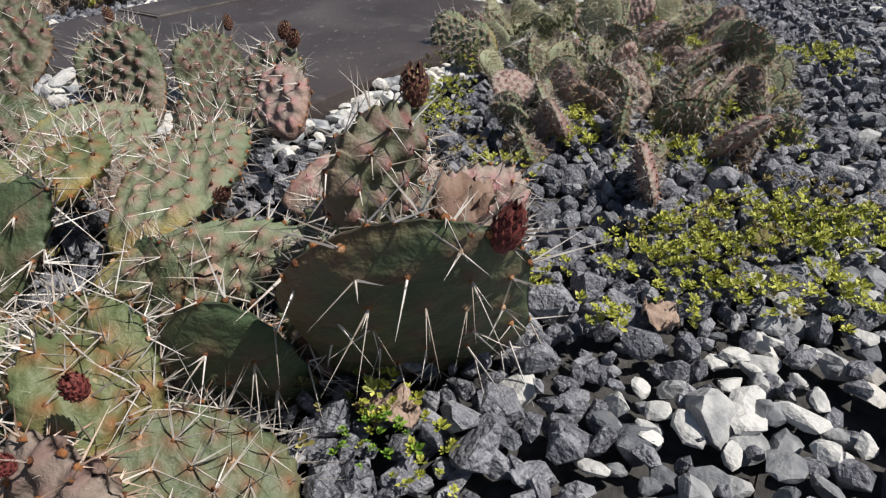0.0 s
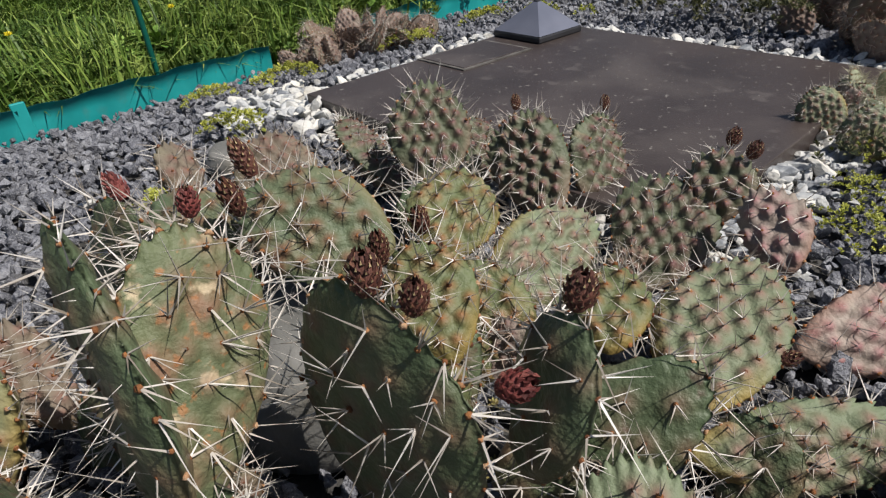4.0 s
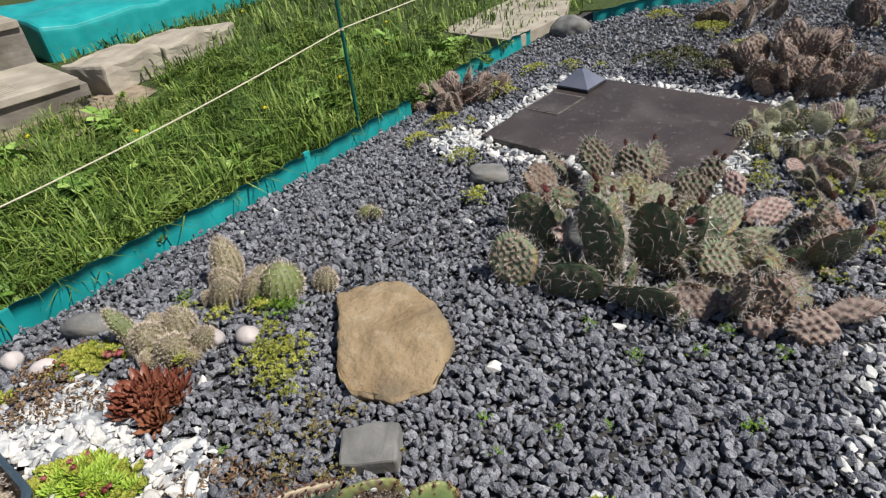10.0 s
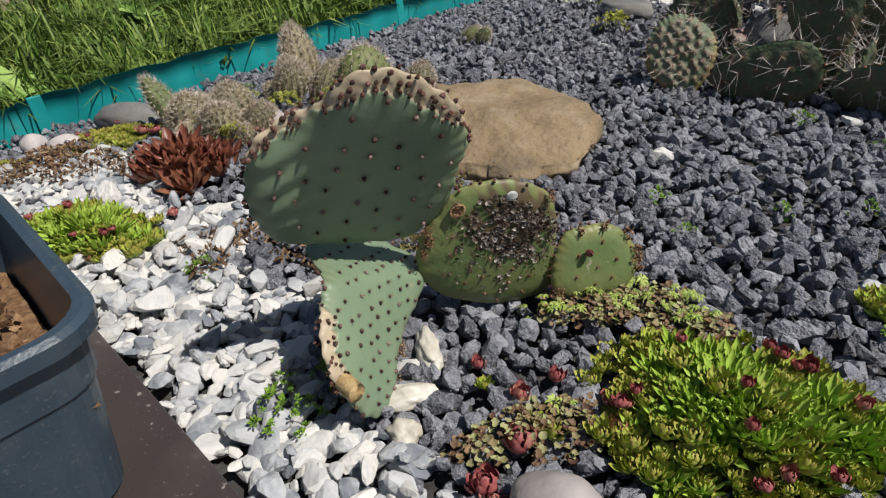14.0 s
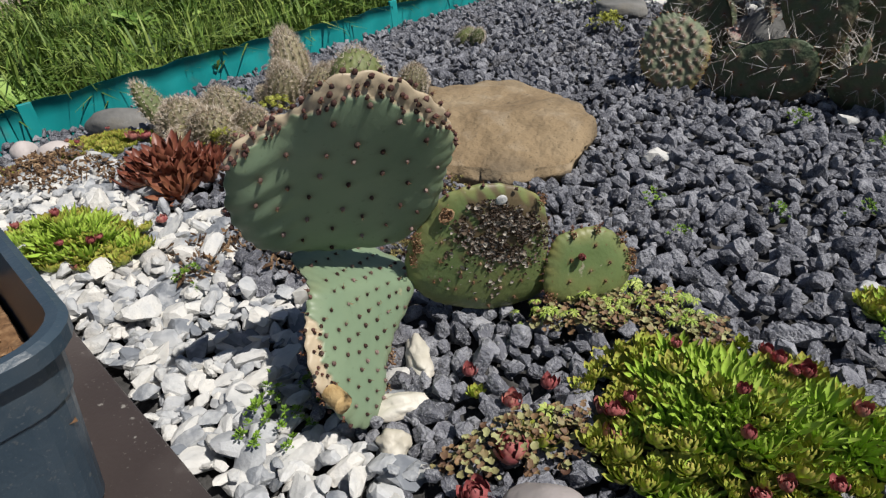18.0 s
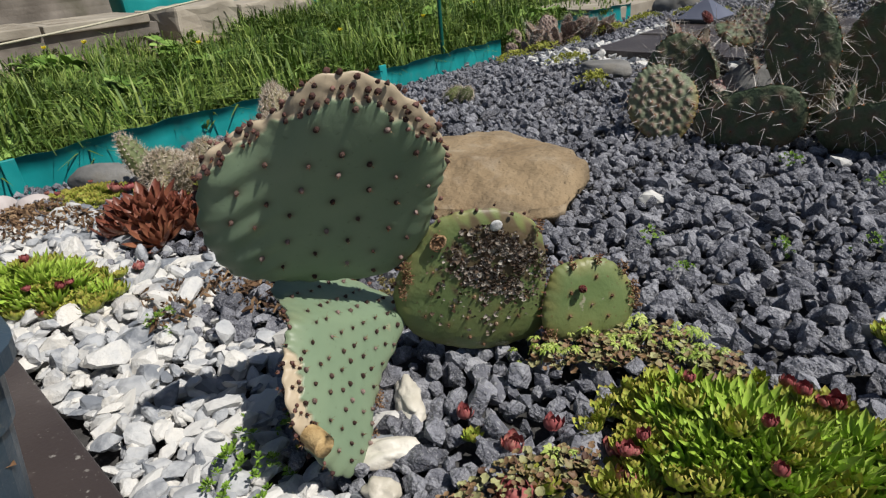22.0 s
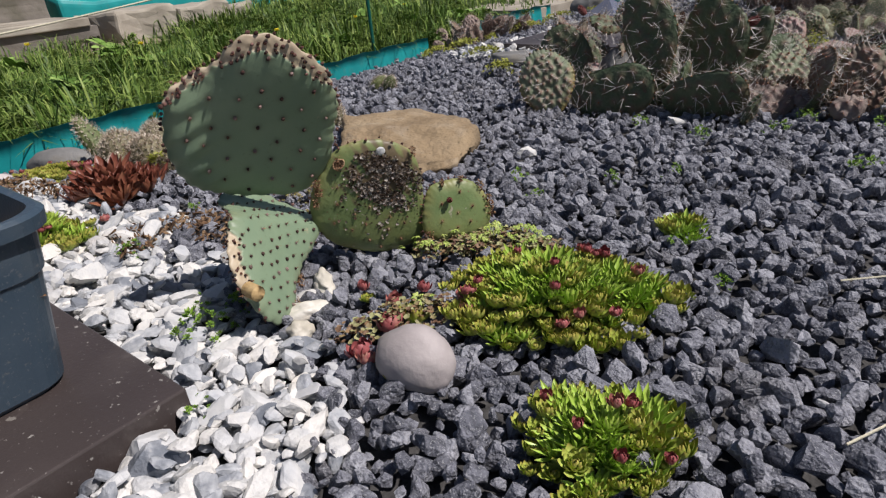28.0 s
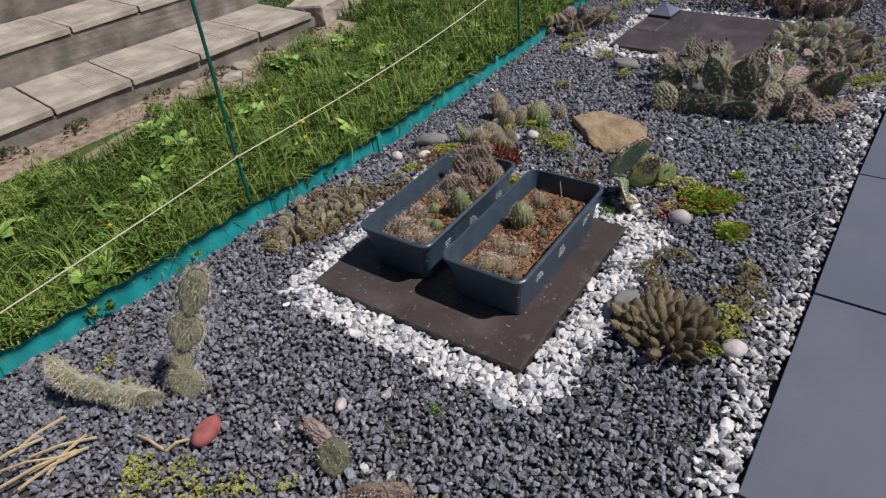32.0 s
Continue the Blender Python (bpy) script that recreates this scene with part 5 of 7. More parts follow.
# ---- stones ----
bm = bmesh.new()
k = 96
cx, cy = -0.275, 1.125
levels = ((0.84, -0.014), (0.95, 0.000), (1.0, 0.014), (0.995, 0.024), (0.965, 0.032), (0.94, 0.035), (0.86, 0.036), (0.78, 0.036), (0.7, 0.037), (0.6, 0.037), (0.5, 0.037), (0.4, 0.037), (0.3, 0.037), (0.2, 0.037), (0.1, 0.037))
corner = [(math.atan2(y - cy, x - cx), math.hypot(x - cx, y - cy)) for x, y in SANDSTONE]
corner.sort()
aa = np.array([c[0] - 2 * math.pi for c in corner] + [c[0] for c in corner] + [c[0] + 2 * math.pi for c in corner])
cc = np.array([c[1] for c in corner] * 3)
rows = []
for q, z in levels:
    row = []
    for i in range(k):
        a = -math.pi + 2 * math.pi * i / k
        i0 = int(np.searchsorted(aa, a)) - 1
        a0, a1, c0, c1 = aa[i0], aa[i0 + 1], cc[i0], cc[i0 + 1]
        r = q * c0 * c1 * math.sin(a1 - a0) / (c0 * math.sin(a - a0) + c1 * math.sin(a1 - a))
        p = Vector((cx + r * math.cos(a), cy + r * math.sin(a), z))
        d = noise.noise(p * 14) * 0.010 + noise.noise(p * 45) * 0.004 + abs(noise.noise(p * 28)) * 0.005
        tilt = -0.008 * ((p.y - cy) - (p.x - cx) * 0.6) / 0.14 if z > 0.01 else 0
        ahead = (p.x - cx) * 0.45 - (p.y - cy) * 0.89
        tilt -= max(0.0, ahead - 0.015 + 0.02 * noise.noise(p * 9)) * 0.34 if z > 0.02 else 0
        row.append(bm.verts.new(p + Vector((math.cos(a) * d, math.sin(a) * d, (d * 0.7 if z > 0.02 else 0) + tilt))))
    rows.append(row)
for a, b in zip(rows, rows[1:]):
    for i in range(k):
        bm.faces.new((a[i], a[(i + 1) % k], b[(i + 1) % k], b[i]))
bm.faces.new(rows[-1])
tagged(part("sandstone", bm, M_STONE, smooth=True), "large flat tan sandstone lying on dark gravel", "stone")

bm = bmesh.new()
prism(bm, [(-0.044, -0.030), (0.040, -0.036), (0.046, 0.028), (0.010, 0.037), (-0.042, 0.030)], 0.0, 0.034, 0.004)
bmesh.ops.subdivide_edges(bm, edges=bm.edges[:], cuts=3, use_grid_fill=True)
for v in bm.verts:
    v.co += Vector((noise.noise(v.co * 60), noise.noise(v.co * 60 + Vector((9, 0, 0))), noise.noise(v.co * 45 + Vector((0, 7, 0))))) * 0.0022
slate = part("flat_stone", bm, M_GREY)
slate.matrix_world = pose(-0.127, 0.925, 0.002, 4, -3, 40)
tagged(slate, "flat angular grey stone behind the smooth prickly pear", "stone")
boulder("rock", "grey flat-topped rock under the prickly pear", "rock", M_GREY, (-0.068, 1.575, 0.030), (0.085, 0.070, 0.064), 30, 6, 0.25)
boulder("flat_stone", "dark flat stone beside the prickly pear", "stone", M_GREY, (-0.455, 1.735, 0.018), (0.055, 0.04, 0.024), 20, 3, 0.4)
boulder("river_stone", "long smooth grey river stone by the edging", "stone", M_GREY, (-0.865, 0.850, 0.018), (0.062, 0.030, 0.026), 35, 5, 0.0, 0.05)
boulder("slate_stone", "grey angular stone among white gravel", "stone", M_GREY, (0.115, 0.305, 0.022), (0.045, 0.030, 0.030), 55, 8, 0.2)
boulder("red_stone", "oblong brick-red stone on dark gravel", "stone", M_BRICK, (-0.487, -0.475, 0.018), (0.024, 0.038, 0.022), 12, 9, 0.25, 0.04)
for x, y, a, b, c, t in ((0.113, 0.712, 0.030, 0.022, 0.024, 10), (0.368, 0.288, 0.028, 0.022, 0.020, 30), (-0.505, 0.990, 0.024, 0.020, 0.019, 20), (-0.925, 0.712, 0.024, 0.020, 0.020, 0), (-0.812, 0.735, 0.026, 0.016, 0.016, 60), (-0.29, -0.27, 0.012, 0.017, 0.012, 20), (-0.56, 0.955, 0.02, 0.017, 0.016, 0)):
    boulder("pebble", "smooth rounded pale pinkish-grey pebble on gravel", "pebble", M_PEBBLE, (x, y, c * 0.75), (a, b, c), t, x * 30, 0, 0.05, "pebbles")
for x, y, t, l in ((-0.021, 0.722, 50, 0.024), (-0.045, 0.765, -30, 0.024), (0.0, 0.700, 10, 0.014)):
    boulder("white_stone", "pale cream quartz pebble beside the pear's foot", "pebble", M_QUARTZ, (x, y, 0.008), (l * 0.85, 0.0095, 0.008), t, y * 50, 0, 0.20, "quartz pebbles")

# ---- main prickly pear ----
PEAR = thing("prickly_pear", (0.08, 1.62, 0.0), "sprawling spiny prickly pear with green, yellow and purple-flushed pads", "cactus")
PADS = []
PADS.append(pad(PEAR, "green", (-0.027, 1.616, 0.110), (-0.101, 1.567, 0.140), (0.57, -0.44, 0.70), 0.072))
PADS.append(pad(PEAR, "green", (-0.111, 1.562, 0.112), (-0.159, 1.531, 0.131), (0.50, -0.25, 0.83), 0.051))
PADS.append(pad(PEAR, "brown", (-0.230, 1.658, 0.045), (-0.289, 1.687, 0.102), (0.62, -0.21, 0.75), 0.077))
PADS.append(pad(PEAR, "brown", (-0.225, 1.577, 0.095), (-0.259, 1.589, 0.133), (0.74, 0.41, 0.52), 0.039))
PADS.append(pad(PEAR, "yellow", (-0.035, 1.664, 0.074), (-0.070, 1.716, 0.112), (0.47, -0.28, 0.84), 0.067))
PADS.append(pad(PEAR, "yellow", (0.035, 1.600, 0.068), (-0.025, 1.628, 0.110), (0.35, -0.46, 0.81), 0.054))
PADS.append(pad(PEAR, "yellow", (0.047, 1.572, 0.052), (0.021, 1.601, 0.064), (0.32, -0.13, 0.94), 0.036))
PADS.append(pad(PEAR, "pale", (-0.029, 1.697, 0.020), (-0.018, 1.812, 0.048), (0.67, -0.24, 0.70), 0.075))
PADS.append(pad(PEAR, "purple", (-0.163, 1.776, 0.047), (-0.215, 1.823, 0.125), (0.58, -0.47, 0.66), 0.081))
PADS.append(pad(PEAR, "purple", (-0.081, 1.854, 0.007), (-0.156, 1.877, 0.089), (0.33, -0.79, 0.52), 0.078))
PADS.append(pad(PEAR, "purple", (-0.187, 1.873, -0.004), (-0.228, 1.913, 0.060), (0.88, 0.19, 0.45), 0.069))
PADS.append(pad(PEAR, "purple", (-0.067, 1.903, -0.004), (-0.106, 1.964, 0.073), (0.89, -0.02, 0.46), 0.081))
PADS.append(pad(PEAR, "purple", (-0.224, 1.795, 0.008), (-0.317, 1.787, 0.082), (0.50, 0.54, 0.68), 0.084))
PADS.append(pad(PEAR, "purple", (0.044, 1.799, 0.009), (0.016, 1.889, 0.067), (0.20, -0.49, 0.85), 0.085))
PADS.append(pad(PEAR, "purple", (0.062, 1.872, 0.042), (0.042, 1.910, 0.087), (0.16, -0.72, 0.68), 0.056))
PADS.append(pad(PEAR, "pink", (0.132, 1.828, 0.046), (0.092, 1.859, 0.088), (0.04, -0.78, 0.63), 0.047))
PADS.append(pad(PEAR, "pale", (0.132, 1.679, 0.030), (0.112, 1.792, 0.068), (0.03, -0.31, 0.95), 0.079))
PADS.append(pad(PEAR, "yellow", (0.085, 1.675, 0.052), (0.052, 1.726, 0.072), (0.08, -0.32, 0.95), 0.052))
PADS.append(pad(PEAR, "pink", (0.153, 1.788, 0.018), (0.222, 1.878, 0.027), (0.58, -0.52, 0.63), 0.061))
PADS.append(pad(PEAR, "pale", (0.143, 1.657, 0.028), (0.230, 1.743, 0.032), (0.50, -0.53, 0.68), 0.050))
PADS.append(pad(PEAR, "mottled", (0.016, 1.462, 0.071), (-0.023, 1.508, 0.179), (0.95, 0.07, 0.32), 0.066))
PADS.append(pad(PEAR, "dark", (0.045, 1.535, 0.014), (0.065, 1.535, 0.164), (0.13, -0.99, -0.01), 0.104, form=(0.40, 0.0)))
PADS.append(pad(PEAR, "dark", (0.104, 1.573, 0.058), (0.110, 1.597, 0.142), (-0.41, -0.87, 0.28), 0.057))
PADS.append(pad(PEAR, "dark", (0.072, 1.584, 0.013), (0.149, 1.654, 0.084), (0.16, -0.79, 0.59), 0.063))
PADS.append(pad(PEAR, "brown", (-0.144, 1.442, 0.021), (-0.189, 1.424, 0.093), (0.74, 0.37, 0.56), 0.046))
PADS.append(pad(PEAR, "pale", (-0.150, 1.388, -0.006), (-0.194, 1.408, 0.098), (0.25, -0.80, 0.54), 0.098))
PADS.append(pad(PEAR, "pale", (0.187, 1.533, -0.004), (0.145, 1.607, 0.071), (0.27, -0.61, 0.75), 0.075))
PADS.append(pad(PEAR, "grey", (0.167, 1.446, -0.004), (0.143, 1.490, 0.045), (0.33, -0.61, 0.72), 0.097))
PADS.append(pad(PEAR, "grey", (0.228, 1.487, -0.004), (0.202, 1.515, 0.032), (0.56, -0.40, 0.72), 0.061))
PADS.append(pad(PEAR, "dark", (0.092, 1.432, -0.006), (0.080, 1.402, 0.074), (0.10, -0.95, -0.30), 0.125, form=(0.35, 0.0)))
PADS.append(pad(PEAR, "dark", (0.000, 1.455, 0.040), (-0.040, 1.462, 0.190), (0.05, -0.98, -0.15), 0.090))
PADS.append(pad(PEAR, "yellow", (0.256, 1.580, -0.004), (0.214, 1.620, 0.073), (0.32, -0.76, 0.56), 0.071))
PADS.append(pad(PEAR, "dark", (0.288, 1.671, 0.042), (0.364, 1.731, 0.055), (0.60, -0.66, -0.46), 0.150, form=(0.19, 0.0)))
PADS.append(pad(PEAR, "dark", (0.231, 1.632, 0.017), (0.289, 1.673, 0.021), (0.56, -0.76, -0.33), 0.122))
PADS.append(pad(PEAR, "purple", (0.287, 1.702, 0.077), (0.299, 1.744, 0.122), (0.97, -0.23, -0.04), 0.053))
PADS.append(pad(PEAR, "yellow", (0.264, 1.583, 0.038), (0.228, 1.609, 0.066), (0.69, 0.23, 0.69), 0.042))
PADS.append(pad(PEAR, "green", (0.318, 1.566, -0.002), (0.258, 1.622, 0.034), (0.52, 0.01, 0.86), 0.095))
PADS.append(pad(PEAR, "dark", (-0.042, 1.402, -0.006), (-0.064, 1.398, 0.078), (0.06, -0.98, 0.18), 0.140, form=(0.35, 0.0)))
PADS.append(pad(PEAR, "grey", (0.376, 1.505, 0.018), (0.305, 1.466, 0.043), (0.55, -0.64, 0.54), 0.062))
PADS.append(pad(PEAR, "brown", (0.287, 1.492, 0.003), (0.259, 1.503, 0.099), (0.23, -0.96, 0.18), 0.066))
PADS.append(pad(PEAR, "grey", (0.340, 1.509, 0.038), (0.422, 1.583, 0.042), (0.45, -0.54, 0.71), 0.041))
PADS.append(pad(PEAR, "grey", (0.272, 1.445, 0.007), (0.258, 1.460, 0.039), (0.15, -0.86, 0.49), 0.047))
PADS.append(pad(PEAR, "purple", (0.304, 1.735, 0.019), (0.252, 1.741, 0.077), (0.48, -0.72, 0.50), 0.075))
PADS.append(pad(PEAR, "pink", (0.250, 1.765, 0.005), (0.283, 1.840, 0.039), (0.52, -0.53, 0.66), 0.056))
PADS.append(pad(PEAR, "grey", (0.262, 1.556, -0.002), (0.273, 1.580, 0.059), (0.22, -0.92, 0.32), 0.058))
g1 = np.random.default_rng(17)
FILL = {st: pad_shape(st, 0.09, 0.07, 0.015, g1, bend=0.2) for st in ("dark", "brown", "purple", "grey", "pale", "pink")}
for i in range(24):
    a, q = i * 2.39996, math.sqrt((i + 0.5) / 24)
    x, y = 0.07 + 0.20 * q * math.cos(a) - 0.03 * q * math.sin(a), 1.62 + 0.20 * q * math.sin(a)
    st = ("brown", "grey", "purple", "dark", "brown")[i % 5]
    w, l = g1.uniform(-1.9, 0.3), g1.uniform(0.045, 0.07)
    tip = (x + 0.02 * math.cos(a) + g1.normal(0, 0.012), y + 0.02 * math.sin(a) + g1.normal(0, 0.012), l * 0.85)
    if math.hypot(x + 0.055, y - 1.575) > 0.07 and math.hypot(x - 0.033, y - 1.521) > 0.02:
        pad(PEAR, st, (x, y, -0.006), tip, (math.cos(w), math.sin(w), 0.2), l * 0.8, shape=(*FILL[st], 0.09, 0.07 / 0.09))
# withered pads along the sunless side: some stand, some hang out over the gravel
for i in range(30):
    a = radians(-168 + 156 * i / 29) + g1.normal(0, 0.05)
    q = 0.14 + 0.06 * g1.random()
    x, y = 0.09 + 1.05 * q * math.cos(a), 1.62 + q * math.sin(a)
    st, l = ("grey", "pink", "brown", "purple", "grey")[i % 5], g1.uniform(0.06, 0.10)
    if math.hypot(x - 0.30, y - 1.55) < 0.09 or (x < 0.21 and y < 1.53):
        continue
    if i % 2:
        z, w = g1.uniform(0.015, 0.045), g1.uniform(-0.6, 0.6)
        tip = (x + l * 0.85 * math.cos(a + w), y + l * 0.85 * math.sin(a + w), z + l * g1.uniform(0.15, 0.55))
        normal = (0.45 + g1.normal(0, 0.2), 0.2 + g1.normal(0, 0.25), 0.8)
    else:
        z, w = g1.uniform(-0.005, 0.03), g1.uniform(-0.6, 0.6)
        tip = (x + 0.03 * math.cos(a) + g1.normal(0, 0.012), y + 0.03 * math.sin(a), z + l * g1.uniform(0.7, 0.95))
        normal = (math.cos(w), math.sin(w), g1.uniform(-0.1, 0.4))
    pad(PEAR, st, (x, y, z - 0.004), tip, normal, l * g1.uniform(0.7, 0.95), shape=(*FILL[st], 0.09, 0.07 / 0.09))
# lower pads that carry the others
pad(PEAR, "dark", (-0.165, 1.520, -0.005), (-0.232, 1.518, 0.118), (0.30, -0.95, 0.05), 0.105)
pad(PEAR, "brown", (-0.215, 1.530, 0.005), (-0.185, 1.560, 0.125), (0.80, 0.10, 0.55), 0.060)
pad(PEAR, "dark", (0.02, 1.60, -0.005), (-0.030, 1.610, 0.095), (0.6, -0.75, 0.1), 0.085)
pad(PEAR, "dark", (-0.10, 1.64, -0.005), (-0.115, 1.575, 0.10), (0.8, 0.1, 0.4), 0.07)
pad(PEAR, "dark", (-0.19, 1.64, -0.005), (-0.215, 1.605, 0.09), (0.8, -0.3, 0.4), 0.07)
pad(PEAR, "yellow", (0.03, 1.66, -0.005), (-0.025, 1.675, 0.075), (0.5, -0.5, 0.6), 0.06)
pad(PEAR, "dark", (-0.14, 1.74, -0.005), (-0.165, 1.785, 0.055), (0.7, -0.5, 0.5), 0.07)
pad(PEAR, "dark", (-0.02, 1.455, -0.005), (0.012, 1.465, 0.08), (0.7, -0.6, 0.2), 0.06)
pad(PEAR, "dark", (0.03, 1.50, -0.005), (0.045, 1.43, 0.075), (0.6, -0.5, 0.5), 0.06)
pad(PEAR, "dark", (-0.06, 1.47, -0.005), (-0.135, 1.445, 0.04), (0.3, -0.85, 0.2), 0.075)
pad(PEAR, "purple", (0.28, 1.69, 0.0), (0.292, 1.705, 0.085), (0.9, -0.4, 0.0), 0.06)
pad(PEAR, "brown", (0.22, 1.50, -0.005), (0.275, 1.47, 0.05), (0.4, -0.5, 0.7), 0.07)
pad(PEAR, "pink", (0.27, 1.77, -0.005), (0.31, 1.83, 0.06), (0.8, -0.5, 0.3), 0.07)

for owner, at, way, l, red, fat in (
    (0, (-0.079, 1.566, 0.163), (-0.3, -0.2, 1), 0.030, False, 0.8), (0, (-0.073, 1.551, 0.148), (0.1, -0.3, 1), 0.032, False, 0.8), (5, (-0.02, 1.600, 0.112), (0.1, -0.1, 1), 0.030, False, 0.8), (4, (-0.045, 1.655, 0.098), (0.1, -0.3, 1), 0.030, False, 0.85),
    (4, (-0.028, 1.650, 0.085), (0.2, -0.3, 1), 0.026, False, 0.9), (1, (-0.162, 1.52, 0.142), (-0.5, -0.1, 0.6), 0.026, True, 1.0), (9, (-0.150, 1.882, 0.094), (-0.2, 0.1, 1), 0.020, False, 1.0), (11, (-0.119, 1.994, 0.066), (-0.1, 0.1, 1), 0.022, False, 1.0),
    (14, (0.045, 1.917, 0.090), (0.2, 0.2, 1), 0.020, False, 1.2), (14, (0.066, 1.905, 0.088), (0.3, 0.1, 1), 0.020, False, 1.2), (20, (-0.024, 1.509, 0.181), (0, 0.1, 1), 0.017, True, 1.2), (21, (0.057, 1.536, 0.162), (0.0, 0.0, 1), 0.026, False, 1.1),
    (21, (0.072, 1.545, 0.155), (0.2, 0, 1), 0.022, False, 1.1), (21, (0.098, 1.563, 0.118), (0.8, 0.3, 0.5), 0.024, True, 1.2), (22, (0.110, 1.598, 0.144), (0.1, 0.1, 1), 0.024, False, 1.2), (32, (0.368, 1.698, 0.098), (0.3, 0.1, 1), 0.025, True, 1.0),
    (34, (0.300, 1.747, 0.124), (0, 0.1, 1), 0.024, False, 1.1), (35, (0.272, 1.590, 0.072), (0.2, -0.2, 1), 0.015, True, 1.2), (35, (0.268, 1.565, 0.060), (0.2, -0.3, 1), 0.012, True, 1.2), (16, (0.155, 1.735, 0.045), (0.6, 0.2, 0.5), 0.020, False, 1.0)):
    bud(PADS[owner], at, way, l * 0.72, red, fat)

# ---- smooth prickly pear ----
def swell(x, a, b):
    t = np.clip((x - a) / (b - a), 0, 1)
    return t * t * (3 - 2 * t)


def rim_at(knots, a):
    """The distance of a pad's rim from its middle, in the direction a, through evenly spaced knots (mm, from the left round below)."""
    k, n = np.array(knots) / 1000.0, len(knots)
    s = (np.asarray(a) + math.pi) / (2 * math.pi) * n
    i, t = np.floor(s).astype(int), s - np.floor(s)
    p0, p1, p2, p3 = (k[(i + j) % n] for j in (-1, 0, 1, 2))
    return p1 + 0.5 * t * (p2 - p0 + t * (2 * p0 - 5 * p1 + 4 * p2 - p3 + t * (3 * (p1 - p2) + p3 - p0)))


def broad_pad(plant, style, centre, normal, middle, knots, thick, lean, gap, rim_gap, cork, gen, nr=64, na=400, knob_mat=None, big=0.0036, skip=lambda h, v: False, tilt=0.35):
    """A waxy pad with an uneven outline. In its own plane h runs to the right, v upwards and the third axis outwards; lean(h, v) bends it,
    cork(a) is the breadth of the dry corky band along the rim."""
    n = Vector(normal).normalized()
    up = (Vector((0, 0, 1)) - n * n.z).normalized()
    m = Matrix((up.cross(n), up, n)).transposed().to_4x4()
    m.translation = centre
    q, a = np.meshgrid(np.sin(np.linspace(0, 1, nr) * math.pi / 2) ** 0.9, np.linspace(-math.pi, math.pi, na, endpoint=False), indexing="ij")
    waves = (0.0008 if style == "smooth" else 0.0003) * np.sin(a * 31 + 2 * np.sin(a * 3)) * np.clip(q * 4 - 3, 0, 1)
    r = rim_at(knots, a)
    h, v = middle[0] + (q * r + waves) * np.cos(a), middle[1] + (q * r + waves) * np.sin(a)
    rim = (1 - q) * r
    band = cork(a) * (1 + 0.30 * np.abs(np.sin(a * 8.5 + 0.8 * np.sin(a * 5))) - 0.15 + 0.10 * np.sin(a * 41))
    dry = np.clip((band - rim) / 0.0005 + 0.5, 0, 1) * (cork(a) > 0.0004)
    # areoles in slanting rows
    ii, jj = np.meshgrid(np.arange(-9, 10), np.arange(-9, 10))
    c, s = math.cos(tilt), math.sin(tilt)
    x, y = (ii + 0.5 * (jj % 2)).ravel() * gap, jj.ravel() * gap * 0.88
    gx, gy = x * c - y * s + gen.normal(0, gap * 0.10, x.shape), x * s + y * c + gen.normal(0, gap * 0.10, x.shape)
    ga = np.arctan2(gy, gx)
    keep = np.hypot(gx, gy) < rim_at(knots, ga) - 0.5 * gap
    gx, gy = gx[keep] + middle[0], gy[keep] + middle[1]
    ok = np.array([not skip(p, w) for p, w in zip(gx, gy)])
    gx, gy = gx[ok], gy[ok]

    def face(hh, vv, frac):
        return thick / 2 * np.sqrt(np.clip(1 - np.clip(frac, 0, 1) ** 3.6, 0, 1)) * (0.8 + 0.2 * np.clip(1 - (vv - middle[1]) / 0.08, 0, 1))

    V, spot, dist = [], [], (h[..., None] - gx) ** 2 + (v[..., None] - gy) ** 2
    near = np.exp(-dist / (2 * (gap * 0.10) ** 2)).sum(-1)
    dome = np.exp(-dist / (2 * (gap * 0.26) ** 2)).sum(-1)
    for side in (1, -1):
        w = face(h, v, q) * (1 - 0.30 * dry) + 0.0003 * dome * (1 - dry) * (q < 0.97) + 0.0008 * np.sin(v * 330 + 2 * np.sin(h * 60)) * (1 - q**6) * swell(-h, 0.035, 0.06)
        w = w + 0.0002 * np.sin(a * 37) * np.sin(rim * 900) * dry
        V.append(np.stack([h, v, side * w + lean(h, v)], -1).reshape(-1, 3))
    n1 = nr * na
    g = np.arange(n1).reshape(nr, na)
    b = np.roll(g, -1, axis=1)
    quad = np.stack([g[:-1], g[1:], b[1:], b[:-1]], -1).reshape(-1, 4)
    f = np.concatenate([quad[:, [0, 1, 2]], quad[:, [0, 2, 3]]])
    seam = np.stack([g[-1], g[-1] + n1, b[-1] + n1, b[-1]], -1)
    f = np.concatenate([f, f[:, ::-1] + n1, seam[:, [0, 1, 2]], seam[:, [0, 2, 3]]])
    body = tri_mesh("pad", np.concatenate(V), f, PADMAT[style], True)
    blot = np.clip(np.sin(h * 120 + 3 * np.sin(v * 90)) * np.sin(v * 150 + 2 * np.sin(h * 60)), 0, 1)
    crust = np.zeros_like(h)
    if style == "lichen" and thick > 0.019:
        crust = np.clip((1.15 - np.hypot((h - 0.012) / 0.030, (v - 0.030) / 0.027) + 0.40 * np.sin(h * 260) * np.sin(v * 210 + 1) + 0.3 * np.sin(h * 610 + v * 300)) * 2.2, 0, 1)
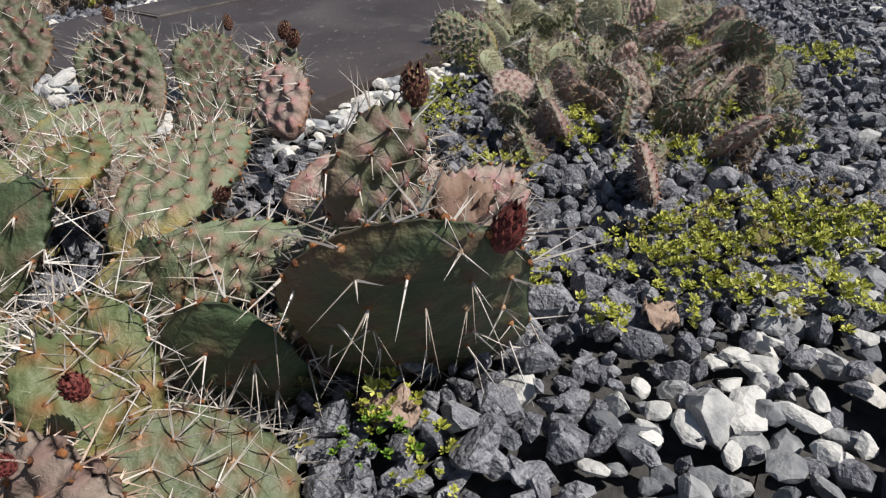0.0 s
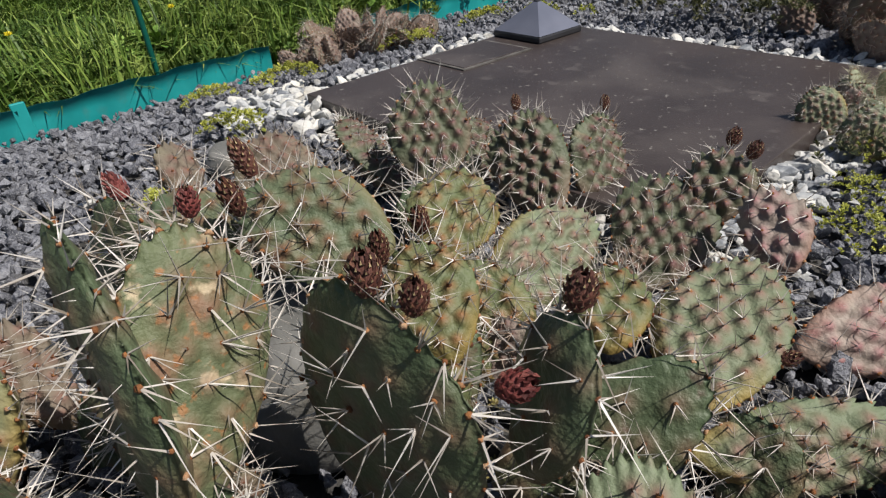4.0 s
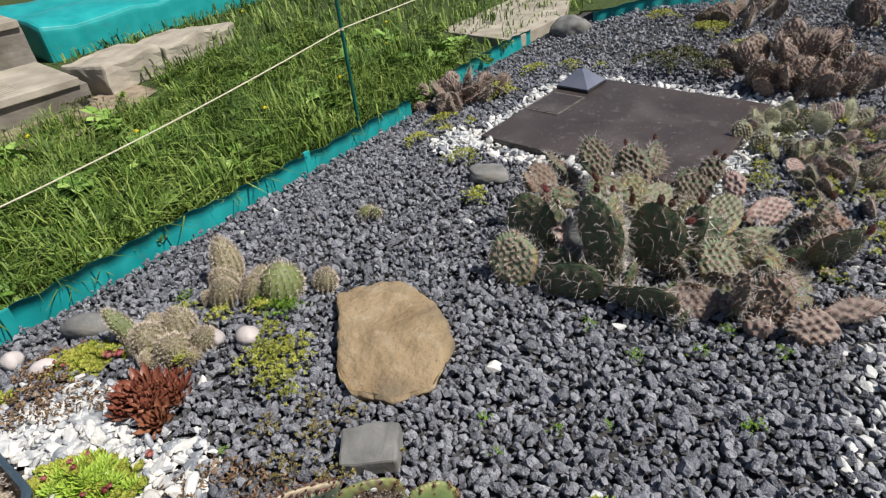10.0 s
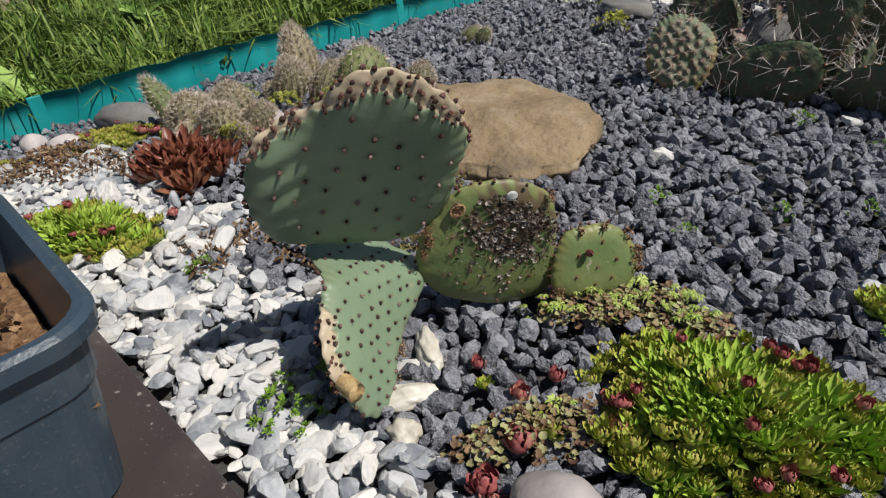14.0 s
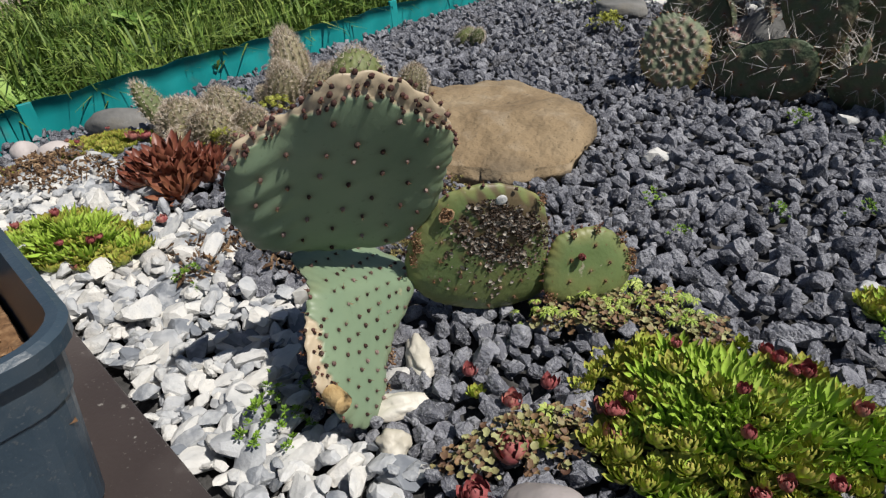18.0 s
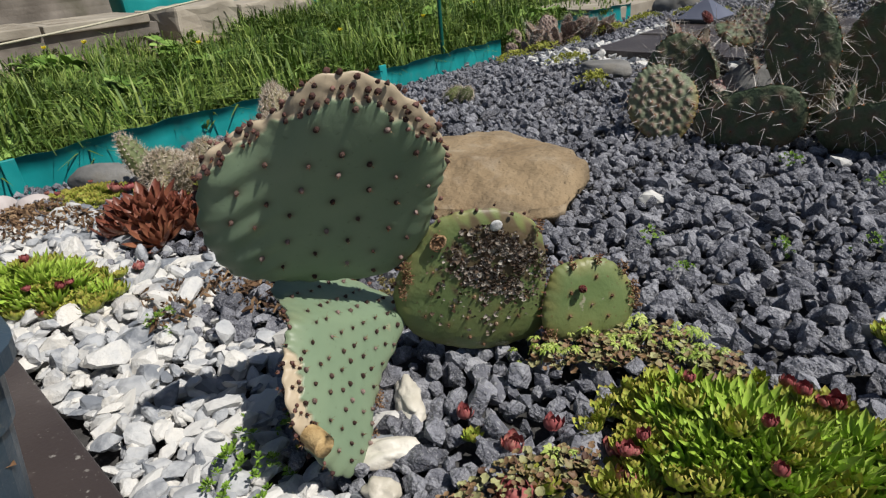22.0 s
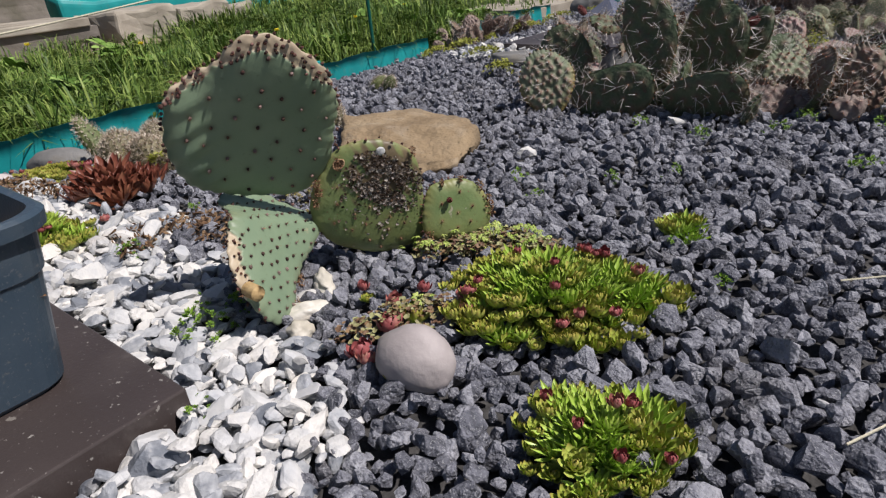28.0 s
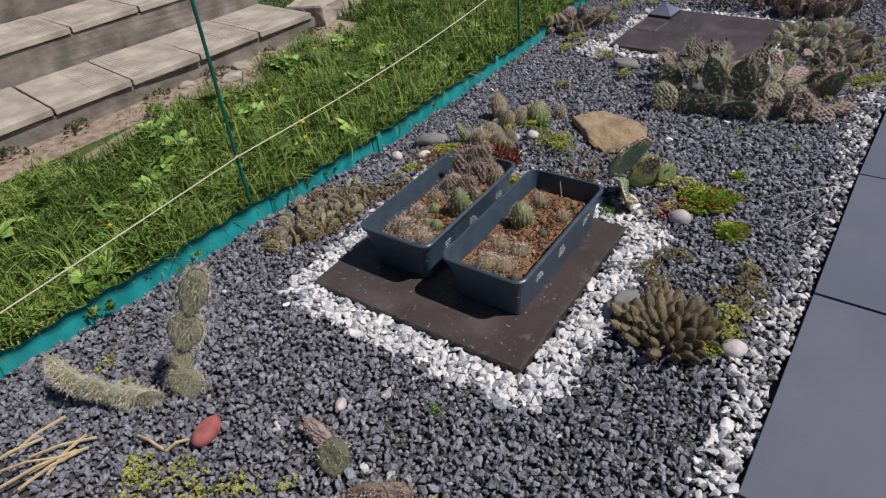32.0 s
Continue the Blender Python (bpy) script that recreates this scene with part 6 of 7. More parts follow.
    for key, val in (("spot", np.clip(near, 0, 1)), ("rim", np.clip(1 - rim / 0.012, 0, 1) * (0.4 + 0.6 * blot)), ("cork", dry), ("crust", crust)):
        body.attributes.new(key, "FLOAT", "POINT").data.foreach_set("value", np.concatenate([val.ravel()] * 2).astype(np.float32))
    ob = part("pad", body, parent=plant, m=plant.matrix_world.inverted() @ m)
    # cushions on both faces and along the rim
    frac = np.hypot(gx - middle[0], gy - middle[1]) / rim_at(knots, np.arctan2(gy - middle[1], gx - middle[0]))
    lift = face(gx, gy, frac) + 0.0011
    P = [np.stack([gx, gy, lift + lean(gx, gy)], 1), np.stack([gx, gy, -lift + lean(gx, gy)], 1)]
    up2 = np.stack([0.25 * (gx - middle[0]) / 0.07, 0.3 + 0.25 * (gy - middle[1]) / 0.07, np.ones_like(gx)], 1)
    N = [up2, up2 * (1, 1, -1)]
    aa = np.linspace(-math.pi, math.pi, 721)[:-1]
    run = np.cumsum(rim_at(knots, aa)) * 2 * math.pi / 720
    ra = np.interp(np.arange(0, run[-1], rim_gap) + gen.uniform(-0.3, 0.3, len(np.arange(0, run[-1], rim_gap))) * rim_gap, run, aa)
    ra = ra[np.sin(ra) > -0.55]
    rr = rim_at(knots, ra) + 0.0010
    px, py = middle[0] + rr * np.cos(ra), middle[1] + rr * np.sin(ra)
    P.append(np.stack([px, py, lean(px, py) + gen.normal(0, thick * 0.16, len(ra))], 1))
    N.append(np.stack([np.cos(ra), np.sin(ra), gen.normal(0.1, 0.4, len(ra))], 1))
    # more knobs on the corky band and where it meets the green
    da = np.repeat(ra[cork(ra) > 0.003], 2) + gen.normal(0, 0.02, 2 * int((cork(ra) > 0.003).sum()))
    dr = rim_at(knots, da) - cork(da) * np.tile((0.45, 1.0), len(da) // 2) * gen.uniform(0.8, 1.2, len(da))
    dx, dy = middle[0] + dr * np.cos(da), middle[1] + dr * np.sin(da)
    for side in (1, -1):
        P.append(np.stack([dx, dy, side * (face(dx, dy, dr / rim_at(knots, da)) * 0.9 + 0.0006) + lean(dx, dy)], 1))
        N.append(np.stack([0.5 * np.cos(da), 0.5 * np.sin(da), side * np.ones(len(da))], 1))
    P, N = np.concatenate(P), np.concatenate(N)
    N /= np.linalg.norm(N, axis=1, keepdims=True)
    knob = hull(np.array([(math.cos(w) * 0.5, math.sin(w) * 0.4, -0.35) for w in np.arange(7) * 0.898] + [(math.cos(w) * 0.42, math.sin(w) * 0.33, 0.15) for w in np.arange(6) * 1.047] + [(0.1, 0.05, 0.5), (-0.12, -0.06, 0.42)]))
    t = np.cross(N, [0.3, 0.2, 0.93])
    t /= np.linalg.norm(t, axis=1, keepdims=True)
    R = np.stack([t, np.cross(N, t), N], -1)
    faces = np.arange(len(P)) < 2 * len(gx)
    size = gen.uniform(0.7, 1.25, (len(P), 1)) * np.where(faces, 1.0, 0.95)[:, None] * np.array([[big, big, big * 0.95]])
    for name, pick, kind in (("areole_cover", faces, knob_mat or M_AREOLE_OLD), ("rim_knob_cover", ~faces, M_KNOB)):
        av, af = scatter([knob], P[pick], R[pick], size[pick], gen)
        tagged(part(name, tri_mesh("knobs", av, af, kind, True), parent=ob), kind="stuff")
    # short bristles on the cushions
    rep = np.repeat(np.arange(len(P)), 5)
    sv, sf = needles(P[rep], around(N[rep], gen, (0.1, 1.0)), gen.uniform(0.0015, 0.0042, len(rep)), 0.00022)
    tagged(part("bristle_cover", tri_mesh("bristles", sv, sf, M_AREOLE), parent=ob), kind="stuff")
    return ob


def flakes(owner, where, gen, size):
    """Curled crusts of lichen: small ragged cups that lie on a pad."""
    cup, f = [], []
    for i in range(8):
        w = 6.2832 * i / 8
        for r, z in ((0.18, 0.0), (0.42, 0.10), (0.50, 0.36)):
            r *= 1 + 0.22 * math.sin(3 * w + r * 9)
            cup.append((r * math.cos(w), r * math.sin(w), z))
    cup.append((0, 0, 0.02))
    for i in range(8):
        a, b = 3 * i, 3 * ((i + 1) % 8)
        f += [(24, a, b), (a, a + 1, b + 1), (a, b + 1, b), (a + 1, a + 2, b + 2), (a + 1, b + 2, b + 1)]
    n = len(where)
    a, t = gen.uniform(0, 6.28, n), gen.normal(0, 0.28, (n, 2))
    c, s = np.cos(a), np.sin(a)
    R = np.stack([c, -s, t[:, 0], s, c, t[:, 1], -t[:, 0], -t[:, 1], np.ones(n)], -1).reshape(n, 3, 3)
    v, f = scatter([(np.array(cup), np.array(f))], where, R, gen.lognormal(0, 0.4, (n, 1)) * np.array([[size, size, size * 0.42]]), gen)
    return tagged(part("lichen_crust", tri_mesh("lichen_crust", v, f, M_LICHEN), parent=owner), "crusty grey and brown lichen", kind="stuff")


g5 = np.random.default_rng(52)
QPEAR = thing("smooth_prickly_pear", (-0.02, 0.70, 0.0), "waxy grey-green prickly pear with a lichen-crusted pad", "cactus")
FOOT = broad_pad(QPEAR, "smooth", (-0.052, 0.729, 0.043), (0.821, 0.433, 0.372), (0.0, 0.012), (57, 60, 64, 53, 37, 36, 39, 57, 82, 80, 74, 62, 49, 48, 49, 53), 0.017,
                 lambda h, v: 0.010 * (np.clip(h, 0, 1) / 0.06) ** 2 - 0.002 - 0.034 * swell(0.55 * h + 0.83 * v, 0.034, 0.075), 0.0115, 0.0085,
                 lambda a: 0.0080 * swell(np.cos(a - 2.80), 0.84, 0.95), g5, tilt=0.7, big=0.0030)
broad_pad(QPEAR, "smooth", (-0.045, 0.749, 0.170), (0.790, -0.440, -0.425), (-0.014, -0.010), (68, 70, 74, 75, 78, 81, 90, 86, 75, 67, 68, 68, 71, 73, 78, 76, 62, 63, 70, 67), 0.021,
                  lambda h, v: 0.007 * swell(v, -0.03, 0.055) * swell(h, -0.055, -0.02) + 0.010 * swell(-h, 0.036, 0.085) - 0.006, 0.0205, 0.0060,
                  lambda a: 0.0105 * swell(np.cos(a - 1.15), 0.66, 0.92) + 0.005 * swell(np.cos(a - 2.30), 0.93, 0.99), g5, tilt=0.25, big=0.0034)
CRUSTY = broad_pad(QPEAR, "lichen", (-0.031, 0.830, 0.067), (0.806, -0.577, -0.134), (-0.004, -0.003), (56, 56, 55, 54, 58, 64, 70, 57, 52, 55, 61, 61, 61, 61, 55, 55), 0.020,
                   lambda h, v: -0.008 + 0 * h, 0.0190, 0.0100, lambda a: 0.0 * a, g5, knob_mat=M_AREOLE_DULL, tilt=0.3, big=0.0027,
                   skip=lambda h, v: -0.012 < h < 0.036 and v > 0.0)
YOUNG = broad_pad(QPEAR, "lichen", (0.005, 0.876, 0.046), (0.816, -0.544, 0.197), (0.019, -0.004), (34, 38, 35, 32, 31, 36, 38, 36, 33, 32, 31, 31, 35, 33), 0.016,
                  lambda h, v: -0.006 + 0 * h, 0.0165, 0.0065, lambda a: 0.0 * a, g5, knob_mat=M_AREOLE_DULL, tilt=0.3, big=0.0027)
n = 4600
w = np.stack([0.012 + g5.normal(0, 0.0165, n), 0.022 + g5.normal(0, 0.0185, n), np.zeros(n)], 1)
clot = np.sin(w[:, 0] * 330 + 2 * np.sin(w[:, 1] * 120)) * np.sin(w[:, 1] * 290 + 1) + 0.6 * np.sin(w[:, 0] * 130 + w[:, 1] * 170)
w = w[(clot + g5.normal(0, 0.45, n) > -0.15) & (np.hypot(w[:, 0] + 0.004, (w[:, 1] + 0.003)) < 0.053) & (w[:, 1] > -0.045)]
w[:, 2] = 0.0018 + 0.001 * g5.random(len(w)) - 0.0045 * np.clip(np.hypot(w[:, 0], w[:, 1]) / 0.055, 0, 1) ** 5
flakes(CRUSTY, w, g5, 0.0017)
# a dried flower's cup, a pale disc and torn brown tufts
bm = bmesh.new()
loft(bm, [([(r * math.cos(k * 0.5236) * (1 + 0.12 * math.sin(k * 2.1)), r * 0.75 * math.sin(k * 0.5236)) for k in range(12)], z) for r, z in ((0.0050, -0.003), (0.0062, 0.0008), (0.0052, 0.0012), (0.0040, -0.002))])
part("flower_scar", bm, M_BARK, CRUSTY, "dry brown ring left by a flower", True, m=pose(-0.028, 0.043, 0.0005, -12, 0, 20))
bm = bmesh.new()
bmesh.ops.create_uvsphere(bm, u_segments=16, v_segments=8, radius=0.0042, matrix=Matrix.Diagonal((1, 1, 0.35, 1)))
part("pale_disc", bm, M_WHITE, CRUSTY, "round whitish lichen disc", True, m=pose(0.0105, 0.0485, 0.0005))
bud_at = Matrix.Translation((0.011, 0.009, 0.0035)) @ Matrix.Diagonal((0.0085, 0.0085, 0.0065, 1))
part("flower_bud", BUDS[True], parent=YOUNG, label="small russet bud", m=bud_at)
for owner, h, v, n, spread in ((CRUSTY, -0.028, 0.043, 60, 0.005), (CRUSTY, -0.050, 0.022, 150, 0.006), (CRUSTY, -0.054, 0.008, 90, 0.004), (YOUNG, 0.052, -0.004, 150, 0.008), (YOUNG, 0.046, 0.016, 50, 0.004), (YOUNG, 0.027, 0.026, 40, 0.0025), (YOUNG, 0.008, 0.025, 40, 0.0025), (CRUSTY, 0.040, 0.042, 60, 0.004), (CRUSTY, 0.047, -0.030, 60, 0.006), (YOUNG, -0.012, -0.026, 90, 0.006), (FOOT, 0.012, -0.022, 130, 0.007), (FOOT, -0.012, -0.036, 120, 0.007)):
    P = np.stack([h + g5.uniform(-0.6, 0.6, n) * spread, v + g5.uniform(-1.3, 1.3, n) * spread, g5.uniform(-0.004, 0.003, n)], 1)
    sv, sf = scatter(CHIP, P, turns(n, g5), g5.uniform(0.4, 1.4, (n, 1)) * np.array([[0.0038, 0.0018, 0.0009]]), g5)
    tagged(part("torn_tuft", tri_mesh("torn_tuft", sv, sf, M_BARK), parent=owner), "torn brown fibres", kind="stuff")
v, f = tube([(0, 0, -0.006), (0.002, 0, 0.0), (0.004, 0.0, 0.007), (0.0042, 0, 0.0074)], 0.0062, 12)
k = len(v)
v.append(Vector((0.0042, 0, 0.0074)))
f += [(36 + i, 36 + (i + 1) % 12, k) for i in range(12)]
part("dry_stub", tri_mesh("dry_stub", [tuple(p) for p in v], f, M_TAN, True), parent=FOOT, label="tan dry stub at the pad's edge", m=pose(-0.057, 0.004, 0.004, 20, -50, 0))


# ---- cacti behind ----
SHAPES = {}
for style, l, wd in (("grey", 0.10, 0.075), ("grey", 0.09, 0.085), ("purple", 0.10, 0.08), ("pale", 0.10, 0.08), ("dark", 0.10, 0.08), ("brown", 0.10, 0.075), ("hairy", 0.10, 0.075), ("yellow", 0.07, 0.055), ("pink", 0.10, 0.085)):
    b = pad_shape(style, l, wd, 0.016, rng, bend=0.15, fine=36)
    SHAPES.setdefault(style, []).append((*b, l, wd / l))


def thicket(label, centre, radius, count, tall, styles, gen, group="prickly pears behind", size=1.0, lean=0.5):
    c = thing("prickly_pear", (*centre, 0), label, "cactus", group)
    for i in range(count):
        a, q = gen.uniform(0, 6.28), radius * math.sqrt(gen.random())
        x, y = centre[0] + q * math.cos(a), centre[1] + q * math.sin(a)
        z = (gen.uniform(-0.005, tall * (1 - 0.6 * q / radius)) if i % 3 else -0.005) + low(x)
        up = Vector((math.cos(a) * lean * gen.random() + gen.normal(0, 0.25), math.sin(a) * lean * gen.random() + gen.normal(0, 0.25), 1)).normalized()
        l = gen.uniform(0.07, 0.11) * size
        st = styles[int(gen.integers(0, len(styles)))]
        sh = SHAPES[st][int(gen.integers(0, len(SHAPES[st])))]
        w = gen.uniform(0, 6.28)
        pad(c, st, (x, y, z), tuple(Vector((x, y, z)) + up * l), (math.cos(w), math.sin(w), 0.1), l * gen.uniform(0.7, 0.9), shape=sh)
    return c


g2 = np.random.default_rng(21)
thicket("dense clump of grey-brown withered prickly pear pads", (0.06, 2.74), 0.20, 50, 0.10, ["grey", "grey", "brown"], g2, lean=0.9)
thicket("low grey-green prickly pear creeping over moss", (0.22, 2.27), 0.18, 70, 0.035, ["pale", "pink", "pale", "hairy", "hairy"], g2, size=0.60, lean=2.2)
thicket("low grey-green prickly pear creeping over moss", (0.33, 2.08), 0.13, 34, 0.02, ["pink", "grey", "pale"], g2, size=0.55, lean=1.8)
thicket("far clump of brown shrivelled prickly pear", (-0.27, 3.36), 0.13, 16, 0.06, ["grey", "brown"], g2, lean=1.0)
thicket("far clump of dull green prickly pear", (0.22, 3.42), 0.14, 14, 0.08, ["grey", "dark"], g2)
thicket("brown dried-up cactus clump at the edging", (-0.93, 2.27), 0.14, 48, 0.06, ["grey", "brown"], g2, size=0.70, lean=1.5)

# ---- small round cacti ----
WOOLLY = stem_shape(0.035, 0.07, 15, 0.013, 18, M_BODY_TAN, M_HAIR, rng, rad=0.00055)
FINGER = stem_shape(0.018, 0.08, 11, 0.011, 8, M_BODY, M_HAIR, rng, rad=0.0004)
BALL = stem_shape(0.030, 0.055, 16, 0.010, 8, M_BODY, M_HAIR, rng, rad=0.00035)
EGG = stem_shape(0.016, 0.036, 7, 0.009, 4, M_BODY_BR, M_SPINE_BR, rng, 14)
TUFT = stem_shape(0.022, 0.03, 9, 0.030, 9, M_BODY_BR, M_HAIR, rng, 10)


def clump(name, label, shape, stems, group="", category="cactus"):
    x, y = stems[0][0], stems[0][1]
    c = thing(name, (x, y, 0), label, category, group)
    for bx, by, bz, tx, ty, tz, r in stems:
        stem(c, shape, (bx, by, bz), (bx + tx, by + ty, bz + tz), r)
    return c


clump("hedgehog_cactus", "bristly grey-brown cactus clump on mossy gravel", WOOLLY, [(-0.655, 0.885, -0.004, 0.0, -0.02, 0.062, 0.031), (-0.603, 0.895, -0.004, 0.03, -0.02, 0.056, 0.029), (-0.635, 0.932, -0.004, -0.01, 0.0, 0.064, 0.029), (-0.58, 0.938, -0.004, 0.025, 0, 0.046, 0.023), (-0.622, 0.868, -0.004, 0.012, -0.03, 0.034, 0.018), (-0.678, 0.915, -0.004, -0.03, 0, 0.040, 0.018), (-0.565, 0.905, -0.004, 0.02, -0.012, 0.030, 0.016)], "bristly cacti")
clump("finger_cactus", "thin finger-shaped spiny cactus leaning over gravel", FINGER, [(-0.70, 0.875, 0.0, -0.045, -0.02, 0.075, 0.017)], "bristly cacti")
clump("hedgehog_cactus", "bristly grey-brown cactus clump with short side shoots", WOOLLY, [(-0.70, 1.10, -0.004, -0.03, 0.01, 0.098, 0.027), (-0.676, 1.075, -0.004, -0.002, -0.02, 0.064, 0.025), (-0.65, 1.04, -0.004, 0.02, 0.0, 0.068, 0.025), (-0.61, 1.07, -0.004, 0.02, 0.02, 0.062, 0.022), (-0.632, 1.10, -0.004, 0.012, 0.03, 0.050, 0.019), (-0.668, 1.035, -0.004, -0.01, -0.02, 0.034, 0.016)], "bristly cacti")
clump("barrel_cactus", "round yellow-green spiny cactus in bright moss", BALL, [(-0.555, 1.12, -0.004, 0.005, 0.0, 0.085, 0.040)], "bristly cacti")
clump("hedgehog_cactus", "small brown bristly cactus beside the round one", WOOLLY, [(-0.50, 1.18, -0.004, 0.01, 0.01, 0.05, 0.022)], "bristly cacti")
clump("twig_cactus", "dry brown twiggy cactus stub on dark gravel", FINGER, [(-0.635, 1.43, 0.0, 0.03, 0.02, 0.03, 0.014), (-0.605, 1.445, 0.0, 0.025, 0.0, 0.032, 0.013)])

g3 = np.random.default_rng(33)
stems = []
for i in range(74):
    a, q = i * 2.4, 0.092 * math.sqrt((i + 0.5) / 74)
    x, y = 0.222 + 1.05 * q * math.cos(a), 0.285 + q * math.sin(a)
    k = 0.03 * q / 0.09
    stems.append((x, y, 0.022 * (1 - (q / 0.1) ** 2) - 0.003, k * math.cos(a) + g3.normal(0, 0.010), k * math.sin(a) + g3.normal(0, 0.010), g3.uniform(0.03, 0.052), g3.uniform(0.009, 0.0125)))
clump("segmented_cactus", "clump of egg-shaped brown-green cactus segments", EGG, stems)

# cacti in the planters
clump("potted_cactus", "pale green spiny cactus in the compost", BALL, [(-0.215, 0.395, 0.086, 0.0, 0.0, 0.072, 0.029)], "cacti in the planters")
clump("potted_cactus", "small spiny cactus at the planter's end", TUFT, [(-0.218, 0.505, 0.086, 0, 0, 0.03, 0.020)], "cacti in the planters")
clump("potted_cactus", "low bristly brown cactus tuft in compost", TUFT, [(-0.222, 0.290, 0.086, 0, 0, 0.02, 0.022)], "cacti in the planters")
clump("potted_cactus", "low bristly brown cactus tuft in compost", TUFT, [(-0.158, 0.285, 0.086, 0, 0, 0.02, 0.024)], "cacti in the planters")
clump("potted_cactus", "straw-coloured spiny tuft in the compost", TUFT, [(-0.205, 0.205, 0.086, 0, 0, 0.026, 0.028)], "cacti in the planters")
clump("potted_cactus", "small green cactus seedlings in compost", EGG, [(-0.142, 0.375, 0.086, 0, 0, 0.022, 0.012), (-0.130, 0.352, 0.086, 0, 0, 0.014, 0.009), (-0.12, 0.30, 0.086, 0, 0, 0.012, 0.010)], "cacti in the planters")
clump("potted_cactus", "small yellow-green cactus in the compost corner", EGG, [(-0.12, 0.185, 0.086, 0.01, 0, 0.028, 0.012)], "cacti in the planters")
clump("potted_cactus", "reddish long-spined cactus tuft in compost", TUFT, [(-0.495, 0.225, 0.086, 0, 0, 0.03, 0.030), (-0.455, 0.190, 0.086, 0, 0, 0.022, 0.022)], "cacti in the planters")
clump("potted_cactus", "upright green spiny cactus against the rim", BALL, [(-0.395, 0.365, 0.086, 0.0, 0.0, 0.085, 0.026)], "cacti in the planters")
for lab, bits in (("brown withered prickly pear pads in the planter", (((-0.47, 0.525, 0.084), (-0.475, 0.535, 0.205), 0.095, "brown"), ((-0.435, 0.50, 0.084), (-0.42, 0.495, 0.190), 0.07, "grey"), ((-0.45, 0.545, 0.13), (-0.43, 0.55, 0.215), 0.075, "grey"), ((-0.41, 0.535, 0.084), (-0.40, 0.54, 0.165), 0.055, "grey"), ((-0.43, 0.55, 0.084), (-0.425, 0.56, 0.17), 0.055, "brown"))),
                  ("reddish bristly prickly pear pads in the planter", (((-0.455, 0.435, 0.084), (-0.465, 0.44, 0.165), 0.06, "pink"), ((-0.43, 0.445, 0.084), (-0.42, 0.45, 0.165), 0.055, "brown"), ((-0.40, 0.42, 0.084), (-0.395, 0.425, 0.14), 0.04, "dark")))):
    c = thing("potted_pear", bits[0][0], lab, "cactus", "cacti in the planters")
    for b, t, w, st in bits:
        pad(c, st, b, t, (0.7, -0.65, 0.2), w, shape=SHAPES[st][0])
clump("potted_cactus", "brown bristly cactus cluster at the planter's end", WOOLLY, [(-0.395, 0.545, 0.086, 0.01, 0.01, 0.06, 0.022), (-0.475, 0.44, 0.086, -0.01, 0, 0.05, 0.024)], "cacti in the planters")
for lab, x, y, r in (("bristly brown cactus tuft in compost", -0.425, 0.22, 0.026), ("bristly grey-brown cactus tuft in compost", -0.50, 0.30, 0.026), ("bristly brown cactus tuft against the rim", -0.50, 0.40, 0.024), ("reddish bristly cactus tuft in compost", -0.50, 0.48, 0.028), ("dry bristly cactus tuft in the corner", -0.40, 0.20, 0.022), ("bristly grey-brown cactus tuft in compost", -0.125, 0.46, 0.018), ("dry straw-coloured cactus tuft", -0.16, 0.21, 0.024)):
    clump("potted_cactus", lab, TUFT, [(x, y, 0.086, 0, 0, 0.026, r)], "cacti in the planters")
clump("potted_cactus", "small green spiny cactus in compost", BALL, [(-0.465, 0.340, 0.086, 0, 0, 0.03, 0.016)], "cacti in the planters")
clump("potted_cactus", "small green spiny cactus in compost", BALL, [(-0.41, 0.27, 0.086, 0, 0, 0.035, 0.016), (-0.445, 0.275, 0.086, 0, 0, 0.025, 0.012)], "cacti in the planters")
tagged(part("dry_stalk", tri_mesh("dry_stalk", *tube([(-0.165, 0.515, 0.084), (-0.160, 0.520, 0.13), (-0.168, 0.528, 0.165)], 0.0012, 5), M_STRAW)), "thin pale dry stalk standing in the compost", "stalk")

# ---- hairy pear by the edging, and low ones ----
HP = thing("hairy_prickly_pear", (-0.625, -0.43, 0), "upright prickly pear densely covered in pale hair-like spines", "cactus")
for b, t, w in (((-0.622, -0.428, -0.005), (-0.620, -0.415, 0.085), 0.075), ((-0.618, -0.412, 0.075), (-0.625, -0.400, 0.135), 0.050), ((-0.615, -0.397, 0.125), (-0.588, -0.363, 0.225), 0.074), ((-0.588, -0.365, 0.215), (-0.548, -0.320, 0.330), 0.060),
                ((-0.655, -0.475, 0.0), (-0.735, -0.535, 0.055), 0.065), ((-0.735, -0.525, 0.03), (-0.815, -0.560, 0.06), 0.06), ((-0.80, -0.55, 0.02), (-0.90, -0.575, 0.075), 0.062), ((-0.885, -0.57, 0.02), (-0.955, -0.56, 0.07), 0.055), ((-0.67, -0.48, 0.0), (-0.665, -0.50, 0.06), 0.055)):
    l = (Vector(t) - Vector(b)).length
    pad(HP, "hairy", b, t, (0.72, -0.68, 0.15), w, shape=SHAPES["hairy"][0])
LP = thing("low_prickly_pear", (-0.16, -0.40, 0), "small dark green prickly pear with dry bristly shoots", "cactus")
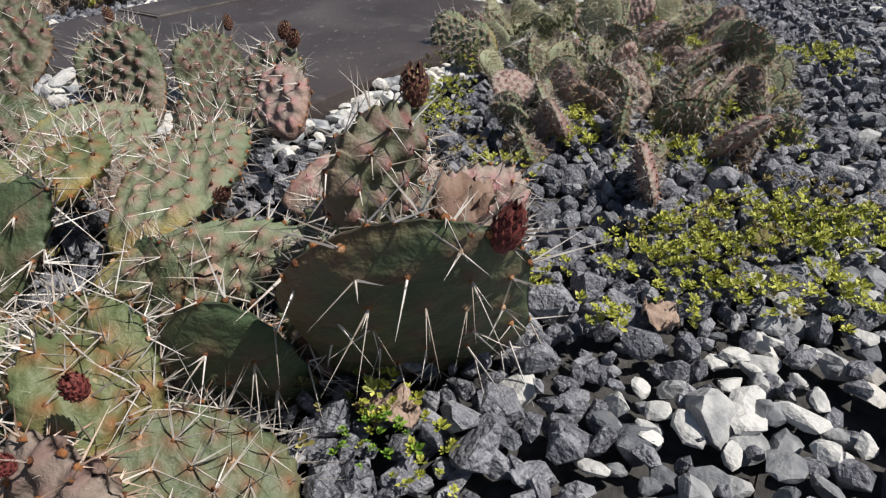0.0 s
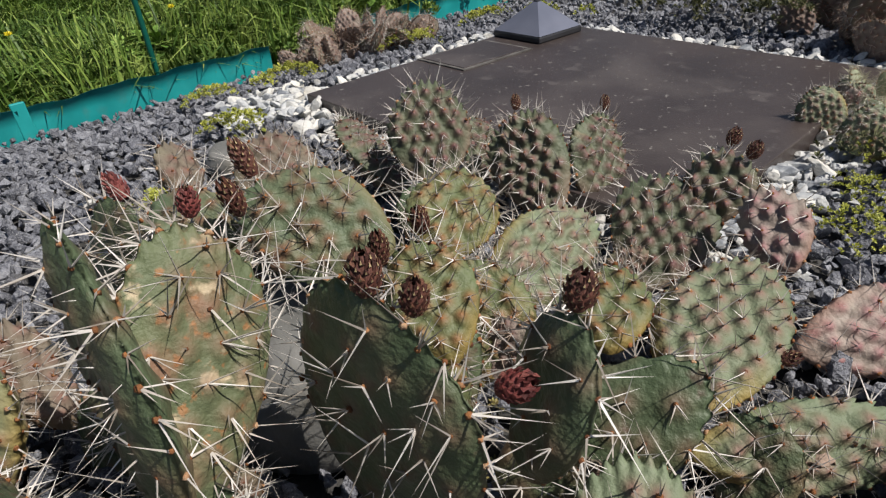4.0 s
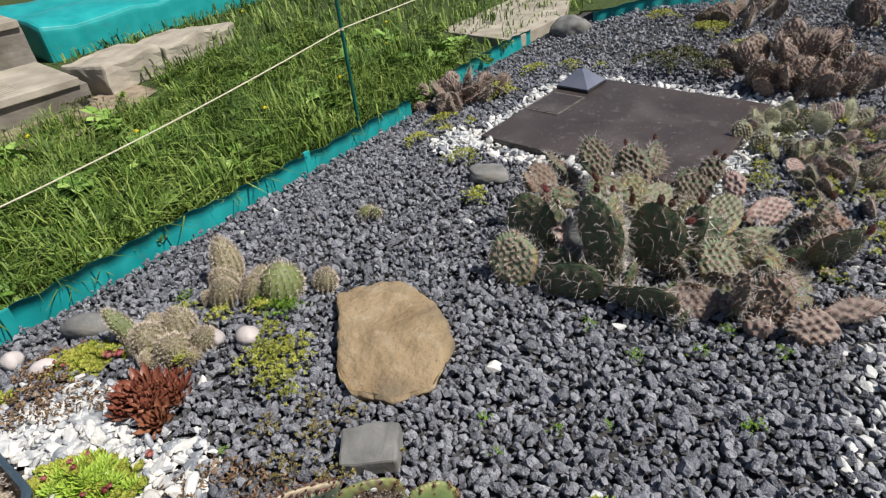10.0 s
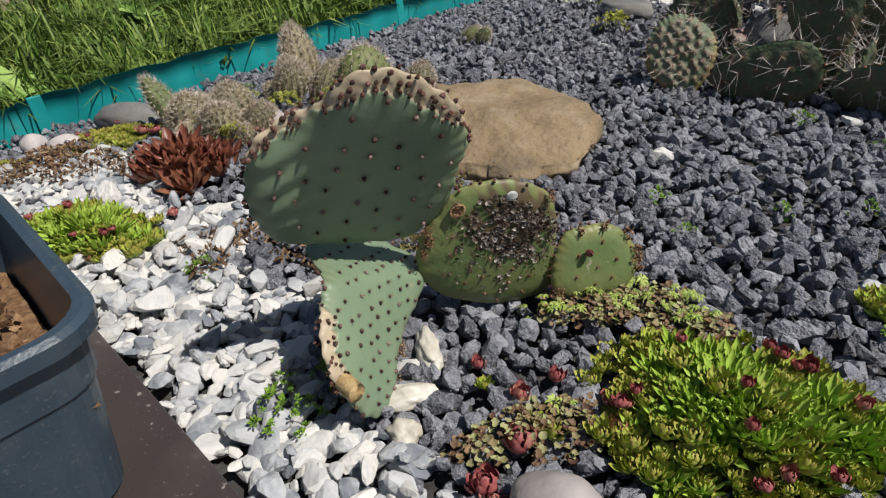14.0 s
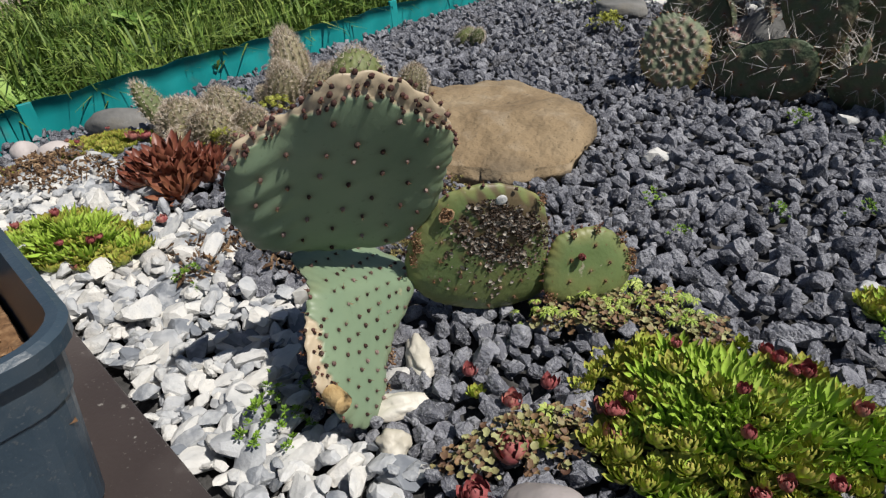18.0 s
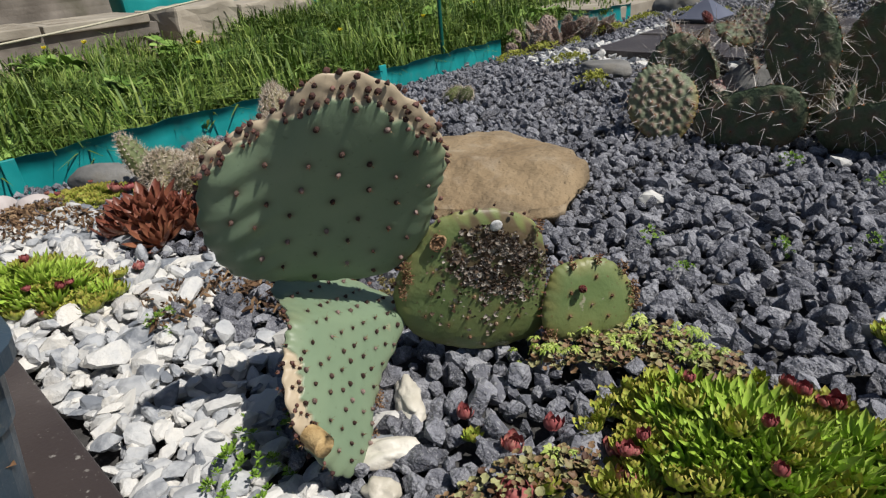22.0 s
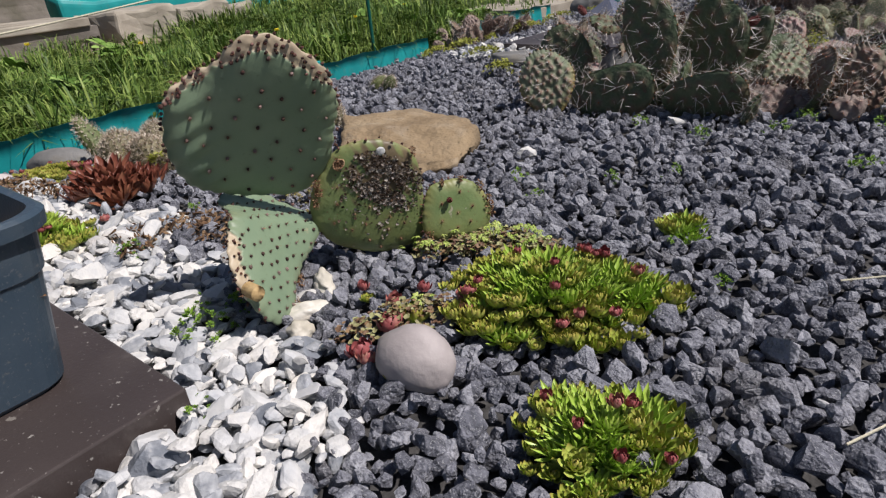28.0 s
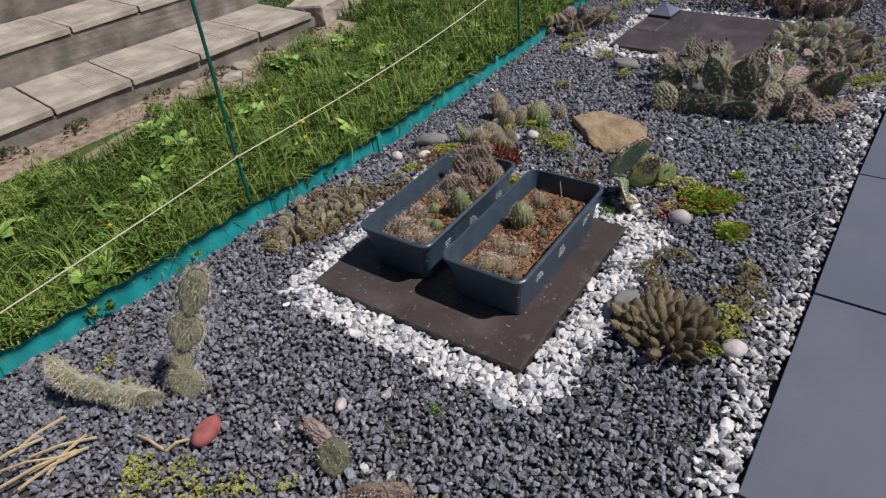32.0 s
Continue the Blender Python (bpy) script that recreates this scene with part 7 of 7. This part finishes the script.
for b, t, w, st in (((-0.185, -0.40, -0.005), (-0.215, -0.365, 0.06), 0.07, "dark"), ((-0.22, -0.36, 0.0), (-0.30, -0.355, 0.05), 0.04, "grey"), ((-0.14, -0.42, 0.0), (-0.06, -0.38, 0.03), 0.05, "brown"), ((-0.10, -0.40, 0.0), (-0.03, -0.35, 0.02), 0.05, "grey"), ((-0.15, -0.44, 0.0), (-0.12, -0.5, 0.04), 0.06, "brown")):
    pad(LP, st, b, t, (0.6, -0.7, 0.4), w, shape=SHAPES[st][0])
YP = thing("low_prickly_pear", (-0.93, 0.28, 0), "low yellowish prickly pear creeping over brown mulch", "cactus")
for i in range(80):
    a, q = i * 2.39996, math.sqrt((i + 0.5) / 80)
    x, y = -0.905 + 0.125 * q * math.cos(a), 0.285 + 0.20 * q * math.sin(a)
    w = g3.uniform(0, 6.28)
    st = ("yellow", "hairy", "brown", "yellow", "pale")[i % 5]
    l = g3.uniform(0.025, 0.05)
    sh = SHAPES[st][0] if i % 3 == 0 else (*SHAPES[st][0][:2], None, *SHAPES[st][0][3:])
    pad(YP, st, (x, y, -0.004 + low(x)), (x + 0.03 * math.cos(w), y + 0.03 * math.sin(w), l + low(x)), (math.cos(w + 1), math.sin(w + 1), 0.6), g3.uniform(0.034, 0.050), shape=sh)

# ---- cushions of rosettes ----
g4 = np.random.default_rng(44)


def cushion(name, label, cx, cy, rx, ry, turn, core, rim, count, size, gen, high=0.018, pinks=0):
    c = thing(name, (cx, cy, 0), label, "succulent", "rosette cushions")
    cs, sn = math.cos(radians(turn)), math.sin(radians(turn))
    for i in range(count):
        a, q = i * 2.39996, math.sqrt((i + 0.5) / count)
        ragged = 1 + 0.14 * math.sin(3 * a + cx * 50) + 0.08 * math.sin(5 * a + cy * 40)
        u, v = rx * q * math.cos(a) * ragged, ry * q * math.sin(a) * ragged
        kind = rim if q > 0.52 + 0.35 * gen.random() and gen.random() < 0.85 or gen.random() < 0.16 else core
        s = size * gen.uniform(0.75, 1.25) * (0.80 if kind != core else 1.0)
        rosettes(c, kind, [(cx + u * cs - v * sn, cy + u * sn + v * cs, high * (1 - q * q) + (0.004 if kind != core else -0.002), s)], gen)
    for i in range(count if core != rim else 0):
        a, q = gen.uniform(0, 6.28), gen.uniform(0.35, 1.10)
        u, v = rx * q * math.cos(a), ry * q * math.sin(a)
        rosettes(c, rim, [(cx + u * cs - v * sn, cy + u * sn + v * cs, gen.uniform(0.004, 0.012), size * gen.uniform(0.50, 0.90))], gen)
    for i in range(pinks):
        a, q = gen.uniform(0, 6.28), math.sqrt(gen.random()) * 0.95
        u, v = rx * q * math.cos(a), ry * q * math.sin(a)
        rosettes(c, "pink", [(cx + u * cs - v * sn, cy + u * sn + v * cs, high * (1 - q * q) + 0.014, size * gen.uniform(0.40, 0.58))], gen)
    return c


cushion("houseleek_cushion", "bright green houseleek cushion with red-tinged offsets", 0.150, 0.845, 0.088, 0.066, 28, "green", "yellow", 115, 0.0285, g4, 0.028, 14)
cushion("houseleek_cushion", "smaller bright green houseleek cushion on dark gravel", 0.248, 0.715, 0.046, 0.043, 10, "green", "yellow", 44, 0.025, g4, 0.022, 6)
cushion("houseleek_cushion", "bright green houseleek cushion beside the planter", -0.455, 0.648, 0.088, 0.050, 28, "green", "yellow", 84, 0.030, g4, 0.026, 7)
cushion("red_houseleek", "dark red pointed houseleek clump in white gravel", -0.525, 0.800, 0.060, 0.055, 40, "red", "red", 15, 0.064, g4, 0.022)
cushion("houseleek_cushion", "yellow-green houseleek mat by the river stone", -0.765, 0.785, 0.100, 0.056, 30, "yellow", "yellow", 90, 0.022, g4, 0.014, 3)
cushion("houseleek_cushion", "small yellow-green houseleek mat in white gravel", -0.800, 0.640, 0.05, 0.035, 30, "yellow", "yellow", 26, 0.020, g4, 0.012)
cushion("houseleek_cushion", "lone pair of green houseleeks on dark gravel", 0.188, 1.018, 0.016, 0.014, 0, "green", "yellow", 6, 0.030, g4, 0.006)
c = thing("crimson_houseleeks", (0.05, 0.74, 0), "scattered crimson houseleek buds in dark gravel", "succulent", "rosette cushions")
rosettes(c, "pink", [(0.062, 0.742, 0.006, 0.034), (0.066, 0.705, 0.006, 0.031), (0.076, 0.700, 0.006, 0.025), (0.035, 0.772, 0.006, 0.022), (0.045, 0.800, 0.006, 0.019), (0.085, 0.805, 0.006, 0.023), (-0.005, 0.775, 0.006, 0.017), (0.10, 0.79, 0.006, 0.025), (-0.40, 0.64, 0.006, 0.025), (-0.39, 0.655, 0.006, 0.022), (-0.42, 0.735, 0.006, 0.020), (-0.70, 0.815, 0.01, 0.028), (-0.685, 0.83, 0.01, 0.028)], g4)
rosettes(c, "yellow", [(0.068, 0.762, 0.004, 0.035), (0.105, 0.812, 0.004, 0.043), (0.085, 0.825, 0.004, 0.023), (0.01, 0.765, 0.004, 0.017), (0.10, 0.70, 0.004, 0.023)], g4)

# ---- creeping mats ----
plant_mat("star-tipped yellow-green liverwort stalks beside the smooth pear", M_MOSSY, [(0.020, 0.885, 0.030), (0.048, 0.905, 0.032), (0.002, 0.850, 0.020), (0.072, 0.912, 0.026), (-0.012, 0.834, 0.014), (0.095, 0.915, 0.018), (0.07, 0.775, 0.015)], 0.0095, 22000, g4, "liverwort_stars", 0.012, [star(g4) for _ in range(3)])
plant_mat("flat bronze and green liverwort lobes on dark gravel", M_LOBE, [(0.030, 0.888, 0.042), (0.062, 0.905, 0.040), (0.005, 0.855, 0.022), (0.10, 0.905, 0.030), (0.060, 0.755, 0.030), (0.075, 0.775, 0.025), (0.045, 0.72, 0.02)], 0.0043, 190000, g4, "liverwort_mat", 0.016, [lobes(g4) for _ in range(4)])
plant_mat("yellow-green sedum mat round the bristly cacti", M_SEDUM, [(-0.43, 0.965, 0.06), (-0.40, 1.02, 0.04), (-0.47, 1.02, 0.035), (-0.60, 1.00, 0.035), (-0.545, 1.055, 0.04), (-0.62, 0.86, 0.025), (-0.55, 0.88, 0.03), (-0.68, 0.97, 0.03), (-0.37, 0.93, 0.035), (-0.36, 1.0, 0.03), (-0.316, 0.937, 0.025), (-0.41, 0.985, 0.05), (-0.36, 0.955, 0.04)], 0.011, 44000, g4, lift=0.027)
plant_mat("bright moss at the foot of the round cactus", M_MOSS, [(-0.535, 1.08, 0.05), (-0.50, 1.09, 0.035), (-0.57, 1.07, 0.03), (-0.66, 0.92, 0.03), (-0.73, 1.0, 0.02)], 0.009, 70000, g4, "moss_mat", 0.022)
plant_mat("bronze sedum and moss round the flat stone", M_SEDUM_BR, [(-0.30, 0.865, 0.035), (-0.223, 0.901, 0.04), (-0.14, 0.87, 0.04), (-0.212, 0.83, 0.045), (-0.105, 0.939, 0.03), (-0.15, 0.84, 0.03), (-0.27, 0.94, 0.035), (-0.21, 0.96, 0.03)], 0.009, 34000, g4, lift=0.020)
plant_mat("brown-green sedum mat in white gravel", M_SEDUM_BR, [(0.115, 0.46, 0.045), (0.15, 0.42, 0.04), (0.17, 0.55, 0.035), (0.135, 0.53, 0.03), (0.35, 0.50, 0.05), (0.33, 0.56, 0.04), (0.36, 0.43, 0.04), (0.30, 0.45, 0.03)], 0.011, 60000, g4, lift=0.026)
plant_mat("green sedum mat beside the segmented cactus", M_SEDUM, [(0.335, 0.385, 0.045), (0.34, 0.33, 0.04), (0.33, 0.25, 0.03), (0.355, 0.30, 0.03), (0.33, 0.575, 0.02)], 0.011, 60000, g4, lift=0.026)
plant_mat("yellow-green sedum mat west of the far slab", M_SEDUM, [(-0.80, 1.855, 0.055), (-0.575, 1.79, 0.06), (-0.835, 2.03, 0.065), (-0.70, 2.0, 0.03), (-0.77, 2.28, 0.075), (-0.42, 1.625, 0.04), (-0.79, 2.55, 0.07), (-0.66, 2.60, 0.05), (-0.40, 1.60, 0.03), (-0.83, 2.35, 0.06), (-0.55, 2.62, 0.03), (-0.74, 1.93, 0.03), (-0.35, 3.2, 0.1), (-0.6, 3.35, 0.08), (-0.15, 3.0, 0.08)], 0.012, 42000, g4, lift=0.030)
plant_mat("yellow-green sedum mat spreading over dark gravel", M_SEDUM, [(0.393, 1.841, 0.03), (0.42, 1.865, 0.04), (0.459, 1.91, 0.045), (0.495, 1.94, 0.04), (0.418, 1.807, 0.016), (0.454, 1.842, 0.03), (0.49, 1.86, 0.03), (0.289, 1.992, 0.03), (0.322, 1.679, 0.02), (0.355, 1.664, 0.018), (0.14, 1.99, 0.05), (0.40, 1.87, 0.055), (0.45, 1.93, 0.06), (0.36, 2.00, 0.05), (0.26, 1.92, 0.04), (0.31, 1.70, 0.025), (0.27, 2.03, 0.04), (0.42, 2.08, 0.05), (0.12, 2.06, 0.04), (0.10, 2.16, 0.03), (0.24, 2.42, 0.05), (0.38, 2.2, 0.05), (0.13, 2.30, 0.05), (0.30, 2.33, 0.05), (0.20, 2.16, 0.045), (0.36, 2.12, 0.05), (0.28, 2.22, 0.04), (0.44, 2.35, 0.06), (0.19, 1.86, 0.03), (0.34, 1.80, 0.03), (0.39, 1.78, 0.02)], 0.0095, 42000, g4)
plant_mat("bronze sedum litter in the gravel", M_SEDUM_BR, [(0.42, 1.89, 0.07), (0.47, 1.97, 0.06), (0.36, 2.04, 0.06), (0.21, 1.95, 0.05), (0.05, 1.68, 0.03), (0.035, 1.63, 0.03), (0.06, 1.57, 0.04), (0.29, 1.66, 0.03)], 0.010, 12000, g4)
plant_mat("yellowish sedum mat on gravel by the hairy pear", M_SEDUM, [(-0.50, -0.62, 0.07), (-0.38, -0.58, 0.05), (-0.78, -0.50, 0.04), (-0.93, -0.47, 0.04), (-0.24, -0.47, 0.03), (0.02, -0.36, 0.03), (-0.55, -0.6, 0.04), (-0.33, -0.53, 0.05), (-0.45, -0.56, 0.05)], 0.010, 34000, g4, lift=0.022)
plant_mat("small green weeds sprouting in the gravel", M_MOSS, [(0.03, 1.02, 0.014), (0.08, 1.10, 0.016), (0.14, 1.14, 0.014), (-0.02, 1.06, 0.014), (0.20, 0.98, 0.010), (0.26, 0.92, 0.012), (0.12, 1.30, 0.02), (0.2, 1.36, 0.02), (0.02, 1.33, 0.02), (0.31, 1.25, 0.02), (-0.01, 1.80, 0.012), (-0.16, 1.70, 0.012), (0.33, 1.66, 0.02), (0.28, 1.62, 0.016), (0.11, 1.50, 0.02), (0.22, 1.43, 0.02), (0.31, 1.42, 0.02), (-0.06, 0.665, 0.016), (-0.075, 0.70, 0.02), (-0.28, 0.70, 0.02), (-0.32, 0.80, 0.015), (-0.1, -0.18, 0.02), (0.02, 0.60, 0.012)], 0.008, 60000, g4, "weeds")
plant_mat("dark ferny moss beside the smooth pear", M_MOSS, [(-0.080, 0.655, 0.016), (-0.068, 0.640, 0.013), (-0.095, 0.675, 0.012)], 0.011, 46000, g4, "weeds", 0.022)
plant_mat("dull green heath bush behind the far slab", M_BUSH, [(-0.36, 2.64, 0.09), (-0.25, 2.66, 0.08), (-0.16, 2.62, 0.07), (-0.30, 2.72, 0.09)], 0.020, 16000, g4, "heath_bush", 0.07)
plant_mat("dull green moss under the creeping pears", M_BUSH, [(0.14, 2.25, 0.06), (0.16, 2.36, 0.06), (0.24, 2.18, 0.07), (0.10, 2.12, 0.04)], 0.014, 14000, g4, "heath_bush", 0.04)
plant_mat("bronze sedum creeping through the mulch", M_SEDUM_BR, [(-0.98, 0.30, 0.06), (-0.95, 0.12, 0.06), (-0.80, 0.18, 0.05), (-0.72, 0.52, 0.05), (-0.80, 0.55, 0.05), (-0.85, 0.35, 0.06), (-0.83, 0.26, 0.05), (-0.93, 0.19, 0.04), (-0.90, 0.40, 0.05), (-0.78, 0.45, 0.04)], 0.011, 26000, g4, lift=0.022)
rubble("mulch", "brown fibrous mulch under the low prickly pear", "mulch", M_MULCH, [(-0.90, 0.22, 0.09), (-0.86, 0.33, 0.10), (-0.93, 0.42, 0.08), (-0.80, 0.42, 0.07), (-0.82, 0.25, 0.08), (-0.74, 0.50, 0.05)], 0.009, g4, count=520, z=0.008)
rubble("mulch", "patch of dry brown moss litter in white gravel", "mulch", M_MULCH, [(-0.325, 0.728, 0.026), (-0.25, 0.785, 0.035), (-0.30, 0.775, 0.032), (-0.285, 0.712, 0.022), (-0.66, 0.71, 0.05), (-0.72, 0.66, 0.06), (-0.20, 0.80, 0.032), (-0.82, 0.74, 0.06), (-0.74, 0.72, 0.04), (-0.6, 0.76, 0.03)], 0.007, g4, count=900, z=0.010)


# ---- dead leaves, straw ----
def dead_leaf(at, turn, size, label):
    bm = bmesh.new()
    bmesh.ops.create_grid(bm, x_segments=12, y_segments=8, size=0.5)
    for v in bm.verts:
        u, w = v.co.x, v.co.y
        v.co.y = w * max(0.06, math.cos(u * 2.9)) * 0.8
        v.co.z = 0.30 * abs(w) * math.sin(u * 9 + 1) + 0.25 * u * u + 0.30 * noise.noise(Vector((u * 6, w * 6, turn)))
        v.co *= size
    bmesh.ops.solidify(bm, geom=list(bm.faces), thickness=0.0006)
    ob = part("dead_leaf", bm, M_LEAF, smooth=True)
    ob.matrix_world = pose(*at, 0, 0, turn)
    return tagged(ob, label, "leaf", "dead leaves")


dead_leaf((0.188, 1.700, 0.030), 30, 0.034, "pale curled dead leaf on a flat cactus pad")
dead_leaf((0.325, 1.745, 0.085), 80, 0.040, "brown dead leaf caught among cactus spines")
dead_leaf((0.325, 1.680, 0.012), 10, 0.028, "brown dead leaf under the cactus")
dead_leaf((0.41, 1.800, 0.014), 150, 0.024, "small tan dead leaf on gravel")
dead_leaf((-0.055, 0.87, 0.012), 20, 0.03, "brown dead leaf beside the sandstone")
for x, y, a, l in ((-0.74, -0.74, 60, 0.12), (-0.78, -0.72, 50, 0.14), (-0.72, -0.77, 75, 0.13), (-0.80, -0.77, 45, 0.12), (-0.76, -0.79, 65, 0.15), (-0.82, -0.74, 85, 0.12), (-0.84, -0.80, 70, 0.13), (-0.70, -0.72, 100, 0.10), (-0.62, -0.56, 5, 0.09), (-0.53, -0.55, 60, 0.05)):
    d = Vector((math.cos(radians(a)), math.sin(radians(a)), 0)) * l
    v, f = blades(np.array([0.0]), np.array([0.0]), np.array([0.02]), np.array([0.012]), rng)
    ob = part("straw", tri_mesh("straw", *tube([(0, 0, 0.006), tuple(d * 0.5 + Vector((0, 0, 0.018))), tuple(d + Vector((0, 0, 0.012)))], 0.0032, 5), M_STRAW))
    ob.matrix_world = pose(x, y, 0.004)
    tagged(ob, "broad dry straw blade lying on gravel", "straw", "straws")
for p in (((0.33, 0.965, 0.014), (0.40, 1.02, 0.016), (0.44, 1.06, 0.014)), ((0.36, 0.78, 0.014), (0.40, 0.85, 0.016), (0.42, 0.90, 0.012)), ((0.13, 0.10, 0.012), (0.18, 0.09, 0.014), (0.22, 0.075, 0.012))):
    tagged(part("dry_stalk", tri_mesh("dry_stalk", *tube(p, 0.0008, 5), M_ROPE)), "thin pale dry stalk lying on the gravel", "stalk", "dry stalks")
